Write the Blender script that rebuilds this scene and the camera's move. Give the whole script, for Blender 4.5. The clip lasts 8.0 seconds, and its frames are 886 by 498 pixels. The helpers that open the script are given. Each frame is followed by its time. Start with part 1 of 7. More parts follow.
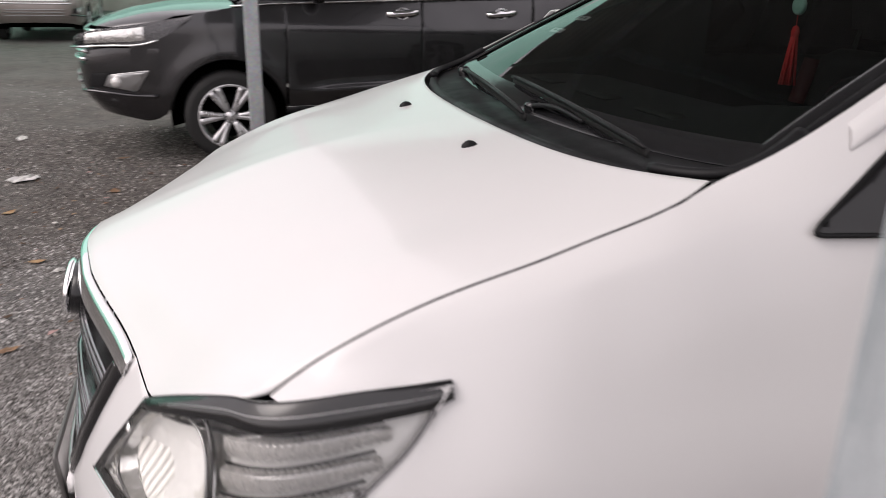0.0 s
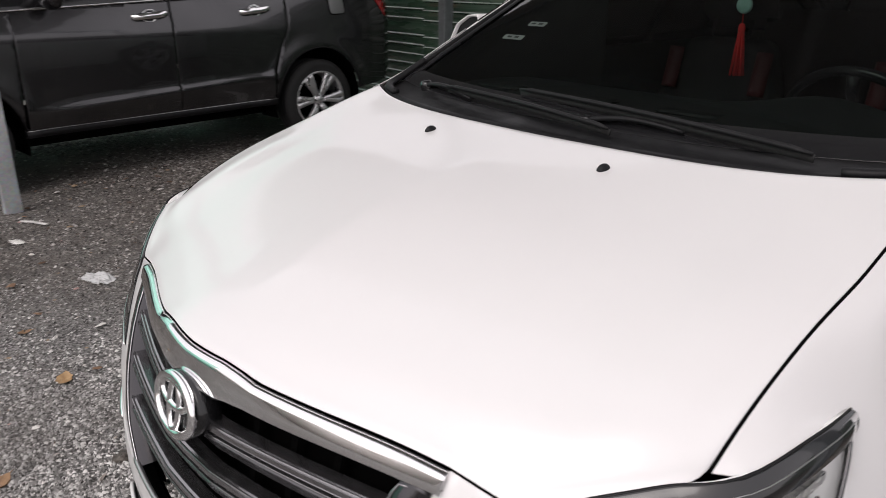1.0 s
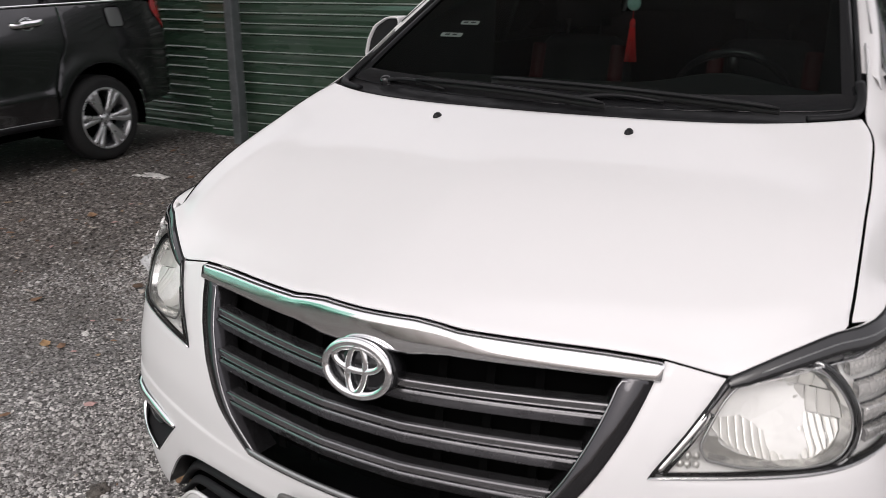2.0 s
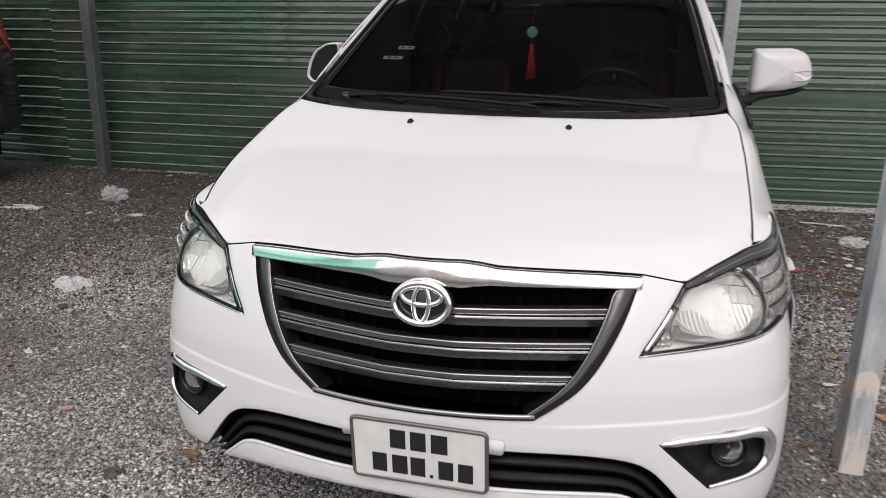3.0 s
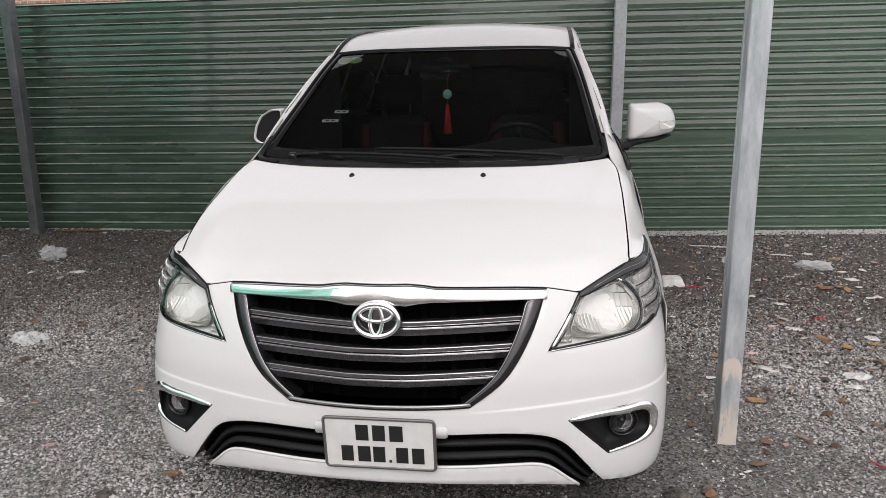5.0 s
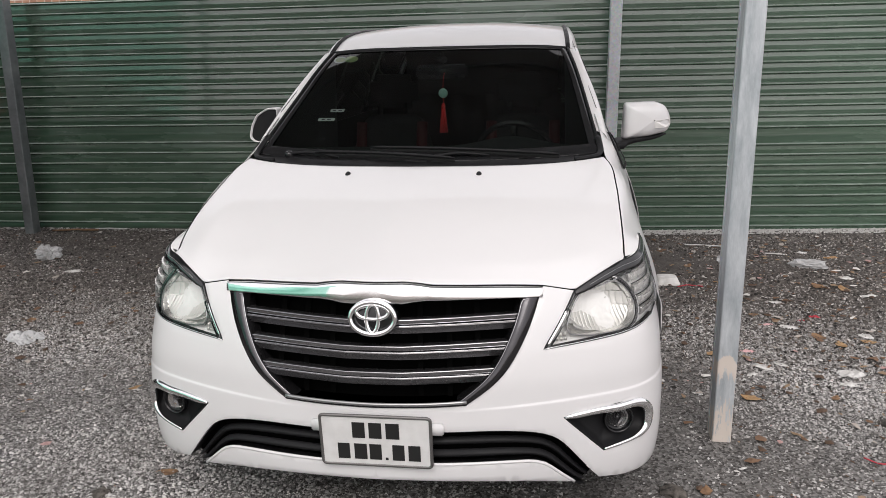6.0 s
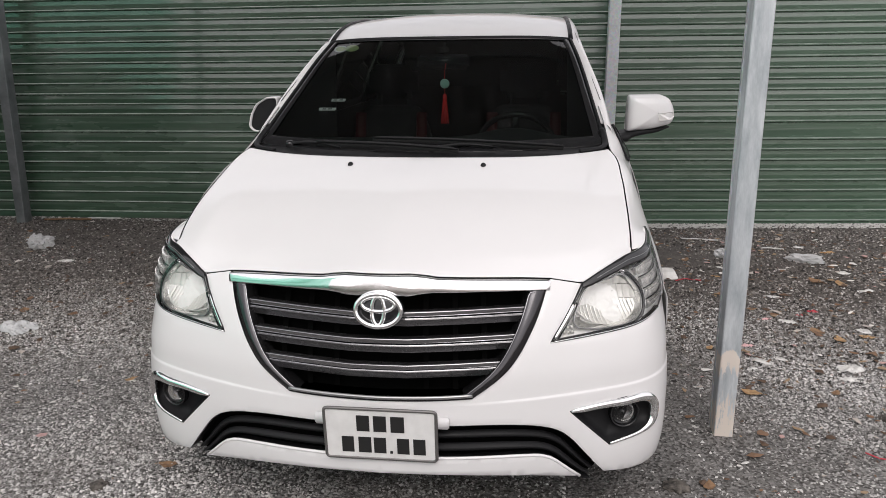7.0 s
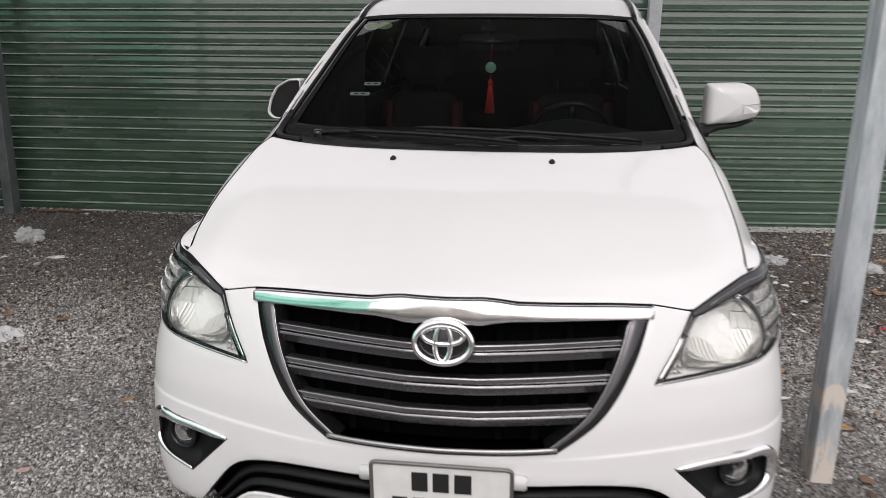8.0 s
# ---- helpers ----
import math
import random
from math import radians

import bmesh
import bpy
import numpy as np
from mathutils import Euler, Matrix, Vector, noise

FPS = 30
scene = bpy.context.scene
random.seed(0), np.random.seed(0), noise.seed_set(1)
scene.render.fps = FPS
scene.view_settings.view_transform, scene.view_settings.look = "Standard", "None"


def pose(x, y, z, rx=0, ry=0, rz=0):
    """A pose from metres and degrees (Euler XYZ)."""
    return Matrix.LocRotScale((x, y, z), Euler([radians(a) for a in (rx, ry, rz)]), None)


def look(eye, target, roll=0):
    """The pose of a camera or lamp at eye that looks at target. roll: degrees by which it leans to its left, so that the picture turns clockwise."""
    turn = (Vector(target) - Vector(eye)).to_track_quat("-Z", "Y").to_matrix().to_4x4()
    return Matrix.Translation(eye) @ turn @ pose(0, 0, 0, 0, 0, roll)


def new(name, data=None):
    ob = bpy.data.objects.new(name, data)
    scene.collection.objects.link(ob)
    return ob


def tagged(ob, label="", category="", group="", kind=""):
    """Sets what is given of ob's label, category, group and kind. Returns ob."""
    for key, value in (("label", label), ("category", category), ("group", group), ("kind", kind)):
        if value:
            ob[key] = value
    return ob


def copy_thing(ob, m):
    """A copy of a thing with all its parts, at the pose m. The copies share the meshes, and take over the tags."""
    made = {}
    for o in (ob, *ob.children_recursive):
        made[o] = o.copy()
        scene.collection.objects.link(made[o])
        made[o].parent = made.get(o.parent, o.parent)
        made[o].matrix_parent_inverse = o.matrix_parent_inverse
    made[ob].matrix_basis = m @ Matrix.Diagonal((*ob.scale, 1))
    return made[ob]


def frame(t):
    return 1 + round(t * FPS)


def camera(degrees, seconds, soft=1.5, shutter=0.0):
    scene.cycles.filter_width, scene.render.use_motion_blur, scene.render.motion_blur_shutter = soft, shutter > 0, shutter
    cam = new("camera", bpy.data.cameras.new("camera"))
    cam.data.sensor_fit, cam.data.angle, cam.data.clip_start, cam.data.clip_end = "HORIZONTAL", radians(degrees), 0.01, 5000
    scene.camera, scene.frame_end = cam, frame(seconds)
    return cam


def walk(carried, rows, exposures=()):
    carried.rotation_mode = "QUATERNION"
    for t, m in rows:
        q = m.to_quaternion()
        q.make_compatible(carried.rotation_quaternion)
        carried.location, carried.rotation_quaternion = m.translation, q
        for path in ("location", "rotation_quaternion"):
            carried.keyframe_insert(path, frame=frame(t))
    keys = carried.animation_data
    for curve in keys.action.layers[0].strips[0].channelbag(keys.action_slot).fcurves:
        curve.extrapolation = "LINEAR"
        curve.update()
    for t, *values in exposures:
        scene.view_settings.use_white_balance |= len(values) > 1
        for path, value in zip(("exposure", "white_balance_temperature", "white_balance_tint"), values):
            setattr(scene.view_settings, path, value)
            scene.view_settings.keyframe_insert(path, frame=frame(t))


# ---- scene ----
cam = camera(59.6, 8.0, soft=0.7, shutter=0.33)
PATH = [
    (0, (1.594, 0.345, 1.343), (-0.221, 0.871, 0.686), 1.1),
    (0.3, (1.378, 0.155, 1.366), (-0.355, 0.895, 0.696), 0.6),
    (0.5, (1.293, 0.035, 1.388), (-0.388, 0.887, 0.719), 0.1),
    (0.7, (1.212, -0.146, 1.383), (-0.374, 0.873, 0.715), -0.3),
    (1, (1.102, -0.341, 1.406), (-0.332, 0.873, 0.718), -0.4),
    (1.2, (1.013, -0.434, 1.384), (-0.348, 0.862, 0.699), -0.9),
    (2.3, (0.597, -1.122, 1.384), (-0.16, 0.613, 0.74), 0.1),
    (2.5, (0.526, -1.225, 1.369), (-0.154, 0.548, 0.739), 0.1),
    (3, (0.48, -1.548, 1.389), (-0.024, 0.294, 0.797), 0.2),
    (3.5, (0.511, -1.853, 1.443), (0.115, 0.028, 0.89), -0.1),
    (4, (0.519, -1.947, 1.48), (0.173, -0.044, 0.972), -0.6),
    (4.5, (0.528, -1.998, 1.484), (0.208, -0.085, 0.996), -1.1),
    (6, (0.529, -2.028, 1.481), (0.23, -0.112, 0.993), -1.3),
    (6.5, (0.515, -2.024, 1.478), (0.229, -0.108, 0.98), -1.1),
    (7, (0.478, -2.009, 1.474), (0.204, -0.094, 0.966), -0.7),
    (7.5, (0.407, -1.935, 1.46), (0.141, -0.022, 0.942), -0.2),
    (8, (0.218, -1.597, 1.416), (-0.042, 0.315, 0.891), 0.3),
]
walk(cam, [(t, look(eye, target, roll)) for t, eye, target, roll in PATH], [(0, 0.08, 6520, 16.5), (0.5, 0.04, 6480, 15.5), (1, 0.02, 6420, 13.5), (2.5, 0.02, 6360, 12.6), (4.5, 0.05, 6360, 11.2), (8, 0.07, 6350, 11)])

# ---- world and light: overcast daylight from the open yard, an open shed roof over the parked cars ----
world = bpy.data.worlds.new("overcast_sky")
scene.world = world
world.use_nodes = True
wn = world.node_tree.nodes
sky = wn.new("ShaderNodeTexSky")
sky.sky_type = "NISHITA"
sky.sun_disc = False
sky.sun_elevation = radians(50)
sky.sun_rotation = radians(170)
sky.air_density = 1.0
sky.dust_density = 6.5
sky.ozone_density = 1.0
cloud = wn.new("ShaderNodeHueSaturation")
cloud.inputs["Saturation"].default_value = 0.55
world.node_tree.links.new(sky.outputs["Color"], cloud.inputs["Color"])
veil = wn.new("ShaderNodeMixRGB")  # an even veil of cloud over the sky
veil.inputs["Fac"].default_value = 0.55
veil.inputs["Color2"].default_value = (10.5, 9.9, 9.7, 1)
world.node_tree.links.new(cloud.outputs["Color"], veil.inputs["Color1"])
world.node_tree.links.new(veil.outputs["Color"], wn["Background"].inputs["Color"])
wn["Background"].inputs["Strength"].default_value = 0.15

sun = new("sun", bpy.data.lights.new("sun", "SUN"))
sun.data.energy = 0.55
sun.data.angle = radians(36)
sun.data.color = (1.0, 0.985, 0.965)
sun.matrix_world = look((0.8, -8.4, 9.6), (0, 0, 0))


# ---- materials ----
def mat(name, color=(0.5, 0.5, 0.5), rough=0.5, metal=0.0, coat=0.0, coat_rough=0.03, spec=0.5):
    m = bpy.data.materials.new(name)
    m.use_nodes = True
    b = m.node_tree.nodes["Principled BSDF"]
    b.inputs["Base Color"].default_value = (*color, 1)
    b.inputs["Roughness"].default_value = rough
    b.inputs["Metallic"].default_value = metal
    b.inputs["Coat Weight"].default_value = coat
    b.inputs["Coat Roughness"].default_value = coat_rough
    b.inputs["Specular IOR Level"].default_value = spec
    return m


def node(m, kind, **values):
    n = m.node_tree.nodes.new(kind)
    for key, value in values.items():
        n.inputs[key.replace("_", " ")].default_value = value
    return n


def link(m, a, b):
    m.node_tree.links.new(a, b)


def bsdf(m):
    return m.node_tree.nodes["Principled BSDF"]


def coords(m, kind="Object"):
    return m.node_tree.nodes.new("ShaderNodeTexCoord").outputs[kind]


def noise_fac(m, scale, detail=4.0, rough=0.55, low=0.35, high=0.65, vec=None):
    """A noise from 0 to 1, spread between low and high."""
    n = node(m, "ShaderNodeTexNoise", Scale=scale, Detail=detail, Roughness=rough)
    link(m, vec or coords(m), n.inputs["Vector"])
    r = m.node_tree.nodes.new("ShaderNodeMapRange")
    r.inputs["From Min"].default_value, r.inputs["From Max"].default_value = low, high
    link(m, n.outputs["Fac"], r.inputs["Value"])
    return r.outputs["Result"]


def mix(m, fac, a, b):
    """A mix of two colours, given as tuples or sockets."""
    n = m.node_tree.nodes.new("ShaderNodeMix")
    n.data_type = "RGBA"
    for sock, v in ((n.inputs[0], fac), (n.inputs[6], a), (n.inputs[7], b)):
        if isinstance(v, tuple):
            sock.default_value = (*v, 1)
        elif isinstance(v, float):
            sock.default_value = v
        else:
            link(m, v, sock)
    return n.outputs[2]


def bump(m, fac, strength=0.2, distance=0.01, before=None):
    n = node(m, "ShaderNodeBump", Strength=strength, Distance=distance)
    link(m, fac, n.inputs["Height"])
    if before:
        link(m, before, n.inputs["Normal"])
    link(m, n.outputs["Normal"], bsdf(m).inputs["Normal"])
    return n.outputs["Normal"]


def spread(m, fac, low, high, sock):
    """Drives an input by a noise between two values."""
    r = m.node_tree.nodes.new("ShaderNodeMapRange")
    r.inputs["To Min"].default_value, r.inputs["To Max"].default_value = low, high
    link(m, fac, r.inputs["Value"])
    link(m, r.outputs["Result"], bsdf(m).inputs[sock])


def pane(name, tint, ior=1.5, rough=0.0):
    """A thin pane: clear or tinted, with a reflection that grows towards the edge."""
    m = bpy.data.materials.new(name)
    m.use_nodes = True
    nt = m.node_tree
    nt.nodes.remove(nt.nodes["Principled BSDF"])
    t, g, f, x = (nt.nodes.new("ShaderNode" + k) for k in ("BsdfTransparent", "BsdfGlossy", "Fresnel", "MixShader"))
    t.inputs["Color"].default_value = (*tint, 1)
    g.inputs["Roughness"].default_value = rough
    f.inputs["IOR"].default_value = ior
    link(m, f.outputs[0], x.inputs[0])
    link(m, t.outputs[0], x.inputs[1])
    link(m, g.outputs[0], x.inputs[2])
    link(m, x.outputs[0], nt.nodes["Material Output"].inputs["Surface"])
    return m


white_paint = mat("white_paint", (0.8, 0.785, 0.785), 0.35, coat=0.5, coat_rough=0.04)
k = noise_fac(white_paint, 1.5)
link(white_paint, mix(white_paint, k, (0.68, 0.669, 0.67), (0.705, 0.694, 0.695)), bsdf(white_paint).inputs["Base Color"])
spread(white_paint, noise_fac(white_paint, 9.0), 0.03, 0.09, "Coat Roughness")

grey_paint = mat("grey_paint", (0.1, 0.1, 0.1), 0.24, metal=0.9, coat=0.7, coat_rough=0.03)
k = noise_fac(grey_paint, 3.0)
link(grey_paint, mix(grey_paint, k, (0.058, 0.057, 0.06), (0.074, 0.073, 0.076)), bsdf(grey_paint).inputs["Base Color"])
spread(grey_paint, noise_fac(grey_paint, 12.0), 0.02, 0.07, "Coat Roughness")

taupe_paint = mat("taupe_paint", (0.3, 0.26, 0.24), 0.35, metal=0.4, coat=1.0)
link(taupe_paint, mix(taupe_paint, noise_fac(taupe_paint, 3.0), (0.28, 0.245, 0.225), (0.34, 0.3, 0.28)), bsdf(taupe_paint).inputs["Base Color"])

chrome = mat("chrome", (0.92, 0.92, 0.925), 0.08, metal=1.0)
spread(chrome, noise_fac(chrome, 25.0), 0.04, 0.14, "Roughness")
reflector = mat("reflector_metal", (0.8, 0.795, 0.78), 0.24, metal=0.85)
bump(reflector, noise_fac(reflector, 30.0, 1.0), 0.2, 0.01)
facet_chrome = mat("facet_chrome", (0.74, 0.733, 0.705), 0.4, metal=0.55)
spread(facet_chrome, noise_fac(facet_chrome, 40.0), 0.34, 0.5, "Roughness")
signal_grey = mat("signal_grey", (0.66, 0.65, 0.635), 0.25, metal=0.35, coat=0.6)
spread(signal_grey, noise_fac(signal_grey, 60.0), 0.18, 0.36, "Roughness")
lamp_silver = mat("lamp_silver", (0.88, 0.876, 0.862), 0.4, coat=0.5)
bump(lamp_silver, noise_fac(lamp_silver, 26.0, 1.0), 0.3, 0.01)
smoked_chrome = mat("smoked_chrome", (0.30, 0.295, 0.305), 0.18, metal=0.95)
spread(smoked_chrome, noise_fac(smoked_chrome, 30.0), 0.14, 0.26, "Roughness")
gunmetal = mat("gunmetal_plastic", (0.11, 0.108, 0.112), 0.3, metal=0.75)
spread(gunmetal, noise_fac(gunmetal, 40.0), 0.18, 0.3, "Roughness")
frame_chrome = mat("frame_chrome", (0.075, 0.073, 0.077), 0.2, metal=0.9)
spread(frame_chrome, noise_fac(frame_chrome, 30.0), 0.1, 0.18, "Roughness")
satin = mat("satin_grey", (0.36, 0.36, 0.36), 0.28, metal=0.8)
black_plastic = mat("black_plastic", (0.012, 0.012, 0.013), 0.55, spec=0.18)
bump(black_plastic, noise_fac(black_plastic, 400.0, 2.0), 0.08, 0.001)
spread(black_plastic, noise_fac(black_plastic, 8.0), 0.4, 0.62, "Roughness")
gloss_black = mat("gloss_black", (0.012, 0.012, 0.013), 0.12)
dark_trim = mat("smoked_trim", (0.010, 0.010, 0.011), 0.12, coat=0.5)
# near black without gloss: shade of gaps and insides put into the colour
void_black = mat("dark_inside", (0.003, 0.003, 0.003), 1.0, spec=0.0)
rubber = mat("tyre_rubber", (0.018, 0.018, 0.018), 0.75)
bump(rubber, noise_fac(rubber, 60.0, 3.0), 0.15, 0.003)
alloy = mat("alloy", (0.74, 0.74, 0.75), 0.3, metal=0.8)
spread(alloy, noise_fac(alloy, 18.0), 0.25, 0.45, "Roughness")
windscreen_glass = pane("windscreen_glass", (0.33, 0.375, 0.355), 1.38)
side_glass = pane("tinted_side_glass", (0.008, 0.01, 0.01), 1.4)
lamp_glass = pane("clear_lamp_cover", (0.985, 0.985, 0.98), 1.4)
red_lamp = mat("red_lamp", (0.5, 0.012, 0.016), 0.15, coat=1.0)
clear_lamp = mat("clear_lamp", (0.74, 0.72, 0.70), 0.14, metal=0.15, coat=1.0)
plate_white = mat("plate_white", (0.62, 0.61, 0.6), 0.45)
link(plate_white, mix(plate_white, noise_fac(plate_white, 14.0), (0.62, 0.61, 0.6), (0.72, 0.71, 0.7)), bsdf(plate_white).inputs["Base Color"])
bar_black = mat("bar_black", (0.012, 0.012, 0.012), 0.5)
plate_frame_grey = mat("plate_frame_grey", (0.16, 0.155, 0.15), 0.45, metal=0.6)
seat_cloth = mat("seat_cloth", (0.013, 0.014, 0.014), 0.75)
bump(seat_cloth, noise_fac(seat_cloth, 160.0), 0.2, 0.002)
seat_red = mat("seat_red", (0.08, 0.006, 0.008), 0.6)
bump(seat_red, noise_fac(seat_red, 160.0), 0.2, 0.002)
dash_black = mat("dash_black", (0.016, 0.018, 0.018), 0.65)
bump(dash_black, noise_fac(dash_black, 220.0), 0.15, 0.001)
jade = mat("jade_green", (0.3, 0.62, 0.52), 0.3)
link(jade, mix(jade, noise_fac(jade, 60.0), (0.36, 0.66, 0.56), (0.5, 0.8, 0.7)), bsdf(jade).inputs["Base Color"])
tassel_red = mat("tassel_red", (0.8, 0.03, 0.03), 0.8)
bump(tassel_red, noise_fac(tassel_red, 300.0), 0.4, 0.002)
sticker_white = mat("sticker_white", (0.75, 0.76, 0.76), 0.5)
sticker_green = mat("sticker_green", (0.2, 0.42, 0.22), 0.5)
link(sticker_green, mix(sticker_green, noise_fac(sticker_green, 30.0), (0.3, 0.5, 0.26), (0.72, 0.72, 0.36)), bsdf(sticker_green).inputs["Base Color"])

# painted sheet metal of the fence: dusty bottle green
fence_green = mat("fence_green", (0.06, 0.1, 0.078), 0.36)
streaks = node(fence_green, "ShaderNodeMapping", Scale=(0.35, 1.0, 2.2))
link(fence_green, coords(fence_green), streaks.inputs["Vector"])
k = noise_fac(fence_green, 3.0, 6.0, 0.6, 0.3, 0.7, streaks.outputs[0])
streaks_fine = node(fence_green, "ShaderNodeMapping", Scale=(0.12, 1.0, 6.0))
link(fence_green, coords(fence_green), streaks_fine.inputs["Vector"])
k2 = noise_fac(fence_green, 6.0, 5.0, 0.6, 0.5, 0.8, streaks_fine.outputs[0])
c = mix(fence_green, k, (0.046, 0.09, 0.058), (0.074, 0.129, 0.086))
link(fence_green, mix(fence_green, k2, c, (0.115, 0.155, 0.12)), bsdf(fence_green).inputs["Base Color"])
spread(fence_green, k, 0.18, 0.34, "Roughness")
bsdf(fence_green).inputs["Coat Weight"].default_value = 1.0
bsdf(fence_green).inputs["Coat IOR"].default_value = 1.75
bsdf(fence_green).inputs["Coat Roughness"].default_value = 0.07
bump(fence_green, noise_fac(fence_green, 5.0, 3.0), 0.12, 0.02)

# paler rib colours: the light on the upper slopes put in, weaker at right
fence_lit_dull = mat("fence_rib_lit_dull", (0.12, 0.16, 0.13), 0.5)
link(fence_lit_dull, mix(fence_lit_dull, noise_fac(fence_lit_dull, 7.0, 5.0), (0.1, 0.135, 0.11), (0.21, 0.25, 0.22)), bsdf(fence_lit_dull).inputs["Base Color"])
fence_lit = mat("fence_rib_lit", (0.2, 0.25, 0.21), 0.5)
link(fence_lit, mix(fence_lit, noise_fac(fence_lit, 7.0, 5.0), (0.2, 0.25, 0.21), (0.44, 0.48, 0.44)), bsdf(fence_lit).inputs["Base Color"])

# galvanised steel with spangle and rub marks
zinc = mat("galvanised_steel", (0.42, 0.44, 0.46), 0.42, metal=0.65)
v = node(zinc, "ShaderNodeTexVoronoi", Scale=70.0)
link(zinc, coords(zinc), v.inputs["Vector"])
k = noise_fac(zinc, 6.0, 6.0, 0.65, 0.3, 0.7)
c = mix(zinc, k, (0.42, 0.45, 0.475), (0.66, 0.69, 0.71))
link(zinc, mix(zinc, 0.12, c, v.outputs["Color"]), bsdf(zinc).inputs["Base Color"])
spread(zinc, k, 0.34, 0.55, "Roughness")

# the same steel in a darker tone, for the left fence post
zinc_dark = mat("dark_steel", (0.2, 0.215, 0.225), 0.5, metal=0.55)
k = noise_fac(zinc_dark, 6.0, 6.0, 0.65, 0.3, 0.7)
link(zinc_dark, mix(zinc_dark, k, (0.15, 0.165, 0.17), (0.28, 0.295, 0.305)), bsdf(zinc_dark).inputs["Base Color"])

# the same steel with beige paint flaking off near the foot
zinc_flaked = mat("galvanised_flaked", (0.42, 0.44, 0.46), 0.42, metal=0.3)
pos = coords(zinc_flaked)
k = noise_fac(zinc_flaked, 6.0, 6.0, 0.65, 0.3, 0.7)
streak = node(zinc_flaked, "ShaderNodeMapping", Scale=(2.5, 2.5, 0.5))
link(zinc_flaked, pos, streak.inputs["Vector"])
k = noise_fac(zinc_flaked, 9.0, 7.0, 0.7, 0.3, 0.7, streak.outputs[0])
steel = mix(zinc_flaked, k, (0.29, 0.325, 0.35), (0.6, 0.63, 0.65))
xyz = zinc_flaked.node_tree.nodes.new("ShaderNodeSeparateXYZ")
link(zinc_flaked, pos, xyz.inputs[0])
ramp = zinc_flaked.node_tree.nodes.new("ShaderNodeValToRGB")
bend = zinc_flaked.node_tree.nodes.new("ShaderNodeMath")
bend.operation = "MULTIPLY"
link(zinc_flaked, xyz.outputs[0], bend.inputs[0])
link(zinc_flaked, xyz.outputs[0], bend.inputs[1])
rounding = zinc_flaked.node_tree.nodes.new("ShaderNodeMath")
rounding.operation = "MULTIPLY_ADD"
rounding.inputs[1].default_value = 28.0
link(zinc_flaked, bend.outputs[0], rounding.inputs[0])
link(zinc_flaked, xyz.outputs[2], rounding.inputs[2])
link(zinc_flaked, rounding.outputs[0], ramp.inputs[0])
r = ramp.color_ramp
r.elements[0].position, r.elements[0].color = 0.0, (0.9, 0.9, 0.9, 1)
r.elements[1].position, r.elements[1].color = 0.13, (0.72, 0.72, 0.72, 1)
for p, q in ((0.2, 0.2), (0.25, 0.24), (0.29, 0.72), (0.345, 0.98), (0.368, 0.0)):
    r.elements.new(p).color = (q, q, q, 1)
tall = node(zinc_flaked, "ShaderNodeMapping", Scale=(2.2, 2.2, 0.3))
link(zinc_flaked, pos, tall.inputs["Vector"])
k2 = noise_fac(zinc_flaked, 38.0, 6.0, 0.7, 0.3, 0.7, tall.outputs[0])
gate = zinc_flaked.node_tree.nodes.new("ShaderNodeMath")
gate.operation = "ADD"
link(zinc_flaked, ramp.outputs[0], gate.inputs[0])
link(zinc_flaked, k2, gate.inputs[1])
cut = zinc_flaked.node_tree.nodes.new("ShaderNodeMapRange")
cut.inputs["From Min"].default_value, cut.inputs["From Max"].default_value = 1.08, 1.16
link(zinc_flaked, gate.outputs[0], cut.inputs["Value"])
link(zinc_flaked, mix(zinc_flaked, cut.outputs[0], steel, (0.62, 0.555, 0.495)), bsdf(zinc_flaked).inputs["Base Color"])
spread(zinc_flaked, cut.outputs[0], 0.3, 0.0, "Metallic")

# crushed dark stone trodden into dirt
ground_mat = mat("gravel_dirt", (0.1, 0.1, 0.1), 0.9)
gp = coords(ground_mat)
v = node(ground_mat, "ShaderNodeTexVoronoi", Scale=105.0)
link(ground_mat, gp, v.inputs["Vector"])
v2 = node(ground_mat, "ShaderNodeTexVoronoi", Scale=48.0)
link(ground_mat, gp, v2.inputs["Vector"])
stone = ground_mat.node_tree.nodes.new("ShaderNodeSeparateColor")
link(ground_mat, v.outputs["Color"], stone.inputs[0])
k_big = noise_fac(ground_mat, 0.55, 5.0, 0.6, 0.38, 0.62, gp)
k_mid = noise_fac(ground_mat, 4.5, 6.0, 0.7, 0.35, 0.65, gp)
grit = mix(ground_mat, stone.outputs[0], (0.012, 0.0115, 0.011), (0.3, 0.292, 0.283))
dirt = mix(ground_mat, k_mid, (0.042, 0.036, 0.031), (0.11, 0.094, 0.082))
place = ground_mat.node_tree.nodes.new("ShaderNodeSeparateXYZ")
link(ground_mat, gp, place.inputs[0])
soil = ground_mat.node_tree.nodes.new("ShaderNodeMapRange")
soil.interpolation_type = "SMOOTHSTEP"
soil.inputs["From Min"].default_value, soil.inputs["From Max"].default_value = 0.9, 2.8
link(ground_mat, place.outputs[1], soil.inputs["Value"])
# darker westwards: bare dirt, with the grey car's shade put into it
west = ground_mat.node_tree.nodes.new("ShaderNodeMapRange")
west.interpolation_type = "SMOOTHSTEP"
west.inputs["From Min"].default_value, west.inputs["From Max"].default_value = -1.7, -3.4
west.inputs["To Max"].default_value = 0.95
link(ground_mat, place.outputs[0], west.inputs["Value"])
either = ground_mat.node_tree.nodes.new("ShaderNodeMath")
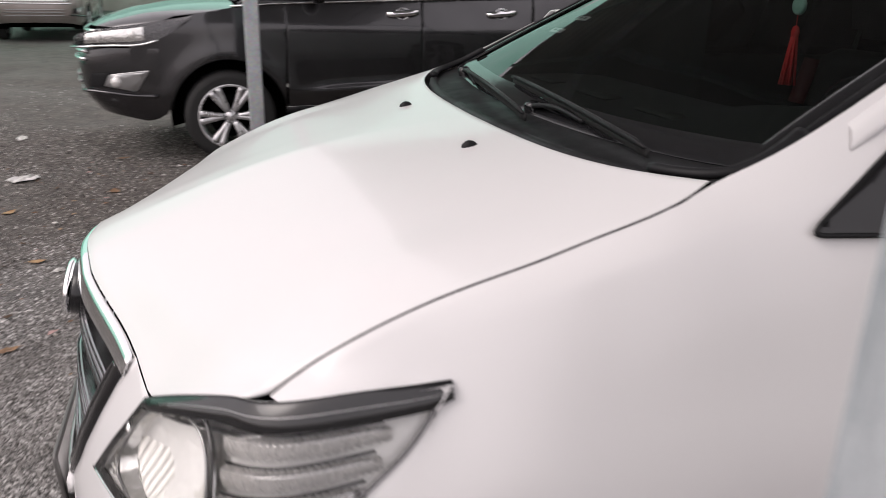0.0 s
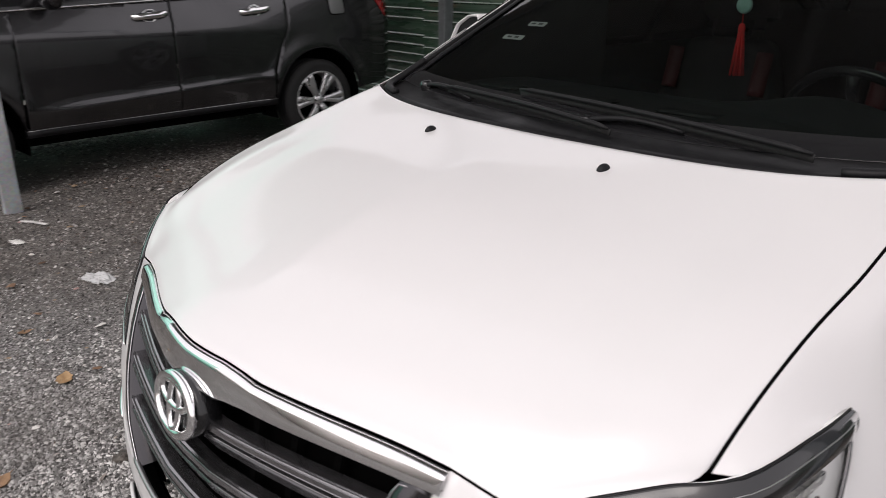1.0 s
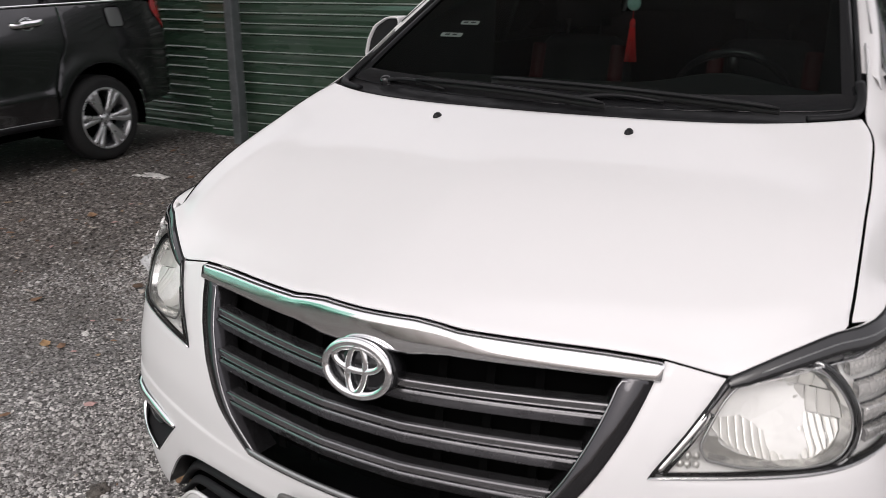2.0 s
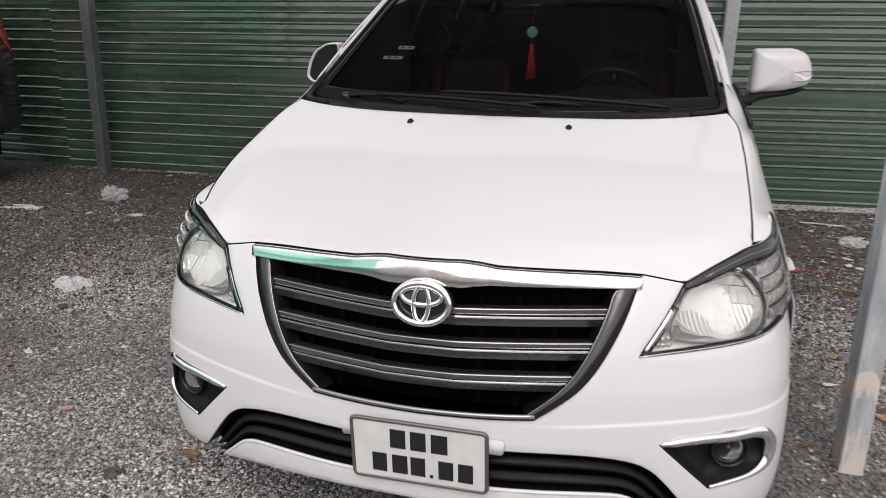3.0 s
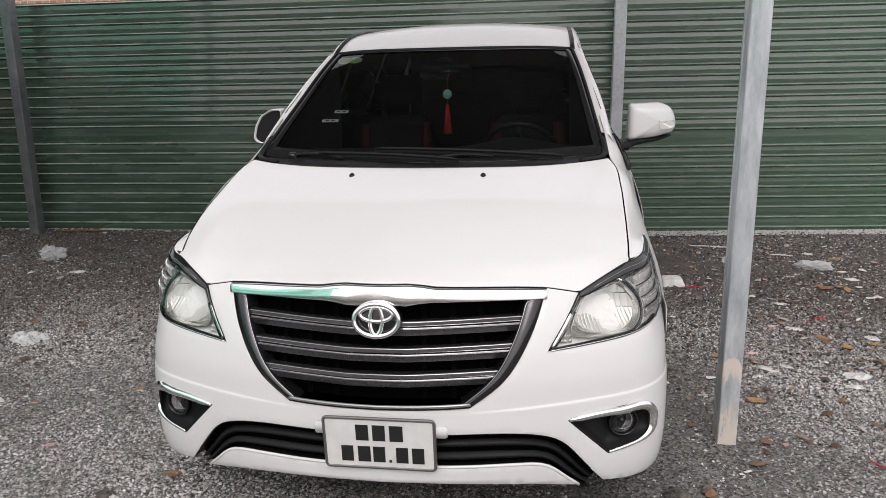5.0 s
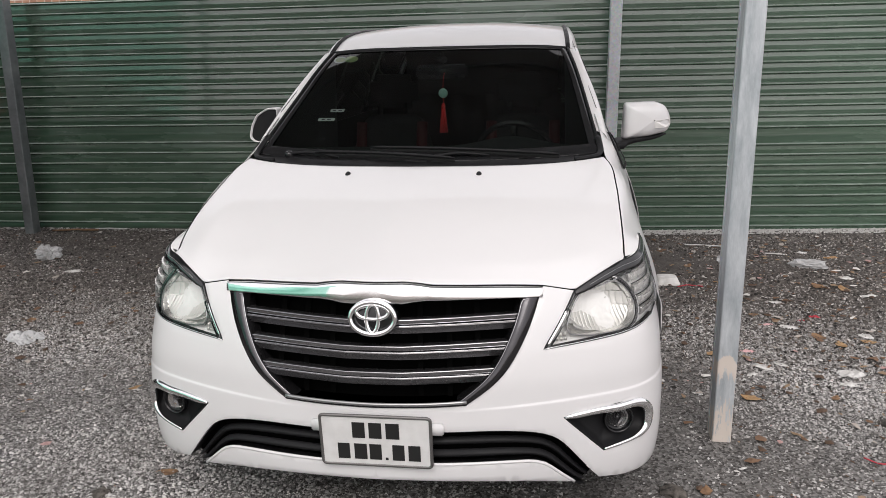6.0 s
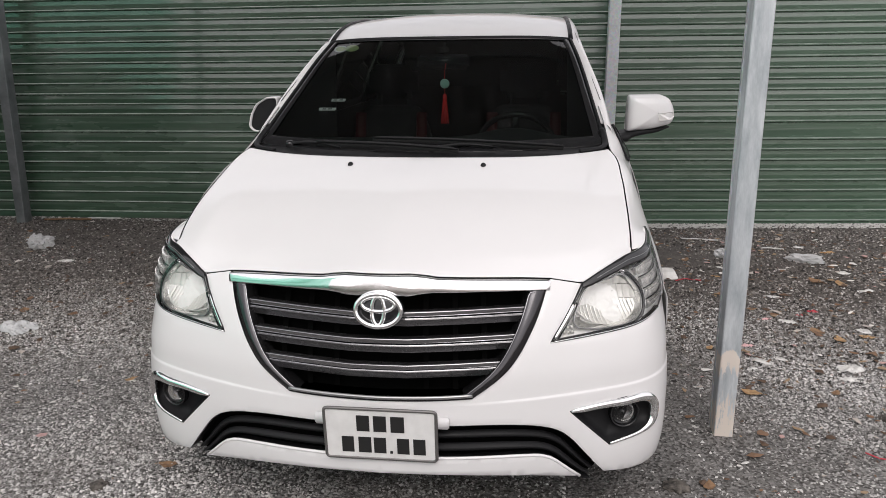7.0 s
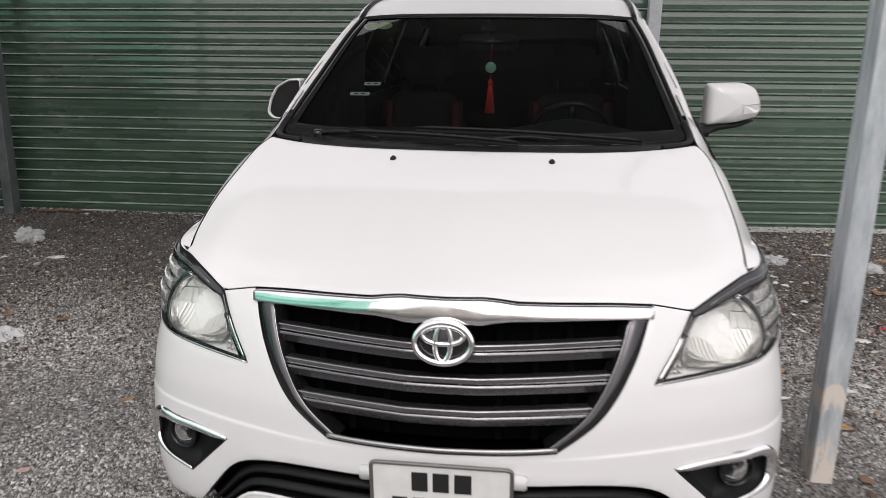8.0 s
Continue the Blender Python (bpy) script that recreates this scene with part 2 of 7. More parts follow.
either.operation = "MAXIMUM"
link(ground_mat, soil.outputs[0], either.inputs[0])
link(ground_mat, west.outputs[0], either.inputs[1])
bare = mix(ground_mat, k_big, (0.95,) * 3, (0.6,) * 3)
# less dirt eastwards: paler gravel, with the open sky's brightness put in
east = ground_mat.node_tree.nodes.new("ShaderNodeMapRange")
east.interpolation_type = "SMOOTHSTEP"
east.inputs["From Min"].default_value, east.inputs["From Max"].default_value = 1.1, 2.3
link(ground_mat, place.outputs[0], east.inputs["Value"])
open_gravel = mix(ground_mat, east.outputs[0], mix(ground_mat, k_big, (0.5,) * 3, (0.1,) * 3), (0.06,) * 3)
dust = mix(ground_mat, either.outputs[0], open_gravel, bare)
link(ground_mat, mix(ground_mat, dust, grit, dirt), bsdf(ground_mat).inputs["Base Color"])
n1 = bump(ground_mat, v2.outputs["Distance"], 0.5, 0.012)
bump(ground_mat, v.outputs["Distance"], 0.7, 0.008, n1)

stone_mat = mat("loose_stone", (0.2, 0.2, 0.2), 0.85)
geo = stone_mat.node_tree.nodes.new("ShaderNodeNewGeometry")
ramp = stone_mat.node_tree.nodes.new("ShaderNodeValToRGB")
link(stone_mat, geo.outputs["Random Per Island"], ramp.inputs[0])
r = ramp.color_ramp
r.elements[0].color, r.elements[1].color = (0.03, 0.029, 0.028, 1), (0.8, 0.784, 0.762, 1)
r.elements.new(0.4).color = (0.35, 0.34, 0.328, 1)
r.elements.new(0.86).color = (0.64, 0.625, 0.606, 1)
patch = noise_fac(stone_mat, 1.1, 6.0, 0.65, 0.36, 0.62)
link(stone_mat, mix(stone_mat, patch, mix(stone_mat, 0.7, ramp.outputs[0], (0.08, 0.071, 0.062)), ramp.outputs[0]), bsdf(stone_mat).inputs["Base Color"])
crumb_mat = mat("soil_crumbs", (0.1, 0.09, 0.08), 0.95)
geo = crumb_mat.node_tree.nodes.new("ShaderNodeNewGeometry")
ramp = crumb_mat.node_tree.nodes.new("ShaderNodeValToRGB")
link(crumb_mat, geo.outputs["Random Per Island"], ramp.inputs[0])
r = ramp.color_ramp
r.elements[0].color, r.elements[1].color = (0.012, 0.011, 0.010, 1), (0.5, 0.48, 0.455, 1)
r.elements.new(0.5).color = (0.105, 0.093, 0.083, 1)
r.elements.new(0.9).color = (0.27, 0.25, 0.232, 1)
link(crumb_mat, ramp.outputs[0], bsdf(crumb_mat).inputs["Base Color"])

earth = mat("dark_earth", (0.04, 0.034, 0.03), 0.95)
k = noise_fac(earth, 40.0, 5.0)
link(earth, mix(earth, k, (0.04, 0.035, 0.031), (0.13, 0.115, 0.1)), bsdf(earth).inputs["Base Color"])
bump(earth, k, 0.6, 0.01)

bits_mat = mat("litter_bits", (0.3, 0.25, 0.2), 0.85)
geo = bits_mat.node_tree.nodes.new("ShaderNodeNewGeometry")
ramp = bits_mat.node_tree.nodes.new("ShaderNodeValToRGB")
link(bits_mat, geo.outputs["Random Per Island"], ramp.inputs[0])
r = ramp.color_ramp
r.interpolation = "CONSTANT"
r.elements[0].color, r.elements[1].color = (0.09, 0.055, 0.035, 1), (0.62, 0.6, 0.57, 1)
r.elements[1].position = 0.86
for p, q in ((0.28, (0.17, 0.1, 0.06)), (0.5, (0.27, 0.19, 0.12)), (0.68, (0.4, 0.36, 0.32)), (0.8, (0.42, 0.27, 0.25))):
    r.elements.new(p).color = (*q, 1)
link(bits_mat, ramp.outputs[0], bsdf(bits_mat).inputs["Base Color"])

concrete = mat("concrete_crumbs", (0.5, 0.49, 0.47), 0.9)
bump(concrete, noise_fac(concrete, 40.0, 6.0), 0.6, 0.02)
paper_white = mat("paper_white", (0.7, 0.69, 0.67), 0.8)
link(paper_white, mix(paper_white, noise_fac(paper_white, 20.0), (0.42, 0.41, 0.39), (0.7, 0.69, 0.67)), bsdf(paper_white).inputs["Base Color"])
foam_white = mat("foam_white", (0.72, 0.71, 0.69), 0.6)
link(foam_white, mix(foam_white, noise_fac(foam_white, 14.0), (0.5, 0.485, 0.46), (0.76, 0.75, 0.73)), bsdf(foam_white).inputs["Base Color"])
bag_film = mat("bag_film", (0.78, 0.79, 0.79), 0.3)
bsdf(bag_film).inputs["Alpha"].default_value = 0.42
leaf_brown = mat("dry_leaf", (0.3, 0.17, 0.07), 0.75)
link(leaf_brown, mix(leaf_brown, noise_fac(leaf_brown, 40.0), (0.13, 0.07, 0.035), (0.27, 0.16, 0.085)), bsdf(leaf_brown).inputs["Base Color"])
leaf_yellow = mat("yellowed_leaf", (0.5, 0.36, 0.12), 0.7)
link(leaf_yellow, mix(leaf_yellow, noise_fac(leaf_yellow, 40.0), (0.25, 0.14, 0.06), (0.4, 0.26, 0.13)), bsdf(leaf_yellow).inputs["Base Color"])
scrap_red = mat("scrap_red", (0.45, 0.03, 0.05), 0.7)
scrap_pink = mat("scrap_pink", (0.62, 0.38, 0.38), 0.7)
# bright translucent turquoise for the unseen sheets that chrome and paint reflect
turquoise_sheet = mat("turquoise_sheet", (0.4, 0.72, 0.62), 0.4)
k = mix(turquoise_sheet, noise_fac(turquoise_sheet, 0.8), (0.43, 0.83, 0.69), (0.53, 0.9, 0.78))
link(turquoise_sheet, k, bsdf(turquoise_sheet).inputs["Base Color"])
glow_through = node(turquoise_sheet, "ShaderNodeBsdfTranslucent")
link(turquoise_sheet, k, glow_through.inputs["Color"])
both = node(turquoise_sheet, "ShaderNodeMixShader", Fac=0.78)
link(turquoise_sheet, bsdf(turquoise_sheet).outputs[0], both.inputs[1])
link(turquoise_sheet, glow_through.outputs[0], both.inputs[2])
link(turquoise_sheet, both.outputs[0], turquoise_sheet.node_tree.nodes["Material Output"].inputs["Surface"])
plaster = mat("pale_plaster", (0.62, 0.56, 0.52), 0.85)
link(plaster, mix(plaster, noise_fac(plaster, 1.2, 6.0), (0.54, 0.48, 0.44), (0.68, 0.62, 0.58)), bsdf(plaster).inputs["Base Color"])
brick_far = mat("far_brick", (0.3, 0.16, 0.1), 0.85)
v = node(brick_far, "ShaderNodeTexBrick", Scale=4.0)
v.inputs["Color1"].default_value, v.inputs["Color2"].default_value, v.inputs["Mortar"].default_value = (0.36, 0.19, 0.12, 1), (0.24, 0.12, 0.08, 1), (0.5, 0.45, 0.4, 1)
flat = node(brick_far, "ShaderNodeMapping", Rotation=(radians(90), 0.0, 0.0))
link(brick_far, coords(brick_far), flat.inputs["Vector"])
link(brick_far, flat.outputs[0], v.inputs["Vector"])
link(brick_far, v.outputs["Color"], bsdf(brick_far).inputs["Base Color"])
roof_sheet = mat("roof_sheet", (0.5, 0.51, 0.52), 0.5, metal=0.3)
link(roof_sheet, mix(roof_sheet, noise_fac(roof_sheet, 2.0), (0.44, 0.445, 0.45), (0.52, 0.525, 0.53)), bsdf(roof_sheet).inputs["Base Color"])
from mathutils import geometry



# ---- building tools ----
def add(name, verts, faces, material, parent=None, label="", smooth=True, thick=0.0, bevel=0.0):
    """Links one mesh object, under a thing or a part where a parent is given."""
    me = bpy.data.meshes.new(name)
    me.from_pydata([tuple(map(float, v)) for v in verts], [], [tuple(map(int, f)) for f in faces])
    me.materials.append(material)
    me.polygons.foreach_set("use_smooth", [smooth] * len(me.polygons))
    me.update()
    ob = new(name, me)
    if parent:
        ob.parent = parent
    if label:
        tagged(ob, label)
    if thick:
        s = ob.modifiers.new("thickness", "SOLIDIFY")
        s.thickness, s.offset = thick, -1
        if smooth:
            w = ob.modifiers.new("normals", "WEIGHTED_NORMAL")
            w.weight = 100
    if bevel:
        b = ob.modifiers.new("edge", "BEVEL")
        b.width, b.segments, b.limit_method = bevel, 2, "ANGLE"
    return ob


def part(name, bm, material, parent, label="", smooth=True, bevel=0.0):
    """Links a bmesh as one mesh object under a thing or a part."""
    me = bpy.data.meshes.new(name)
    bm.to_mesh(me)
    bm.free()
    me.materials.append(material)
    me.polygons.foreach_set("use_smooth", [smooth] * len(me.polygons))
    ob = new(name, me)
    if parent:
        ob.parent = parent
    if label:
        tagged(ob, label)
    if bevel:
        b = ob.modifiers.new("edge", "BEVEL")
        b.width, b.segments, b.limit_method = bevel, 2, "ANGLE"
    return ob


def thing(name, m, label, category, group=""):
    ob = new(name)
    ob.empty_display_size = 0.1
    ob.matrix_basis = m
    return tagged(ob, label, category, group)


def spl(points, n, smooth=True):
    """n points along a natural cubic spline through the points, even in chord length."""
    p = np.array(points, float)
    d = np.r_[0, np.cumsum(np.maximum(np.linalg.norm(np.diff(p, axis=0), axis=1), 1e-9))]
    q = np.linspace(0, d[-1], n)
    if not smooth or len(p) < 3:
        return np.stack([np.interp(q, d, c) for c in p.T], 1)
    return nat(d, p, q)


def nat(t, p, q):
    """Natural cubic spline through p at the knots t, at the places q."""
    t, p, q = np.asarray(t, float), np.asarray(p, float), np.asarray(q, float)
    flat = p.ndim == 1
    p = p[:, None] if flat else p
    n, h = len(t), np.diff(t)
    a, b = np.eye(n), np.zeros_like(p)
    for i in range(1, n - 1):
        a[i, i - 1 : i + 2] = h[i - 1], 2 * (h[i - 1] + h[i]), h[i]
        b[i] = 6 * ((p[i + 1] - p[i]) / h[i] - (p[i] - p[i - 1]) / h[i - 1])
    m = np.linalg.solve(a, b)
    k = np.clip(np.searchsorted(t, q) - 1, 0, n - 2)
    u, w, hh = (q - t[k])[:, None], (t[k + 1] - q)[:, None], h[k][:, None]
    out = m[k] * w**3 / (6 * hh) + m[k + 1] * u**3 / (6 * hh) + (p[k] / hh - m[k] * hh / 6) * w + (p[k + 1] / hh - m[k + 1] * hh / 6) * u
    return out[:, 0] if flat else out


def grid_faces(a, b, ring=False):
    out = []
    for i in range(a - 1):
        for j in range(b if ring else b - 1):
            k = (j + 1) % b
            out.append((i * b + j, i * b + k, (i + 1) * b + k, (i + 1) * b + j))
    return out


def outward(verts, faces, centre):
    """Turns all the faces so that on the whole they face away from the centre."""
    v = np.array(verts, float)
    total = 0.0
    for f in faces[:: max(1, len(faces) // 400)]:
        a, b, c = v[f[0]], v[f[1]], v[f[2]]
        total += np.dot(np.cross(b - a, c - a), (a + b + c) / 3 - centre)
    return faces if total > 0 else [tuple(reversed(f)) for f in faces]


def coons(c0, c1, d0, d1, flare=1.0):
    """A surface between four boundary curves: c0, c1 run along v, d0, d1 along u."""
    nv, nu = len(c0), len(d0)
    u, v = np.linspace(0, 1, nu)[None, :, None], np.linspace(0, 1, nv)[:, None, None]
    u2 = u**flare
    ruled = (1 - u2) * c0[:, None] + u2 * c1[:, None] + (1 - v) * d0[None] + v * d1[None]
    return ruled - ((1 - u2) * (1 - v) * d0[0] + u2 * (1 - v) * d0[-1] + (1 - u2) * v * d1[0] + u2 * v * d1[-1])


def sheet(name, p, material, parent, label="", thick=0.0, centre=(0, 2, 0.6), mirror=False):
    """A smooth sheet from a grid of points (rows, columns, 3); mirror adds its other half in x, joined on the middle line."""
    p = np.array(p, float)
    if mirror:
        q = p[:, 1:][:, ::-1] * (-1, 1, 1)
        p = np.concatenate([q, p], 1)
    a, b = p.shape[:2]
    v = p.reshape(-1, 3)
    return add(name, v, outward(v, grid_faces(a, b), np.array(centre, float)), material, parent, label, thick=thick)


def flip(p):
    return np.array(p, float) * (-1, 1, 1)


def sweep(name, path, profile, material, parent, label="", up=(0, 0, 1), closed=False, smooth=True, scale=None):
    """A closed profile (side, up) swept along a path."""
    path = np.array(path, float)
    n, k = len(path), len(profile)
    tang = np.roll(path, -1, 0) - np.roll(path, 1, 0) if closed else np.gradient(path, axis=0)
    verts = []
    for i in range(n):
        t = tang[i] / (np.linalg.norm(tang[i]) + 1e-12)
        s = np.cross(t, up)
        s /= np.linalg.norm(s) + 1e-12
        w = np.cross(s, t)
        f = 1.0 if scale is None else scale[i]
        verts += [path[i] + f * (a * s + b * w) for a, b in profile]
    faces = [(i * k + j, i * k + (j + 1) % k, ((i + 1) % n) * k + (j + 1) % k, ((i + 1) % n) * k + j) for i in range(n if closed else n - 1) for j in range(k)]
    if not closed:
        faces += [tuple(range(k))[::-1], tuple((n - 1) * k + j for j in range(k))]
    return add(name, verts, faces, material, parent, label, smooth)


def ring(r, n=10, rx=None):
    return [((rx or r) * math.cos(2 * math.pi * i / n), r * math.sin(2 * math.pi * i / n)) for i in range(n)]


def lathe(name, profile, material, parent, label="", n=32, m=None, scale=(1, 1)):
    """A profile of (radius, along) turned about the local y axis, then placed by m."""
    m = m or Matrix()
    verts = []
    for r, y in profile:
        for i in range(n):
            a = 2 * math.pi * i / n
            verts.append(m @ Vector((scale[0] * r * math.cos(a), y, scale[1] * r * math.sin(a))))
    return add(name, verts, grid_faces(len(profile), n, True), material, parent, label)


def block(name, size, at, material, parent, label="", bevel=0.004, turn=(0, 0, 0)):
    """A box with worn edges, its middle at the place given."""
    bm = bmesh.new()
    bmesh.ops.create_cube(bm, size=1.0, matrix=pose(*at, *turn) @ Matrix.Diagonal((*size, 1)))
    bmesh.ops.bevel(bm, geom=bm.edges[:], offset=min(bevel, min(size) * 0.4), segments=2, affect="EDGES")
    return part(name, bm, material, parent, label)


def rounded(outline, r, n=5):
    """A 2D outline with its corners rounded."""
    out, p = [], [np.array(q, float) for q in outline]
    for i, b in enumerate(p):
        a, c = p[i - 1], p[(i + 1) % len(p)]
        u, w = (a - b) / np.linalg.norm(a - b), (c - b) / np.linalg.norm(c - b)
        s, e = b + u * r, b + w * r
        for k in range(n + 1):
            t = k / n
            out.append((1 - t) ** 2 * s + 2 * t * (1 - t) * b + t * t * e)
    return np.array(out)


def inside(p, poly):
    """Which of the 2D points lie inside a polygon."""
    x, y = p[:, 0], p[:, 1]
    q = np.roll(poly, -1, 0)
    hit = np.zeros(len(p), bool)
    for (x0, y0), (x1, y1) in zip(poly, q):
        if y0 != y1:
            hit ^= ((y0 > y) != (y1 > y)) & (x < (x1 - x0) * (y - y0) / (y1 - y0) + x0)
    return hit


def fill(outer, holes, step, extra=()):
    """Triangles that fill a 2D outline, less its holes: points and faces."""
    pts, edges = [], []
    for loop in (outer, *holes):
        b = len(pts)
        pts += [Vector(map(float, q)) for q in loop]
        edges += [(b + i, b + (i + 1) % len(loop)) for i in range(len(loop))]
    lo, hi = np.min(outer, 0), np.max(outer, 0)
    gx, gz = np.meshgrid(np.arange(lo[0] + step / 2, hi[0], step), np.arange(lo[1] + step / 2, hi[1], step))
    gx = gx + (np.arange(len(gx)) % 2)[:, None] * step / 2
    inner = np.stack([gx.ravel(), gz.ravel()], 1)
    keep = inside(inner, np.array(outer, float))
    border = np.array([tuple(q) for q in pts])
    for h in holes:
        keep &= ~inside(inner, np.array(h, float))
    inner = inner[keep]
    inner = inner[[np.min(np.sum((border - q) ** 2, 1)) > (0.55 * step) ** 2 for q in inner]] if len(inner) else inner
    if len(extra):
        more = np.array(extra, float)
        more = more[inside(more, np.array(outer, float))]
        for h in holes:
            more = more[~inside(more, np.array(h, float))]
        more = more[[np.min(np.sum((border - q) ** 2, 1)) > (0.3 * step) ** 2 for q in more]]
        inner = inner[[np.min(np.sum((more - q) ** 2, 1)) > (0.5 * step) ** 2 for q in inner]]
        inner = np.concatenate([inner, more])
    pts += [Vector(map(float, q)) for q in inner]
    v, _, f, *_ = geometry.delaunay_2d_cdt(pts, edges, [], 0, 1e-7)
    v = np.array([tuple(q) for q in v])
    f = np.array([t for t in f if len(t) == 3])
    mid = v[f].mean(1)
    ok = inside(mid, np.array(outer, float))
    for h in holes:
        ok &= ~inside(mid, np.array(h, float))
    return v, f[ok]


# ---- the yard: ground, fence, posts, roof ----
def ground_height(x, y):
    return 0.010 * noise.noise(Vector((x * 0.9, y * 0.9, 0))) + 0.006 * noise.noise(Vector((x * 4, y * 4, 3)))


def build_ground():
    near_x, near_y = np.arange(-6.0, 4.01, 0.07), np.arange(-3.0, 5.01, 0.07)
    xs = np.r_[-600, -150, -60, -30, -18, -12, -8, near_x, 6, 9, 15, 30, 80, 600]
    ys = np.r_[-600, -150, -60, -30, -16, -9, -5, near_y, 7, 12, 30, 100, 600]
    verts = []
    for y in ys:
        for x in xs:
            edge = min(1.0, max(0.0, min(x + 7, 5 - x, y + 4, 6 - y)))
            verts.append((x, y, edge * ground_height(x, y) - 0.004))
    ob = add("ground", verts, grid_faces(len(ys), len(xs)), ground_mat)
    return tagged(ob, "dark crushed stone and dirt yard, trodden flat", "ground", kind="structure")


build_ground()


def fence_run(name, a, b, ribs, top, label, rib_light=fence_lit):
    """Ribbed sheet metal on its side: level ribs, each with an upper slope coloured pale as if lit over a plain lower
    one, and flat pans between them.
    """
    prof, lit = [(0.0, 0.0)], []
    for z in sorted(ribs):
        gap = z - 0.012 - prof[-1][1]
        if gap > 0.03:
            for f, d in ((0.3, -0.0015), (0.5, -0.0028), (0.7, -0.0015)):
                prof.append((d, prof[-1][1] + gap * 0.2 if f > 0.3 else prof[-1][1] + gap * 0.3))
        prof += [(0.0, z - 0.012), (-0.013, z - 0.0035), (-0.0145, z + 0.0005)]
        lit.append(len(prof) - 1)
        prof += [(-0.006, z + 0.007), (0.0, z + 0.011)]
    prof = [p for p in prof if p[1] < top - 0.004] + [(0.0, top)]
    n = max(2, int(abs(b[0] - a[0]) / 0.35))
    verts, rows = [], len(prof)
    for i in range(n + 1):
        t = i / n
        x, y = a[0] + (b[0] - a[0]) * t, a[1] + (b[1] - a[1]) * t
        wob = 0.006 * noise.noise(Vector((x * 0.8, 0, 1.7)))
        for d, z in prof:
            dent = 0.0028 * noise.noise(Vector((x * 1.3, z * 2.5, 4.1)))
            verts.append((x, y + d + wob + dent, z + 0.004 * noise.noise(Vector((x * 0.5, 5.0, z * 0.2)))))
    faces = [(i * rows + j, i * rows + j + 1, (i + 1) * rows + j + 1, (i + 1) * rows + j) for i in range(n) for j in range(rows - 1)]
    ob = add(name, verts, faces, fence_green, smooth=False, thick=0.0012)
    # upper slopes get the pale colour that stands for sky light on them
    ob.data.materials.append(rib_light)
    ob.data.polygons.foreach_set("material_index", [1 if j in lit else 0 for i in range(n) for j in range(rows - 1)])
    return tagged(ob, label, "fence", kind="structure")


# two sheets above one another: the upper one's ribs, then the lower one's
RIBS_BACK = [1.976 - 0.0873 * k for k in range(13)] + [0.778 - 0.0899 * k for k in range(9)]
RIBS_RIGHT = [1.962 - 0.0852 * k for k in range(14)] + [0.714 - 0.0849 * k for k in range(9)]
RIBS_LEFT = [z + 0.012 for z in RIBS_BACK]
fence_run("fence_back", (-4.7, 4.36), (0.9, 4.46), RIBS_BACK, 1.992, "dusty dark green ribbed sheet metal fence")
fence_run("fence_right", (0.85, 4.475), (11.0, 5.45), RIBS_RIGHT, 1.985, "dusty dark green ribbed sheet metal fence", fence_lit_dull)
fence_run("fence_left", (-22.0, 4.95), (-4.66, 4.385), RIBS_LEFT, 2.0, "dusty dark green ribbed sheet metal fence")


def box_post(foot, top, w, d, material, label, turn=0.0, rail=0.0):
    """A square steel tube with rounded corners, open at the top, on a welded foot plate under the gravel."""
    x, y = foot
    ob = thing("steel_post", pose(x, y, 0, 0, 0, turn), label, "post", "shed posts")
    o = rounded([(-w / 2, -d / 2), (w / 2, -d / 2), (w / 2, d / 2), (-w / 2, d / 2)], 0.008, 3)
    rows = np.r_[np.linspace(-0.06, 0.5, 8), np.linspace(0.7, top, 10)]
    verts = [(p[0] + rail * z, p[1], z) for z in rows for p in o]
    add("tube", verts, grid_faces(len(rows), len(o), True), material, ob, smooth=False, thick=0.0025)
    block("foot_plate", (w + 0.05, d + 0.05, 0.008), (0, 0, -0.035), zinc, ob)
    # weld bead up the seam of the folded profile
    sweep("seam", [(-w / 2 - 0.0005 + rail * z, d * 0.18, z) for z in rows], ring(0.0028, 6), zinc, ob, up=(0, 1, 0))
    return ob


box_post((1.161, 0.889), 3.1, 0.072, 0.112, zinc_flaked, "galvanised steel post with beige paint flaking at its foot", rail=0.008)
box_post((-4.10, 0.59), 3.1, 0.072, 0.1, zinc, "dull galvanised steel post beside the grey car")
box_post((-4.19, 4.17), 3.1, 0.085, 0.1, zinc_dark, "galvanised steel post standing against the green fence", rail=0.02)
box_post((0.905, 4.30), 3.1, 0.09, 0.1, zinc, "galvanised steel post against the fence behind the white car", rail=0.012)


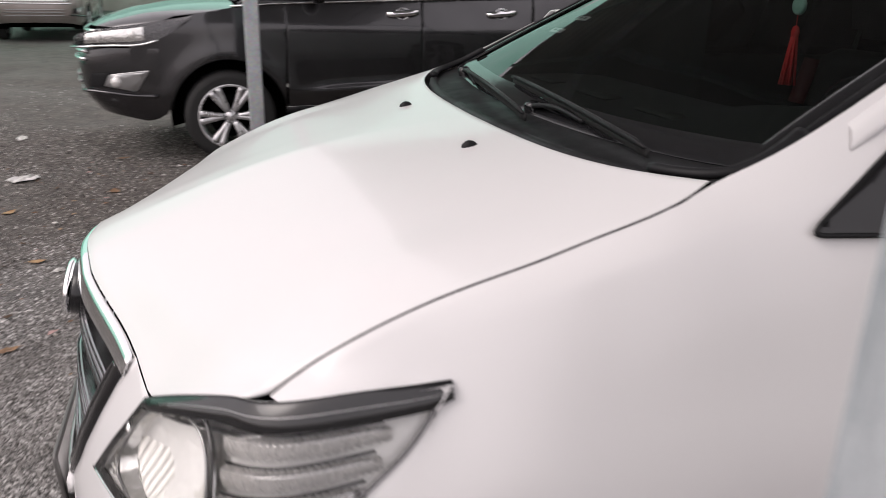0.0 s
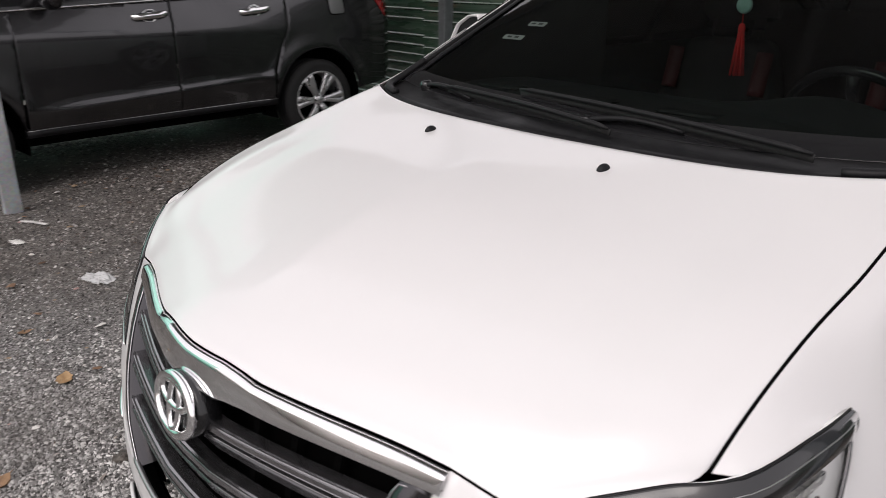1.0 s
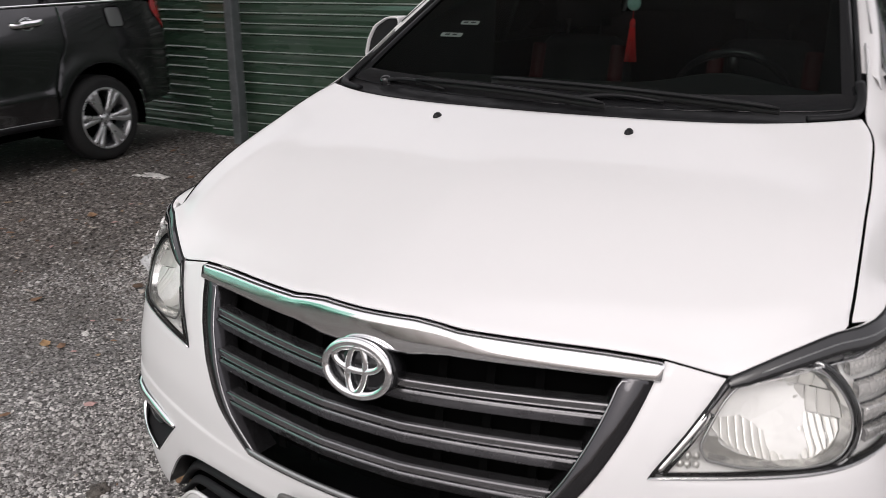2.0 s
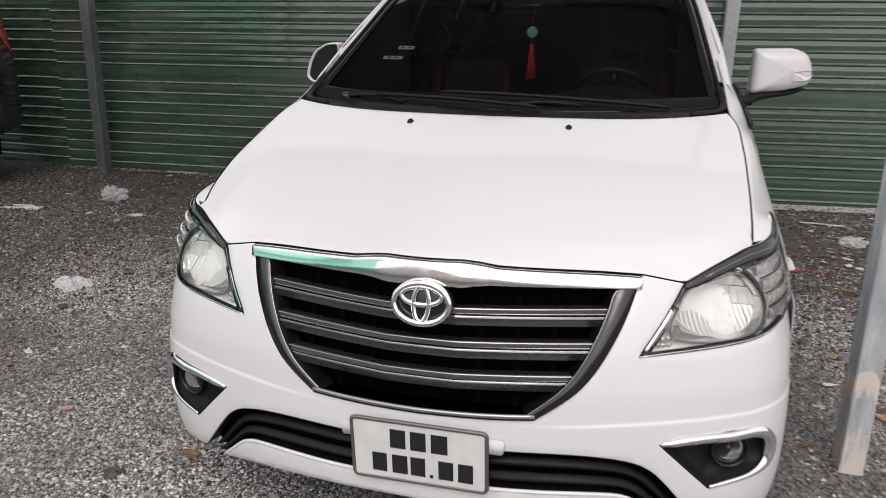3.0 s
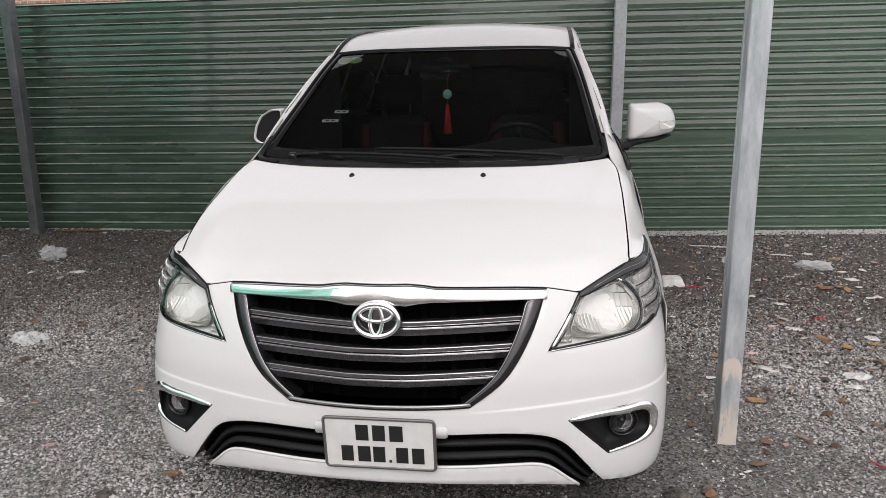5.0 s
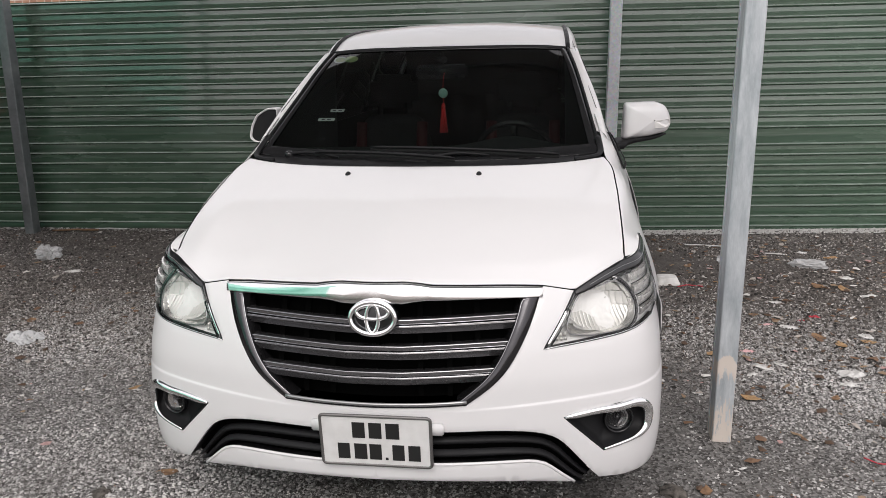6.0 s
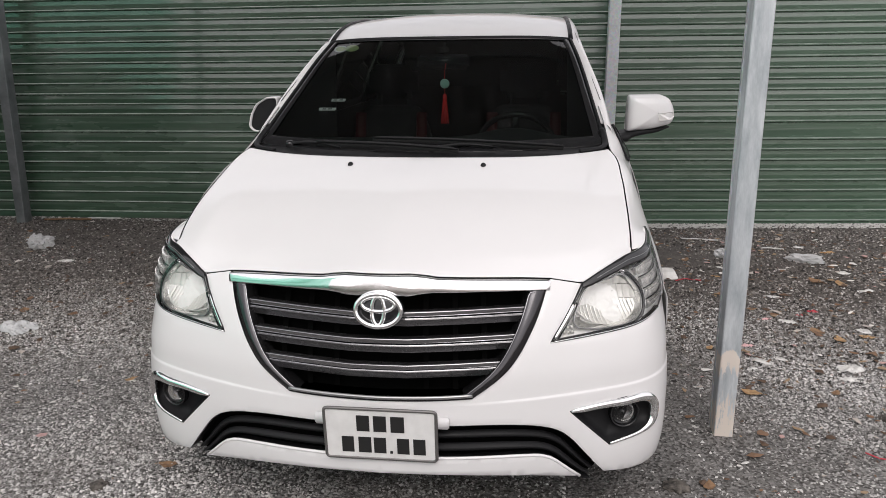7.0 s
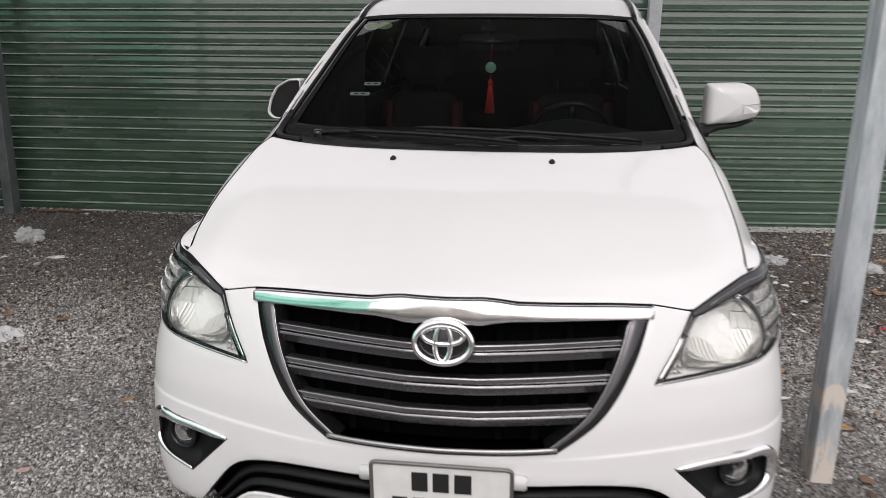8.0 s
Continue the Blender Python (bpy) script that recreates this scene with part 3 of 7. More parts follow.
def build_roof():
    """A strip of ribbed roof sheet on cross beams that rest on the posts."""
    xs, verts, rows = np.arange(-6.6, 2.4, 0.0625), [], 10
    for i, x in enumerate(xs):
        lift = 0.02 if i % 4 in (1, 2) else 0.0
        for k in range(rows):
            y = 0.5 + (3.4 - 0.5) * k / (rows - 1)
            verts.append((x, y, 3.32 - 0.03 * (y - 1.4) + lift))
    ob = add("shed_roof", verts, grid_faces(len(xs), rows), roof_sheet, smooth=False, thick=0.001)
    tagged(ob, "grey ribbed sheet metal roof on steel posts", "roof", kind="structure")
    for x0, x1 in ((-4.10, -4.13), (1.19, 0.95)):
        p = sweep("roof_beam", [(x0, 0.55, 3.15), (x1, 4.4, 3.12)], [(-0.03, -0.05), (0.03, -0.05), (0.03, 0.05), (-0.03, 0.05)], zinc, None, smooth=False)
        tagged(p, "galvanised steel beam across the posts", "beam", kind="structure")
    for y in (0.75, 1.85, 2.95):
        p = sweep("roof_beam", [(-6.5, y, 3.27 - 0.03 * (y - 1.4)), (2.3, y, 3.27 - 0.03 * (y - 1.4))], [(-0.025, -0.04), (0.025, -0.04), (0.025, 0.035), (-0.025, 0.035)], zinc, None, smooth=False)
        tagged(p, "galvanised steel purlin under the roof sheets", "beam", kind="structure")


build_roof()

# what closes the yard: a turquoise sheet wall across from the cars, unseen and added for its reflections, a pale wall
# far off
def sheet_wall(name, a, b, low, high, label):
    """Upright corrugated fibreglass sheets that let daylight through."""
    a, b = np.array(a, float), np.array(b, float)
    run = float(np.linalg.norm(b - a))
    n = int(run / 0.12)
    side = np.array((-(b - a)[1], (b - a)[0])) / run
    verts = []
    for i in range(n + 1):
        q = a + (b - a) * i / n + side * (0.02 if i % 2 else -0.02)
        verts += [(q[0], q[1], z) for z in (low, (low + high) / 2, high)]
    ob = add(name, verts, grid_faces(n + 1, 3), turquoise_sheet)
    return tagged(ob, label, "wall", kind="structure")


sheet_wall("reflected_front", (-34, -13.5), (-11.0, -13.5), 0.0, 9.5, "unseen turquoise translucent sheets across the yard, added for reflections")
b = block("wall_south", (60, 0.2, 2.4), (8, -14, 1.2), plaster, None)
tagged(b, "low pale wall across the yard", "wall", kind="structure")
b = block("wall_west", (0.3, 40, 1.8), (-32, -6, 0.9), plaster, None)
tagged(b, "pale plastered wall far across the yard", "wall", kind="structure")
sheet_wall("reflected_west", (-32, 14), (-32, -26), 1.8, 9.0, "unseen turquoise translucent sheets over the far wall, added for reflections")
def build_reflected_roof():
    """A corrugated translucent roof that leans on the far wall, unseen, added for the bonnets to reflect."""
    xs, ys = np.linspace(-31.9, -15.0, 12), np.arange(-16, 8, 0.2)
    verts = [(x, y, 6.8 - (x + 31.9) * 0.04 + (0.03 if j % 2 else 0.0)) for j, y in enumerate(ys) for x in xs]
    ob = add("reflected_roof", verts, grid_faces(len(ys), len(xs)), turquoise_sheet)
    return tagged(ob, "unseen turquoise translucent roof on the far wall, added for reflections", "roof", kind="structure")


build_reflected_roof()
b = block("wall_north", (24, 0.2, 3.2), (-4, 9.5, 1.6), brick_far, None)
tagged(b, "brown brick wall beyond the fence", "wall", kind="structure")
# crumbs of mortar along the foot of the fence
def crumbs(name, a, b, n, wide, label):
    rng = np.random.default_rng(5)
    verts, faces = [], []
    for _ in range(n):
        t = rng.random()
        c = np.array([a[0] + (b[0] - a[0]) * t, a[1] + (b[1] - a[1]) * t - wide * rng.random() ** 1.6, 0.003])
        s = 0.004 + 0.014 * rng.random() ** 2
        k = len(verts)
        verts += [c + s * np.array(d) * rng.uniform(0.6, 1.2, 3) for d in ((1, 0, 0), (0, 1, 0), (-1, 0, 0), (0, -1, 0), (0, 0, 0.55))]
        faces += [(k + i, k + (i + 1) % 4, k + 4) for i in range(4)]
    ob = add(name, verts, faces, concrete, smooth=False)
    return tagged(ob, label, "rubble", kind="stuff")


crumbs("mortar_crumbs", (1.0, 4.50), (5.5, 4.93), 6500, 0.17, "pale broken mortar strewn along the fence foot")
crumbs("mortar_crumbs", (-4.6, 4.33), (-1.5, 4.36), 500, 0.08, "pale broken mortar strewn along the fence foot")


# ---- the white car; its own axes: x across, y from its nose backwards, z up ----
white_car = thing("white_car", pose(-0.008, 0, 0, 0, 0, 0.7), "clean white people carrier parked nose out on the gravel", "car")

BASE = spl([(0, 0.012), (0.2, 0.022), (0.4, 0.055), (0.55, 0.098), (0.69, 0.152), (0.775, 0.200), (0.838, 0.268), (0.873, 0.36), (0.887, 0.48), (0.891, 0.65), (0.892, 0.9), (0.892, 1.3)], 500)
ARC = np.r_[0, np.cumsum(np.linalg.norm(np.diff(BASE, axis=0), axis=1))]
TAN = np.gradient(BASE, axis=0)
TAN /= np.linalg.norm(TAN, axis=1)[:, None]


def ease(t):
    t = np.clip(t, 0, 1)
    return t * t * (3 - 2 * t)


def nose(s, z, out=0.0):
    """The skin of the nose: s is the way round from its middle to the side, z the height."""
    s, z = np.asarray(s, float), np.asarray(z, float)
    side = np.sign(s) + (s == 0)
    a = np.abs(s)
    bx, by = np.interp(a, ARC, BASE[:, 0]), np.interp(a, ARC, BASE[:, 1])
    tx, ty = np.interp(a, ARC, TAN[:, 0]), np.interp(a, ARC, TAN[:, 1])
    front = np.interp(z, (0.12, 0.16, 0.205, 0.25, 0.30, 0.40, 0.47, 0.55, 0.634, 0.70, 0.75, 0.80, 0.85, 0.90), (0.04, 0.026, 0.012, 0.004, 0.001, 0.0, 0.004, 0.013, 0.033, 0.055, 0.076, 0.102, 0.136, 0.175))
    flank = np.interp(z, (0.12, 0.205, 0.30, 0.45, 0.60, 0.675, 0.75, 0.80, 0.85, 0.88, 0.92), (0.022, 0.008, 0.001, 0.0, 0.011, 0.028, 0.044, 0.056, 0.073, 0.086, 0.11))
    w = 1 - ease((a - 0.86) / 0.34)
    k = 0.45 + 0.55 * ease(a / 0.5)
    line = 0.457 + 0.028 * ease(a / 0.95)
    step = 0.0036 * ease((z - line) / 0.009) * np.exp(-np.maximum(z - line, 0) / 0.05) * ease((a - 0.1) / 0.4)
    full = 0.024 * np.exp(-(((a - 0.99) / 0.11) ** 2)) * ease((z - 0.66) / 0.09)
    d = w * front * k + (1 - w) * flank + step - out - full
    return np.stack([side * (bx - ty * d), by + tx * d, z + 0 * bx], -1)


def at_x(x, z=0.5):
    s = np.linspace(0, 1.0, 400)
    return float(np.interp(x, nose(s, z)[:, 0], s))


def on_nose(x, y, z):
    s = np.linspace(0, ARC[-1], 800)
    q = nose(s, z)
    return float(s[np.argmin((q[:, 0] - x) ** 2 + (q[:, 1] - y) ** 2)]), z


def nose_patch(name, outer, holes, material, parent, label="", step=0.022, out=0.0, mirror=False, side=1, thick=0.0, extra=()):
    """A piece of the nose's skin inside an outline of (s, z)."""
    v, f = fill(np.array(outer), [np.array(h) for h in holes], step, extra)
    p = nose(v[:, 0], v[:, 1], out)
    verts, faces = list(p), [tuple(t) for t in f]
    if mirror:
        n = len(verts)
        on = np.abs(v[:, 0]) < 1e-6
        index = {}
        for i, q in enumerate(p):
            if on[i]:
                index[i] = i
            else:
                index[i] = len(verts)
                verts.append(q * (-1, 1, 1))
        faces += [tuple(index[i] for i in reversed(t)) for t in faces]
    elif side < 0:
        verts = [q * (-1, 1, 1) for q in verts]
    faces = outward(verts, faces, np.array((0, 1.2, 0.5)))
    return add(name, verts, faces, material, parent, label, thick=thick)


def curve_sz(points, n, smooth=True):
    return spl([on_nose(*p) if len(p) == 3 else (at_x(p[0], p[1]), p[1]) for p in points], n, smooth)


# outlines on the nose, as runs of (s, z)
GRILLE_SIDE = curve_sz([(0.274, 0.484), (0.328, 0.522), (0.383, 0.572), (0.426, 0.638), (0.457, 0.704), (0.478, 0.768), (0.488, 0.806)], 22)
GRILLE_BOTTOM = np.stack([np.linspace(0, GRILLE_SIDE[0, 0], 14), 0.478 + 0.008 * np.linspace(0, 1, 14) ** 2], 1)
LAMP_IN = curve_sz([(0.496, 0.112, 0.634), (0.540, 0.158, 0.705), (0.585, 0.212, 0.787)], 14)
LAMP_TOP = curve_sz([(0.585, 0.212, 0.787), (0.655, 0.285, 0.825), (0.738, 0.368, 0.856), (0.766, 0.424, 0.8685), (0.789, 0.49, 0.876), (0.803, 0.582, 0.88)], 22)
LAMP_REAR = curve_sz([(0.803, 0.582, 0.88), (0.822, 0.556, 0.845), (0.838, 0.525, 0.81), (0.847, 0.47, 0.765), (0.842, 0.41, 0.712), (0.815, 0.345, 0.676)], 20)
LAMP_LOW = curve_sz([(0.815, 0.345, 0.676), (0.74, 0.245, 0.658), (0.62, 0.165, 0.645), (0.496, 0.112, 0.634)], 24)
LAMP = np.concatenate([LAMP_IN[:-1], LAMP_TOP[:-1], LAMP_REAR[:-1], LAMP_LOW[:-1]])
FOG_ARC = spl([on_nose(0.560, 0.10, 0.425), on_nose(0.66, 0.15, 0.441), on_nose(0.74, 0.198, 0.4475), on_nose(0.784, 0.233, 0.440), on_nose(0.805, 0.258, 0.415), on_nose(0.812, 0.266, 0.374), on_nose(0.806, 0.258, 0.340), on_nose(0.772, 0.223, 0.317), on_nose(0.676, 0.157, 0.300)], 60)
FOG = np.concatenate([FOG_ARC, spl([FOG_ARC[-1], FOG_ARC[0]], 12)[1:-1]])
MOUTH_TOP = curve_sz([(0.0, 0.396), (0.20, 0.398), (0.37, 0.398), (0.46, 0.388), (0.53, 0.364), (0.60, 0.290), (0.668, 0.205)], 34)
MOUTH_TOP[0, 0] = 0
LIP_TOP = curve_sz([(0.0, 0.300), (0.25, 0.300), (0.43, 0.300), (0.495, 0.289), (0.545, 0.250), (0.592, 0.207)], 26)
LIP_TOP[0, 0] = 0
LIP_LOW = curve_sz([(0.0, 0.243), (0.25, 0.240), (0.45, 0.226), (0.592, 0.205)], 20)
LIP_LOW[0, 0] = 0

s_end = float(np.interp(0.50, BASE[:, 1], ARC))
arch_front = [(float(np.interp(0.86 - 0.40 * math.cos(a), BASE[:, 1], ARC)), 0.33 + 0.40 * math.sin(a)) for a in np.linspace(radians(28), radians(-8), 8)]
bumper_low = [(float(np.interp(0.455, BASE[:, 1], ARC)), 0.225), on_nose(0.868, 0.42, 0.206), on_nose(0.84, 0.33, 0.195), on_nose(0.78, 0.235, 0.192), on_nose(0.72, 0.19, 0.197)]
lamp_back = LAMP_REAR[10:]
outer = np.concatenate([GRILLE_BOTTOM[:-1], GRILLE_SIDE, [LAMP_IN[-1]], LAMP_IN[::-1][1:], LAMP_LOW[::-1][1:], lamp_back[::-1][1:], [(s_end, 0.70), (s_end, 0.60)], arch_front, spl(bumper_low, 12), MOUTH_TOP[::-1]])
crease = [(a, 0.457 + 0.028 * ease(a / 0.95) + d) for d in (-0.004, 0.0, 0.003, 0.006, 0.009, 0.016) for a in np.linspace(0.12, s_end - 0.015, 90)]
bumper = nose_patch("front_bumper", outer, [FOG], white_paint, white_car, "smooth white front bumper", step=0.02, mirror=True, extra=crease, thick=0.004)

lip_outer = np.concatenate([LIP_TOP, LIP_LOW[::-1]])
nose_patch("bumper_lip", lip_outer, [], white_paint, bumper, "white lower lip", step=0.02, out=0.006, mirror=True, thick=0.006)
sweep("lip_edge", (lambda p: np.concatenate([flip(p)[::-1], p[1:]]))(nose(LIP_TOP[:, 0], LIP_TOP[:, 1] - 0.003, 0.0035)), ring(0.005, 8), white_paint, bumper, "rounded edge of the lip", up=(0, 1, 0))


def between(low, high, n, out, bulge=0.0, m=7, inset=0.0):
    """A grid of nose points between two runs of (s, z)."""
    rows = []
    for k in range(m):
        t = k / (m - 1)
        q = low * (1 - t) + high * t
        rows.append(nose(q[:, 0], q[:, 1], out + bulge * math.sin(math.pi * t)))
    return np.array(rows)


# black mouth behind the lip: two ledges and a dark back
n = 34
lo, hi = spl(np.concatenate([LIP_TOP, [(at_x(0.63), 0.195)]]), n), spl(MOUTH_TOP, n)
sheet("mouth_back", between(lo - (0, 0.02), hi + (0, 0.012), n, -0.045), void_black, bumper, "dark mouth of the bumper", mirror=True, thick=0.004)
sheet("mouth_floor", np.array([nose(lo[:, 0], lo[:, 1] - 0.012, 0.0), nose(lo[:, 0], lo[:, 1] - 0.016, -0.02), nose(lo[:, 0], lo[:, 1] - 0.018, -0.06)]), black_plastic, bumper, "dark floor of the mouth", mirror=True, thick=0.003)
for t0, t1, o in ((0.08, 0.36, -0.008), (0.46, 0.74, -0.016)):
    a, b = lo * (1 - t0) + hi * t0, lo * (1 - t1) + hi * t1
    sheet("mouth_ledge", between(a[:33], b[:33], n, o - 0.012, 0.014, 9), black_plastic, bumper, "matt black ledge", mirror=True, thick=0.004)
edge = nose(hi[:, 0], hi[:, 1], 0.0)
back = nose(hi[:, 0], hi[:, 1] + 0.004, -0.05)
sheet("mouth_lip", np.array([edge, back]), black_plastic, bumper, mirror=True, thick=0.002)

# grille: dark back, frame, bars, chrome bar over it, badge
grille = new("grille")
grille.parent = white_car
TOP_Z = (0.0, 0.842), (0.095, 0.842), (0.135, 0.837), (0.17, 0.830), (0.30, 0.820), (0.40, 0.813), (0.489, 0.806)
LOW_Z = (0.0, 0.781), (0.09, 0.781), (0.12, 0.786), (0.16, 0.789), (0.30, 0.784), (0.44, 0.778), (0.489, 0.777)
xs = np.linspace(0, 0.489, 50)
bar_top = np.array([(at_x(x, z), z) for x, z in zip(xs, np.interp(xs, *zip(*TOP_Z)))])
bar_low = np.array([(at_x(x, z), z) for x, z in zip(xs, np.interp(xs, *zip(*LOW_Z)))])
rows = []
for t, o in ((0, -0.004), (0.03, 0.005), (0.12, 0.0075), (0.45, 0.0092), (0.75, 0.0108), (0.86, 0.011), (0.94, 0.009), (1, 0.0)):
    q = bar_low * (1 - t) + bar_top * t
    rows.append(nose(q[:, 0], q[:, 1], o))
sheet("chrome_bar", rows, chrome, grille, "polished chrome bar over the grille", mirror=True, thick=0.006)

# a plain near-black sheet in place of the grille's shaded depth
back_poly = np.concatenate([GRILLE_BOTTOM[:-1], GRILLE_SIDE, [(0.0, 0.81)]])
nose_patch("grille_back", back_poly, [], void_black, grille, "near-black sheet standing for the shade behind the bars", out=-0.075, mirror=True, thick=0.003)
# frame: gunmetal side members with a bright inner edge, thin chrome foot
for side in (1, -1):
    o = nose(GRILLE_SIDE[:, 0], GRILLE_SIDE[:, 1], 0.004)
    widths = np.interp(np.linspace(0, 1, len(GRILLE_SIDE)), (0, 0.1, 0.25, 0.6, 1), (0.028, 0.031, 0.035, 0.045, 0.056))
    rows = []
    for f, d in ((0, -0.004), (0.05, 0.004), (0.5, 0.0052), (0.88, 0.0045), (0.93, 0.0), (1.0, -0.05)):
        q = GRILLE_SIDE - np.stack([widths * f, -0.25 * widths * f], 1)
        q[:, 1] = np.minimum(q[:, 1], 0.783)
        rows.append(nose(q[:, 0], q[:, 1], d))
    p = np.array(rows) if side > 0 else flip(rows)
    sheet("frame_side", p, frame_chrome, grille, "dark gunmetal side of the grille frame")
    q = GRILLE_SIDE - np.stack([widths * 0.93, -0.25 * widths * 0.93], 1)
    q[:, 1] = np.minimum(q[:, 1], 0.774)
    path = nose(q[:, 0], q[:, 1], 0.003)
    sweep("bright_edge", path if side > 0 else flip(path), ring(0.0022, 6), smoked_chrome, grille, up=(0, 1, 0))
q = spl(np.concatenate([-GRILLE_BOTTOM[::-1] * (1, -1), GRILLE_BOTTOM[1:]]), 40)
path = nose(q[:, 0], q[:, 1] + 0.008, 0.003)
sweep("frame_foot", path, ring(0.0055, 8), satin, grille, "thin chrome foot of the grille frame")
path = nose(q[:, 0], q[:, 1] + 0.001, 0.0)
sweep("frame_seal", path, ring(0.005, 8), black_plastic, grille)


def grille_half(z):
    """How wide the opening is at a height, as the way round the nose."""
    w = np.interp(np.linspace(0, 1, len(GRILLE_SIDE)), (0, 0.25, 0.6, 1), (0.022, 0.034, 0.045, 0.056))
    return float(np.interp(z, GRILLE_SIDE[:, 1], GRILLE_SIDE[:, 0] - w))


# each row: a bright ledge over a groove, then a broad blade with a bright lip; straight to a kink beside the middle
for z_up, z_low, drop in ((0.7285, 0.708, 0.001), (0.6515, 0.631, 0.005), (0.5745, 0.5555, 0.008)):
    for name, zc, deep, prof, m, label in (
        ("grille_bar", z_up, -0.008, [(-0.004, -0.0068), (0.004, -0.0055), (0.004, 0.004), (-0.004, 0.0068), (-0.026, 0.006), (-0.026, -0.006)], smoked_chrome, "upper bright grille bar"),
        ("grille_bar", z_low, -0.010, [(-0.010, -0.0175), (-0.004, -0.0160), (0.0055, 0.006), (0.0035, 0.009), (-0.026, 0.009), (-0.03, -0.0105)], gunmetal, "broad dark grille bar"),
        ("bar_edge", z_up + 0.0052, -0.0055, ring(0.0019, 6), smoked_chrome, "bright edge of the grille bar"),
        ("bar_edge", z_up - 0.0056, -0.0062, ring(0.0012, 6), smoked_chrome, "bright edge of the grille bar"),
        ("bar_edge", z_low + 0.0082, -0.0062, ring(0.0020, 6), smoked_chrome, "bright edge of the grille bar"),
    ):
        end = grille_half(zc)
        s = np.r_[np.linspace(-end, -0.088, 12), np.linspace(-0.080, 0.080, 7), np.linspace(0.088, end, 12)]
        z = zc + drop * np.maximum(np.abs(s) - 0.085, 0) / (end - 0.085)
        inner, outer_end = nose(0.085, zc, deep), nose(end, zc, deep)
        path = nose(s, z, deep)
        f = np.clip((np.abs(s) - 0.085) / (end - 0.085), 0, 1)
        straight = inner[1] + (outer_end[1] - inner[1]) * f
        path[:, 1] = 0.45 * path[:, 1] + 0.55 * straight
        sweep(name, path, prof, m, grille, label, smooth=False)
# ribs in the same near black, as if lost in that shade
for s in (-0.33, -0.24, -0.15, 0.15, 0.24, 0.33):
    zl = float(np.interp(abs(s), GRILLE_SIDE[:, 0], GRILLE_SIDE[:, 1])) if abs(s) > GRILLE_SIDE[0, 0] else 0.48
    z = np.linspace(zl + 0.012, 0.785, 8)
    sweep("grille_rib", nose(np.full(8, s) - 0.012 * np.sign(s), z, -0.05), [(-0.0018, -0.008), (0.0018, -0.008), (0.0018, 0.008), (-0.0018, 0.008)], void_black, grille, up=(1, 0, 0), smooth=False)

# badge: three chrome ovals on a black field
badge = new("badge")
badge.parent = white_car
m = pose(0.006, 0.034, 0.747, -11, 0, 0)
lathe("badge_field", [(0.0, -0.002), (0.9, -0.002), (1.0, 0.004), (1.0, 0.04), (0.0, 0.04)], gloss_black, badge, "black oval field", 40, m, (0.072, 0.053))


def oval(cx, cz, rx, rz, r, name="oval"):
    path = [m @ Vector((cx + rx * math.cos(a), -0.006 - 0.004 * math.cos(a) ** 2 * 0, cz + rz * math.sin(a))) for a in np.linspace(0, 2 * math.pi, 49)[:-1]]
    sweep(name, path, ring(r, 8), chrome, badge, "chrome oval", up=m.to_3x3() @ Vector((0, 1, 0)), closed=True)


oval(0, 0, 0.0655, 0.0470, 0.0082)
oval(0, 0.0175, 0.0475, 0.0205, 0.0066)
oval(0, 0.0, 0.018, 0.0425, 0.0066)

# number plate, its writing as plain bars
plate = new("number_plate")
plate.parent = white_car
pm = pose(0.008, -0.008, 0.3785, 5, 0, 0)
o = rounded([(-0.165, -0.0825), (0.165, -0.0825), (0.165, 0.0825), (-0.165, 0.0825)], 0.012, 5)


def plate_piece(name, outline, y0, y1, material, label=""):
    n = len(outline)
    verts = [pm @ Vector((a, y, b)) for y in (y0, y1) for a, b in outline]
    faces = [tuple(range(n)), tuple(reversed(range(n, 2 * n)))] + [(i, n + i, n + (i + 1) % n, (i + 1) % n) for i in range(n)]
    return add(name, verts, faces, material, plate, label, smooth=False)


plate_piece("plate_sheet", o * 0.985, -0.002, 0.004, plate_white, "white enamelled plate")
sweep("plate_frame", [pm @ Vector((a, 0.0, b)) for a, b in o], ring(0.0055, 6), plate_frame_grey, plate, "worn grey metal frame", up=pm.to_3x3() @ Vector((0, 1, 0)), closed=True)
for z, row in ((0.036, ((-0.05, 0.038), (0.0, 0.038), (0.052, 0.04))), (-0.036, ((-0.098, 0.036), (-0.047, 0.038), (-0.002, 0.036), (0.0315, 0.008), (0.067, 0.036), (0.115, 0.036)))):
    for x, w in row:
        tall = 0.026 if w > 0.01 else 0.004
        dz = 0 if w > 0.01 else -0.022
        plate_piece("plate_bar", np.array([(x - w / 2, z + dz - tall), (x + w / 2, z + dz - tall), (x + w / 2, z + dz + tall), (x - w / 2, z + dz + tall)]), -0.0035, -0.001, bar_black, "plain black bar in place of writing")
block("plate_bracket", (0.40, 0.02, 0.035), (0.008, 0.016, 0.412), white_paint, plate, "white bracket behind the plate", 0.004)

# ---- bonnet ----
EDGE = np.array([(0.738, 0.368, 0.857), (0.739, 0.41, 0.887), (0.739, 0.448, 0.908), (0.739, 0.528, 0.944), (0.739, 0.611, 0.973), (0.740, 0.724, 1.005), (0.738, 0.796, 1.027), (0.734, 0.894, 1.056), (0.722, 0.949, 1.074), (0.708, 0.982, 1.086)])
NV, NU = 60, 48
top_run = np.concatenate([bar_top, LAMP_IN[-1:], LAMP_TOP[1:12]])
front = nose(top_run[:, 0], top_run[:, 1], 0.002) + (0, 0.004, 0.004)
cut = int(np.argmin(np.abs(front[:, 0] - 0.735)))
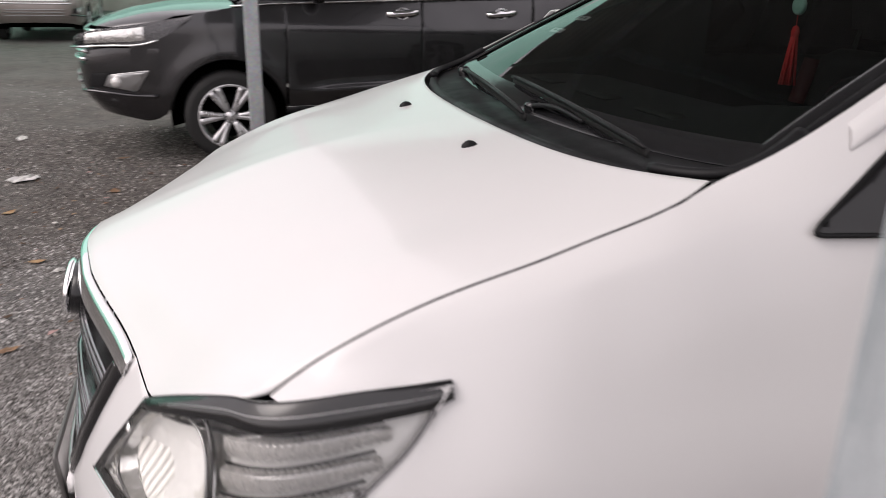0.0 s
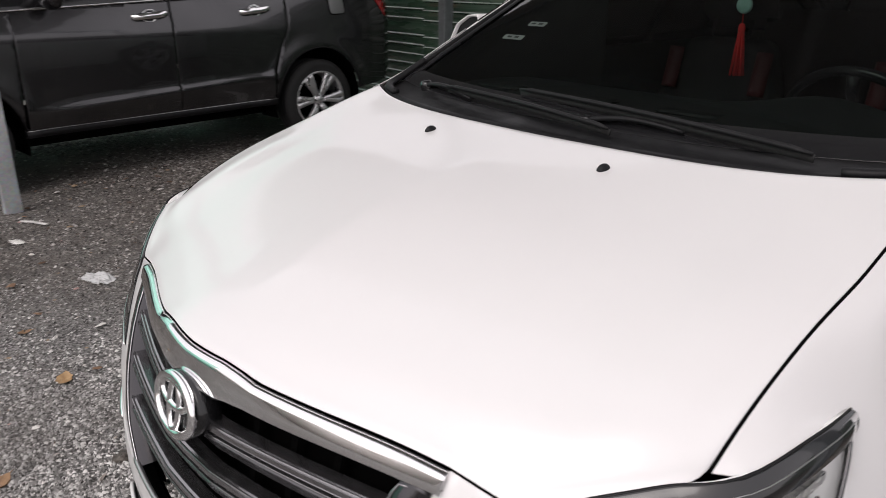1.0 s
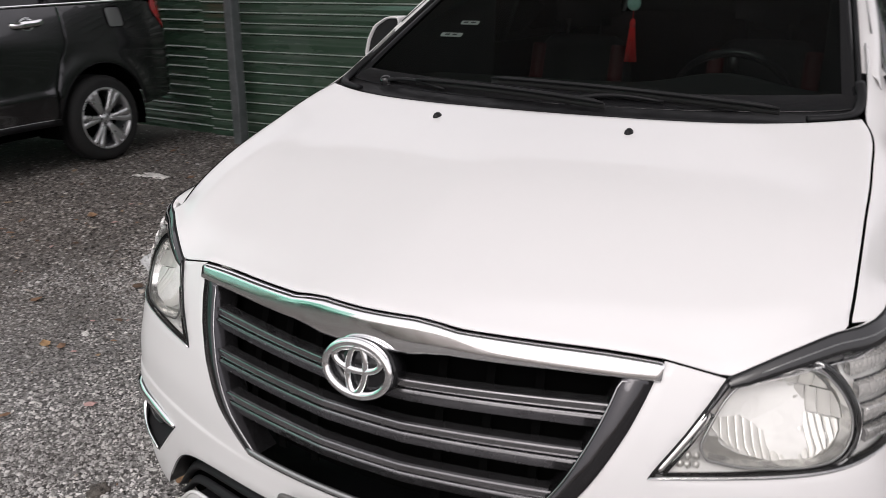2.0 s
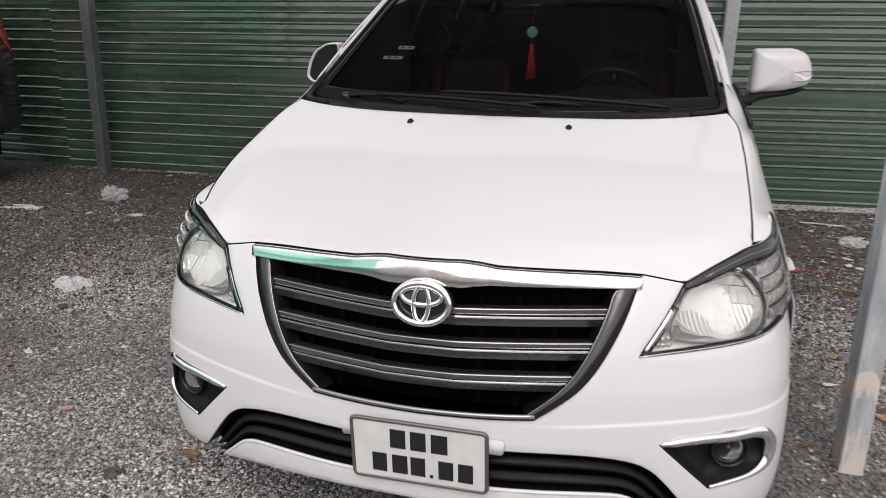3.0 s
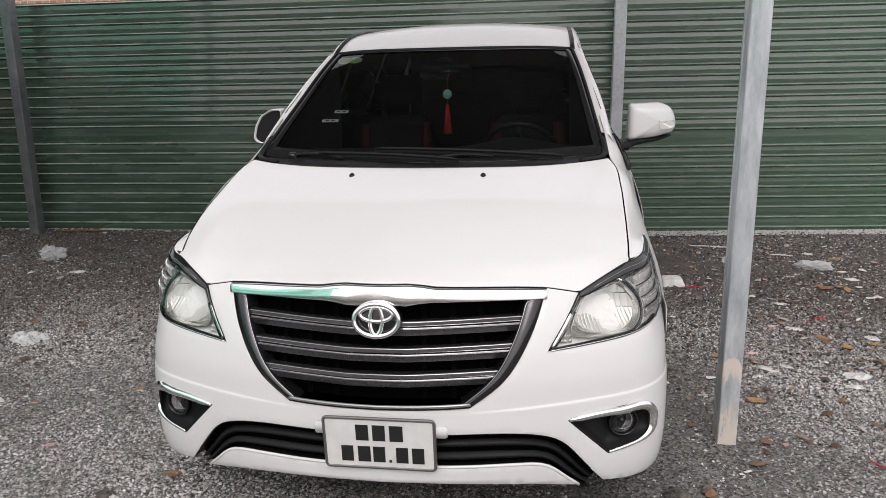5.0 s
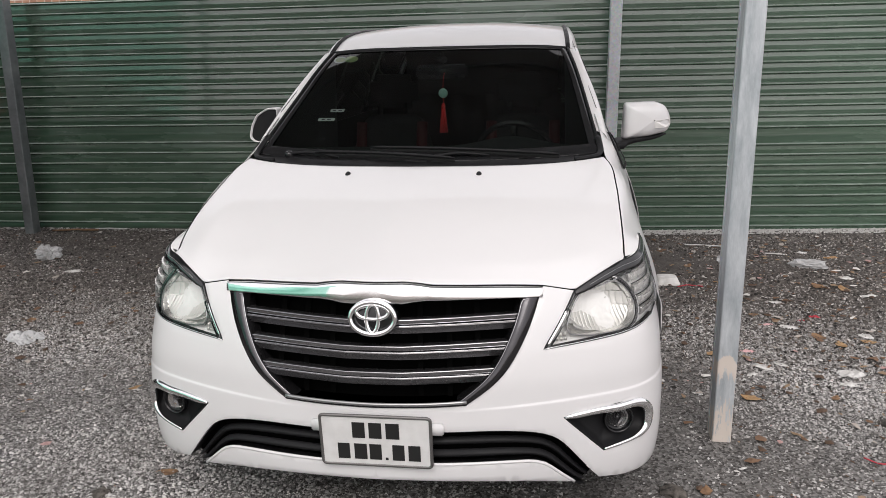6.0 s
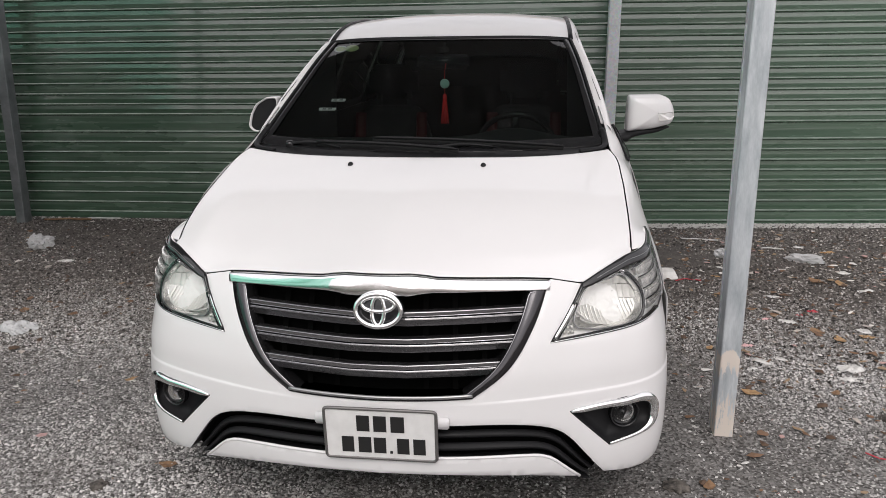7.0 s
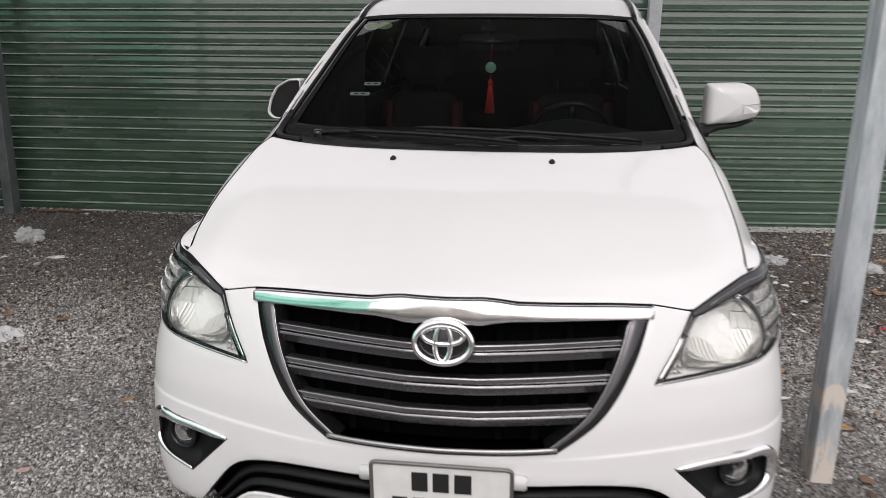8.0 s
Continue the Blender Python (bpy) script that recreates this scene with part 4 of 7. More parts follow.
front = spl(np.concatenate([front[: cut + 1], [EDGE[0]]]), NU, smooth=False)
front[0, 0] = 0
mid = spl([(0, front[0, 1], front[0, 2]), (0, 0.09, 0.855), (0, 0.16, 0.885), (0, 0.3, 0.941), (0, 0.5, 1.005), (0, 0.7, 1.042), (0, 0.868, 1.067)], NV)
edge = spl(EDGE, NV)
back = spl([(0, 0.868, 1.067), (0.25, 0.874, 1.068), (0.45, 0.893, 1.071), (0.6, 0.93, 1.078), (0.708, 0.982, 1.086)], NU)
u, v = np.linspace(0, 1, NU)[None, :, None], np.linspace(0, 1, NV)[:, None, None]
bow = u ** np.array((1.0, 1.0, 2.3))
hood_p = (1 - bow) * mid[:, None] + bow * edge[:, None]
for row, w in ((front, (1 - v) ** 3.5), (back, v**3.5)):
    base = (1 - bow[0]) * row[0] + bow[0] * row[-1]
    hood_p += w * (row - base)[None]
for _ in range(160):
    mean = (hood_p[:-2, 1:-1] + hood_p[2:, 1:-1] + hood_p[1:-1, :-2] + hood_p[1:-1, 2:]) / 4
    hood_p[1:-1, 1:-1] += 0.5 * (mean - hood_p[1:-1, 1:-1]) * np.clip(1 - np.linspace(0, 1, NV)[1:-1] / 0.42, 0, 1)[:, None, None] * np.linspace(0, 1, NU)[1:-1][None, :, None]
uu, vv = np.linspace(0, 1, NU)[None, :], np.linspace(0, 1, NV)[:, None]
hood_p[:, :, 2] += 0.018 * ease(uu / 0.80) * ease((1 - uu) / 0.18) * ease(vv / 0.09) * ease((0.75 - vv) / 0.5)
sheet("bonnet", hood_p, white_paint, white_car, "smooth white bonnet", thick=0.004, mirror=True)
# dark gap round the bonnet: a channel under the seam
for side in (1, -1):
    path = edge + (0.0026, 0, -0.0030)
    sweep("bonnet_gap", path if side > 0 else flip(path), ring(0.0031, 6), void_black, white_car, "dark seam beside the bonnet")
seam = nose(np.linspace(bar_top[-1, 0], LAMP_IN[-1, 0], 8), np.linspace(bar_top[-1, 1], LAMP_IN[-1, 1], 8), -0.004)
for side in (1, -1):
    sweep("bonnet_gap", seam if side > 0 else flip(seam), ring(0.0026, 6), void_black, white_car, "dark seam before the bonnet")

# washer nozzles
for x in (-0.2475, 0.2475):
    noz = new("washer_nozzle")
    noz.parent = white_car
    bm = bmesh.new()
    bmesh.ops.create_icosphere(bm, subdivisions=2, radius=1.0, matrix=pose(x, 0.785, 1.047, 8, 0, 0) @ Matrix.Diagonal((0.011, 0.017, 0.0145, 1)))
    part("nozzle_body", bm, black_plastic, noz, "black plastic washer nozzle")
    block("nozzle_base", (0.03, 0.04, 0.004), (x, 0.787, 1.0455), black_plastic, noz, "", 0.0015, (9, 0, 0))

# ---- wings, from the headlamp to the door, over the wheel ----
WING_TOP = np.concatenate([EDGE[:-1], [(0.714, 0.985, 1.087), (0.709, 1.056, 1.112), (0.700, 1.18, 1.168), (0.684, 1.3, 1.228)]])
lamp_line = np.concatenate([LAMP_TOP[11:], LAMP_REAR[1:11]])
lamp_p = nose(lamp_line[:, 0], lamp_line[:, 1], 0.0)
tip = len(LAMP_TOP) - 12
first = np.concatenate([spl(lamp_p[: tip + 1], 6, smooth=False), spl(np.concatenate([lamp_p[tip:], [(0.882, 0.50, 0.66), (0.886, 0.50, 0.58)]]), 21, smooth=False)[1:]])
first[0] = EDGE[0]
stations = [first]
ARCH = (0.86, 0.31, 0.37)
for k, e in enumerate(WING_TOP[2:]):
    t = k / (len(WING_TOP) - 3)
    yb = 0.56 + t * (1.28 - 0.56)
    zb = ARCH[1] + math.sqrt(max(0.0, ARCH[2] ** 2 - (yb - ARCH[0]) ** 2)) if abs(yb - ARCH[0]) < ARCH[2] else 0.24
    b = np.array((0.890, yb, max(zb, 0.24)))
    g = ease((e[1] - 0.48) / 0.35)
    p1 = e + np.array((0.046 - 0.012 * g, 0.02, -0.024 - 0.006 * g))
    p2 = np.array((0.846 - 0.002 * g, e[1] * 0.35 + yb * 0.65, 0.70 + (0.62 - 0.17 * g) * (e[2] - 0.70)))
    u = np.linspace(0, 1, 14)[:, None]
    bulge = max(0.0, 0.60 + 0.035 * k - (e[1] + yb) / 2)
    p1 += (0, bulge, 0)
    p2 += (0, 1.6 * bulge, 0)
    shoulder = np.array((0.890, yb, max(0.70, zb + 0.02)))
    top = (1 - u) ** 3 * e + 3 * u * (1 - u) ** 2 * p1 + 3 * u**2 * (1 - u) * p2 + u**3 * shoulder
    low = spl([shoulder, (shoulder + b) / 2 + (0.002, 0, 0), b], 13)[1:]
    stations.append(spl(np.concatenate([top, low]), 26))
keys = np.array([0.0] + [0.06 + 0.94 * i / (len(stations) - 2) for i in range(len(stations) - 1)])
stations = np.array(stations)
dense = nat(keys, stations.reshape(len(stations), -1), np.linspace(0, 1, 56)).reshape(56, 26, 3)
fine = spl(WING_TOP, 300)
for i in range(56):
    y = dense[i, 0, 1]
    target = np.array([np.interp(y, fine[:, 1], fine[:, c]) for c in range(3)])
    dense[i] += (target - dense[i, 0]) * np.linspace(1, 0, 26)[:, None] ** 2
for _ in range(60):
    mean = (dense[:-2, 1:-1] + dense[2:, 1:-1] + dense[1:-1, :-2] + dense[1:-1, 2:]) / 4
    dense[1:-1, 1:-1] += 0.5 * (mean - dense[1:-1, 1:-1]) * np.linspace(1, 0.25, 54)[:, None, None]
# a broad, nearly level shoulder beside the bonnet
full = np.interp(dense[..., 2], (0.76, 0.82, 0.862, 0.921, 1.007, 1.05, 1.09, 1.14, 1.2), (0.0, 0.001, 0.004, 0.010, 0.019, 0.021, 0.020, 0.012, 0.0))
dense[..., 0] += full * ease((dense[..., 1] - 0.42) / 0.42) * ease(np.arange(26) / 2.4)[None, :]
WING = dense
for side in (1, -1):
    p = dense + np.array((0.0052, 0, -0.0014)) * np.linspace(1, 0, 26)[None, :, None]
    sheet("front_wing", p if side > 0 else flip(p), white_paint, white_car, "smooth white front wing", thick=0.004, centre=(0, 0.9, 0.4))


# ---- headlamps ----
def lamp_inset(f, n=90):
    """The lamp's outline drawn in towards its middle."""
    c = np.array((on_nose(0.70, 0.25, 0.745)[0], 0.745))
    return c + (LAMP - c) * f


BOWL = spl([(0.603, 0.668), (0.650, 0.661), (0.720, 0.661), (0.790, 0.667), (0.838, 0.684), (0.862, 0.720), (0.853, 0.762), (0.816, 0.793), (0.752, 0.803), (0.676, 0.790), (0.634, 0.762), (0.602, 0.712), (0.593, 0.680), (0.603, 0.668)], 73)[:-1]


def headlamp(side):
    lamp = new("headlamp")
    lamp.parent = white_car
    tagged(lamp, "clear headlamp with a smoked brow")

    def put(p):
        return np.array(p) if side > 0 else flip(p)

    nose_patch("lamp_cover", LAMP, [], lamp_glass, lamp, "clear cover", step=0.02, out=0.003, side=side)
    # bowl-shaped housing behind the cover
    rows = []
    for f, d in ((1.0, -0.002), (0.985, -0.008), (0.95, -0.014), (0.8, -0.026), (0.5, -0.046), (0.2, -0.05), (0.02, -0.05)):
        q = lamp_inset(f)
        rows.append(nose(q[:, 0], q[:, 1], d))
    rows = np.array(rows)
    rows = np.concatenate([rows, rows[:, :1]], 1)
    sheet("lamp_housing", put(rows), lamp_silver, lamp, "silvery lamp housing")
    loop = nose(LAMP[:, 0], LAMP[:, 1], 0.0)
    sweep("lamp_seal", put(loop), ring(0.0022, 6), black_plastic, lamp, "black rubber seal", up=(0, 1, 0.2), closed=True)
    # dark skirt along the lower edge, and the bright trim over it
    k = np.linspace(0, 1, len(LAMP_LOW))
    deep = np.interp(k, (0, 0.12, 0.5, 0.9, 1), (0.008, 0.007, 0.007, 0.006, 0.003))
    rows = []
    for f, d in ((0.0, -0.002), (0.15, 0.001), (0.85, 0.001), (1.0, -0.008)):
        q = LAMP_LOW + np.stack([0.15 * deep * f, deep * f], 1)
        rows.append(nose(q[:, 0], q[:, 1], d))
    sheet("lamp_skirt", put(rows), dark_trim, lamp, "glossy dark lower edge of the lamp", thick=0.002)
    q = LAMP_LOW + np.stack([0.0 * deep, deep * 0.45], 1)
    sweep("skirt_line", put(nose(q[:, 0], q[:, 1], 0.0035)), ring(0.0014, 6), chrome, lamp, up=(0, 1, 0))
    c = np.array((on_nose(0.70, 0.25, 0.745)[0], 0.745))
    q = c + (LAMP_IN[:10] - c) * 0.955
    sweep("lamp_trim", put(nose(q[:, 0], q[:, 1], -0.003)), [(-0.011, -0.003), (0.011, -0.003), (0.011, 0.003), (-0.011, 0.003)], chrome, lamp, "chrome strip inside the cover", up=(0, 1, 0))
    # main bowl: smooth depth behind, cut into small mirrors that each lean their own way
    mid = np.array((0.728, 0.732))
    prof = ((1.0, -0.006), (0.985, -0.010), (0.95, -0.022), (0.86, -0.036), (0.70, -0.050), (0.5, -0.062), (0.3, -0.069), (0.1, -0.072), (0.01, -0.072))
    rows = np.array([nose(*(mid + (BOWL - mid) * f).T, d) for f, d in prof])
    rows = np.concatenate([rows, rows[:, :1]], 1)
    sheet("main_reflector", put(rows), reflector, lamp, "bright bowl")
    r = np.random.default_rng(31)
    verts, faces = [], []
    for count, low, high, swell in ((19, 0.664, 0.722, 0.0010), (11, 0.7245, 0.764, 0.0016), (9, 0.7665, 0.802, 0.0018)):
        cols = np.linspace(0.598, 0.862, count + 1)
        for i in range(count):
            lean = r.normal(0, 0.05)
            strip = np.array([[(u, w) for w in np.linspace(low, high, 5)] for u in np.linspace(cols[i] + 0.0004, cols[i + 1] - 0.0004, 6)])
            far = np.linalg.norm((strip - mid) / (0.128, 0.071), axis=2)
            if far.min() > 0.92:
                continue
            w = mid + (strip - mid) * np.minimum(1.0, 0.97 / np.maximum(far, 1e-6))[..., None]
            deep = -0.060 + 0.042 * np.minimum(far, 0.97) ** 2
            deep += swell * np.sin(np.linspace(0, math.pi, 6))[:, None] + lean * (w[..., 0] - w[..., 0].mean())
            n0 = len(verts)
            verts += [nose(u, z, d) for (u, z), d in zip(w.reshape(-1, 2), deep.reshape(-1))]
            faces += [(n0 + 5 * a + c, n0 + 5 * a + 5 + c, n0 + 5 * a + 6 + c, n0 + 5 * a + 1 + c) for a in range(5) for c in range(4)]
    add("reflector_flutes", put(verts), faces if side > 0 else [f[::-1] for f in faces], facet_chrome, lamp, "fluted mirrors of the bowl", thick=0.001)
    p = nose(mid[0], mid[1] + 0.004, -0.058)
    mm = pose(side * p[0], p[1], p[2], 0, 0, 14 * side)
    lathe("bulb_shield", [(0.0, -0.004), (0.007, -0.003), (0.011, 0.002), (0.012, 0.03)], gunmetal, lamp, "dark bulb shield", 18, mm)
    sweep("bowl_rim", put(nose(BOWL[:, 0], BOWL[:, 1], -0.004)), ring(0.0024, 6), satin, lamp, "bright rim of the bowl", up=(0.3 * side, 1, 0), closed=True)
    arc = spl([(0.800, 0.661), (0.846, 0.676), (0.8745, 0.716), (0.866, 0.768), (0.824, 0.803), (0.760, 0.813), (0.69, 0.803)], 40)
    wide = np.interp(np.linspace(0, 1, 40), (0, 0.2, 0.5, 0.8, 1), (0.3, 0.75, 0.9, 0.5, 0.2))
    sweep("bowl_shade", put(nose(arc[:, 0], arc[:, 1], -0.006)), [(-0.0085, -0.003), (0.0085, -0.003), (0.007, 0.004), (-0.007, 0.004)], dark_trim, lamp, "dark band round the bowl", up=(0.3 * side, 1, 0), scale=wide)
    sweep("shade_edge", put(nose(arc[:, 0] + 0.009 * wide * np.array(1.0), arc[:, 1], -0.003)), ring(0.0016, 6), chrome, lamp, up=(0.3 * side, 1, 0))
    # side lamp in the inner corner: a small square of mirrors
    for i in range(3):
        for j in range(2):
            q = nose(0.562 + 0.0125 * i, 0.655 + 0.0135 * j, -0.012)
            block("corner_lamp", (0.011, 0.006, 0.012), (side * q[0], q[1], q[2]), facet_chrome, lamp, "", 0.002, (float(r.uniform(-25, 25)), 0, side * (30 + float(r.uniform(-25, 25)))))
    # ribbed turn signal round the outer corner
    ends = [(z, 0.888 - 0.25 * max(0, z - 0.77), on_nose(0.842 - 0.10 * max(0, z - 0.72), 0.47 + 0.42 * (z - 0.72), z)[0]) for z in np.linspace(0.690, 0.835, 9)]
    rows = np.array([nose(np.linspace(a, b, 14), np.linspace(z, z + 0.02, 14), -0.027) for z, a, b in ends])
    sheet("signal_back", put(rows), lamp_silver, lamp, "grey back of the signal", thick=0.002, centre=(0, 0.6, 0.6))
    for j in range(4):
        z = 0.700 + 0.033 * j
        a, b = (float(np.interp(z, [e[0] for e in ends], [e[i] for e in ends])) for i in (1, 2))
        m = 96
        s = np.linspace(a + 0.004, b, m)
        zz = z + 0.026 * (s - a) / (b - a)
        teeth = np.where((s - a) / (b - a) > 0.18, 1 - 0.16 * ((np.arange(m) // 2) % 2), 1.0) * np.interp(np.linspace(0, 1, m), (0, 0.7, 1), (1.0, 0.92, 0.7))
        sweep("signal_rib", put(nose(s, zz, -0.008)), [(-0.010, -0.0125), (0.003, -0.0125), (0.005, 0.0), (0.003, 0.0115), (-0.010, 0.0115)], signal_grey, lamp, "clear ribbed signal bar", smooth=False, scale=teeth)
        sweep("signal_line", put(nose(s[::4], zz[::4] + 0.0155, -0.008)), ring(0.0022, 5), dark_trim, lamp, "thin dark line between the bars")
        sweep("signal_edge", put(nose(s[::4], zz[::4] + 0.009, -0.0015)), ring(0.0014, 5), chrome, lamp, "bright edge of the bar")
    # smoked brow along the upper edge, broad towards the wing
    top = LAMP_TOP
    deep = np.interp(top[:, 0], (0.62, 0.66, 0.774, 0.88, 0.95, 1.118, 1.19, 1.26), (0.009, 0.017, 0.022, 0.025, 0.028, 0.032, 0.028, 0.008))
    k = np.linspace(0, 1, len(top))
    rows = []
    for f, d in ((-0.05, 0.0), (0.0, 0.005), (0.5, 0.008), (0.95, 0.006), (1.0, 0.0)):
        q = top - np.stack([-0.35 * deep * f * (1 - k), deep * f], 1)
        rows.append(nose(q[:, 0], q[:, 1], d))
    sheet("lamp_brow", put(rows), dark_trim, lamp, "glossy dark brow over the lamp", thick=0.002)
    # chrome shelf inside the cover, under the brow
    run = (top[:, 0] > 0.67) & (top[:, 0] < 0.97)
    more = np.interp(top[run, 0], (0.67, 0.74, 0.9, 0.97), (0.004, 0.011, 0.013, 0.004))
    rows = []
    for d, lift in ((-0.0035, -0.002), (-0.003, 0.0), (-0.02, 0.003), (-0.045, 0.006)):
        q = top[run] - np.stack([np.zeros(run.sum()), deep[run] + more - lift], 1)
        rows.append(nose(q[:, 0], q[:, 1], d))
    sheet("brow_shelf", put(rows), chrome, lamp, "chrome shelf under the brow", thick=0.0015)
    q = LAMP_IN[8:] + (0.004, 0)
    sweep("brow_foot", put(nose(q[:, 0], q[:, 1], 0.004)), [(-0.005, -0.002), (0.005, -0.002), (0.005, 0.002), (-0.005, 0.002)], dark_trim, lamp, "dark foot of the brow", up=(0, 1, 0), scale=np.linspace(0.1, 0.9, len(q)))
    q = top[2:60] - np.stack([np.zeros(len(top[2:60])), deep[2:60] * 0.4], 1)
    sweep("brow_edge", put(nose(q[:, 0], q[:, 1], 0.0075)), ring(0.0011, 6), satin, lamp, up=(0, 1, 0))
    # bright edge down the rear of the lamp
    q = LAMP_REAR[1:16] - (0.004, 0)
    sweep("rear_edge", put(nose(q[:, 0], q[:, 1], 0.003)), ring(0.003, 6), gunmetal, lamp, up=(0, 0, 1))
    # a chrome piece in place of the bright reflection low on the rear edge
    q = LAMP_REAR[9:16] - (0.016, 0)
    sweep("rear_glint", put(nose(q[:, 0], q[:, 1], 0.0)), ring(0.0028, 6), chrome, lamp, "chrome strip standing for the reflection inside the rear edge", up=(0, 0, 1))
    return lamp


headlamp(1)
headlamp(-1)


# ---- fog lamps ----
def foglamp(side):
    fog = new("fog_lamp")
    fog.parent = white_car
    tagged(fog, "fog lamp in a chrome-edged black recess")

    def put(p):
        return np.array(p) if side > 0 else flip(p)

    c = FOG.mean(0)
    rows = []
    for f, d in ((1.0, -0.001), (0.97, -0.006), (0.9, -0.03), (0.72, -0.045), (0.3, -0.05), (0.02, -0.05)):
        q = c + (FOG - c) * f
        rows.append(nose(q[:, 0], q[:, 1], d))
    rows = np.array(rows)
    rows = np.concatenate([rows, rows[:, :1]], 1)
    sheet("fog_recess", put(rows), black_plastic, fog, "matt black recess", thick=0.002)
    t = np.linspace(0, 1, len(FOG_ARC))
    half = np.interp(t, (0, 0.05, 0.3, 0.5, 0.62, 0.72, 0.8, 1.0), (0.004, 0.0105, 0.0145, 0.017, 0.0165, 0.0115, 0.0065, 0.0045))
    toward = c - FOG_ARC
    toward /= np.linalg.norm(toward, axis=1)[:, None]
    q = FOG_ARC + toward * (0.85 * half)[:, None]
    path = put(nose(q[:, 0], q[:, 1], 0.002))
    sweep("fog_bezel", path, [(-1, -0.5), (-0.8, 0.35), (-0.2, 0.62), (0.5, 0.5), (0.95, 0.0), (1, -0.6)], chrome, fog, "chrome surround", up=(0.55 * side, -0.83, 0), scale=half)
    q = np.concatenate([FOG_ARC, FOG[len(FOG_ARC):]])
    sweep("fog_seal", put(nose(q[:, 0], q[:, 1], -0.001)), ring(0.0025, 6), black_plastic, fog, "dark edge of the recess", up=(0.55 * side, -0.83, 0), closed=True)
    p = nose(on_nose(0.728, 0.2, 0.38)[0], 0.381, -0.036)
    mm = pose(side * p[0], p[1], p[2], 0, 0, 16 * side)
    lathe("fog_tube", [(0.046, 0.03), (0.047, -0.012), (0.044, -0.016), (0.041, -0.012), (0.04, 0.0)], gloss_black, fog, "black lamp collar", 32, mm)
    lathe("fog_glass", [(0.0, -0.016), (0.022, -0.014), (0.038, -0.008), (0.041, 0.0)], lamp_glass, fog, "clear round lens", 32, mm)
    lathe("fog_reflector", [(0.04, -0.002), (0.034, 0.012), (0.018, 0.022), (0.0, 0.025)], gunmetal, fog, "dark grey reflector", 32, mm)
    lathe("fog_bulb", [(0.0, -0.002), (0.006, 0.0), (0.008, 0.01), (0.008, 0.02)], gunmetal, fog, "bulb", 16, mm)


foglamp(1)
foglamp(-1)

# ---- cowl, windscreen, roof pillars, roof ----
GL_SIDE = np.array([(0.695, 1.062, 1.092), (0.668, 1.25, 1.192), (0.634, 1.5, 1.318), (0.60, 1.70, 1.425), (0.572, 1.84, 1.493)])
GL_LOW = np.array([(0, 0.99, 1.068), (0.3, 0.998, 1.072), (0.52, 1.022, 1.08), (0.66, 1.05, 1.089), (0.695, 1.062, 1.092)])
GL_TOP = np.array([(0, 1.79, 1.506), (0.3, 1.803, 1.505), (0.48, 1.822, 1.500), (0.572, 1.84, 1.493)])
gm = spl([(0, 0.99, 1.068), (0, 1.25, 1.222), (0, 1.52, 1.375), (0, 1.79, 1.506)], 30)
screen_p = coons(gm, spl(GL_SIDE, 30), spl(GL_LOW, 30), spl(GL_TOP, 30))
screen = sheet("windscreen", screen_p, windscreen_glass, white_car, "dark tinted windscreen", mirror=True)
screen.visible_shadow = False
# black band round the glass
def band(a, b, lift=0.003, m=None, name="screen_band", label="black border of the windscreen"):
    for side in (1, -1):
        p = np.array([a, (a + b) / 2 + (0, -lift * 0.5, lift), b])
        sheet(name, p if side > 0 else flip(p), m or gloss_black, screen, label, thick=0.002)


def screen_at(u, v):
    """A point of the windscreen: u from the middle to the side, v from the foot to the top."""
    i, j = min(v, 0.999) * 29, min(u, 0.999) * 29
    a, b = int(i), int(j)
    fi, fj = i - a, j - b
    q = screen_p
    return (q[a, b] * (1 - fi) + q[a + 1, b] * fi) * (1 - fj) + (q[a, b + 1] * (1 - fi) + q[a + 1, b + 1] * fi) * fj


lift = np.array((0, -0.002, 0.004))
band(np.array([screen_at(0.955, v) for v in np.linspace(0, 1, 24)]) + lift, np.array([screen_at(1, v) for v in np.linspace(0, 1, 24)]) + lift)
band(np.array([screen_at(u, 0.985) for u in np.linspace(0, 1, 24)]) + lift, np.array([screen_at(u, 1.0) for u in np.linspace(0, 1, 24)]) + lift)
band(np.array([screen_at(u, 0.0) for u in np.linspace(0, 1, 24)]) + lift, np.array([screen_at(u, 0.07) for u in np.linspace(0, 1, 24)]) + lift)
# rubber strip beside the glass
for side in (1, -1):
    p = spl(GL_SIDE, 40) + (0.009, 0, 0.005)
    sweep("screen_rubber", p if side > 0 else flip(p), ring(0.006, 8), black_plastic, screen, "black rubber strip beside the glass")
sweep("screen_rubber", np.concatenate([flip(spl(GL_TOP, 20))[::-1], spl(GL_TOP, 20)[1:]]) + (0, 0.004, 0.004), ring(0.009, 8), black_plastic, screen, "black rubber strip over the glass")

# black cowl between bonnet and glass
cowl_front = back + (0, 0.012, -0.010)
cowl_back = spl(GL_LOW, NU) + (0, 0.02, 0.004)
rows = np.array([cowl_front * (1 - t) + cowl_back * t + (0, 0, z) for t, z in ((0, -0.02), (0.04, 0.004), (0.18, 0.006), (0.22, -0.002), (0.75, 0.0), (1, 0.004))])
cowl = sheet("cowl", rows, black_plastic, white_car, "matt black plastic cowl under the windscreen", mirror=True, thick=0.003)
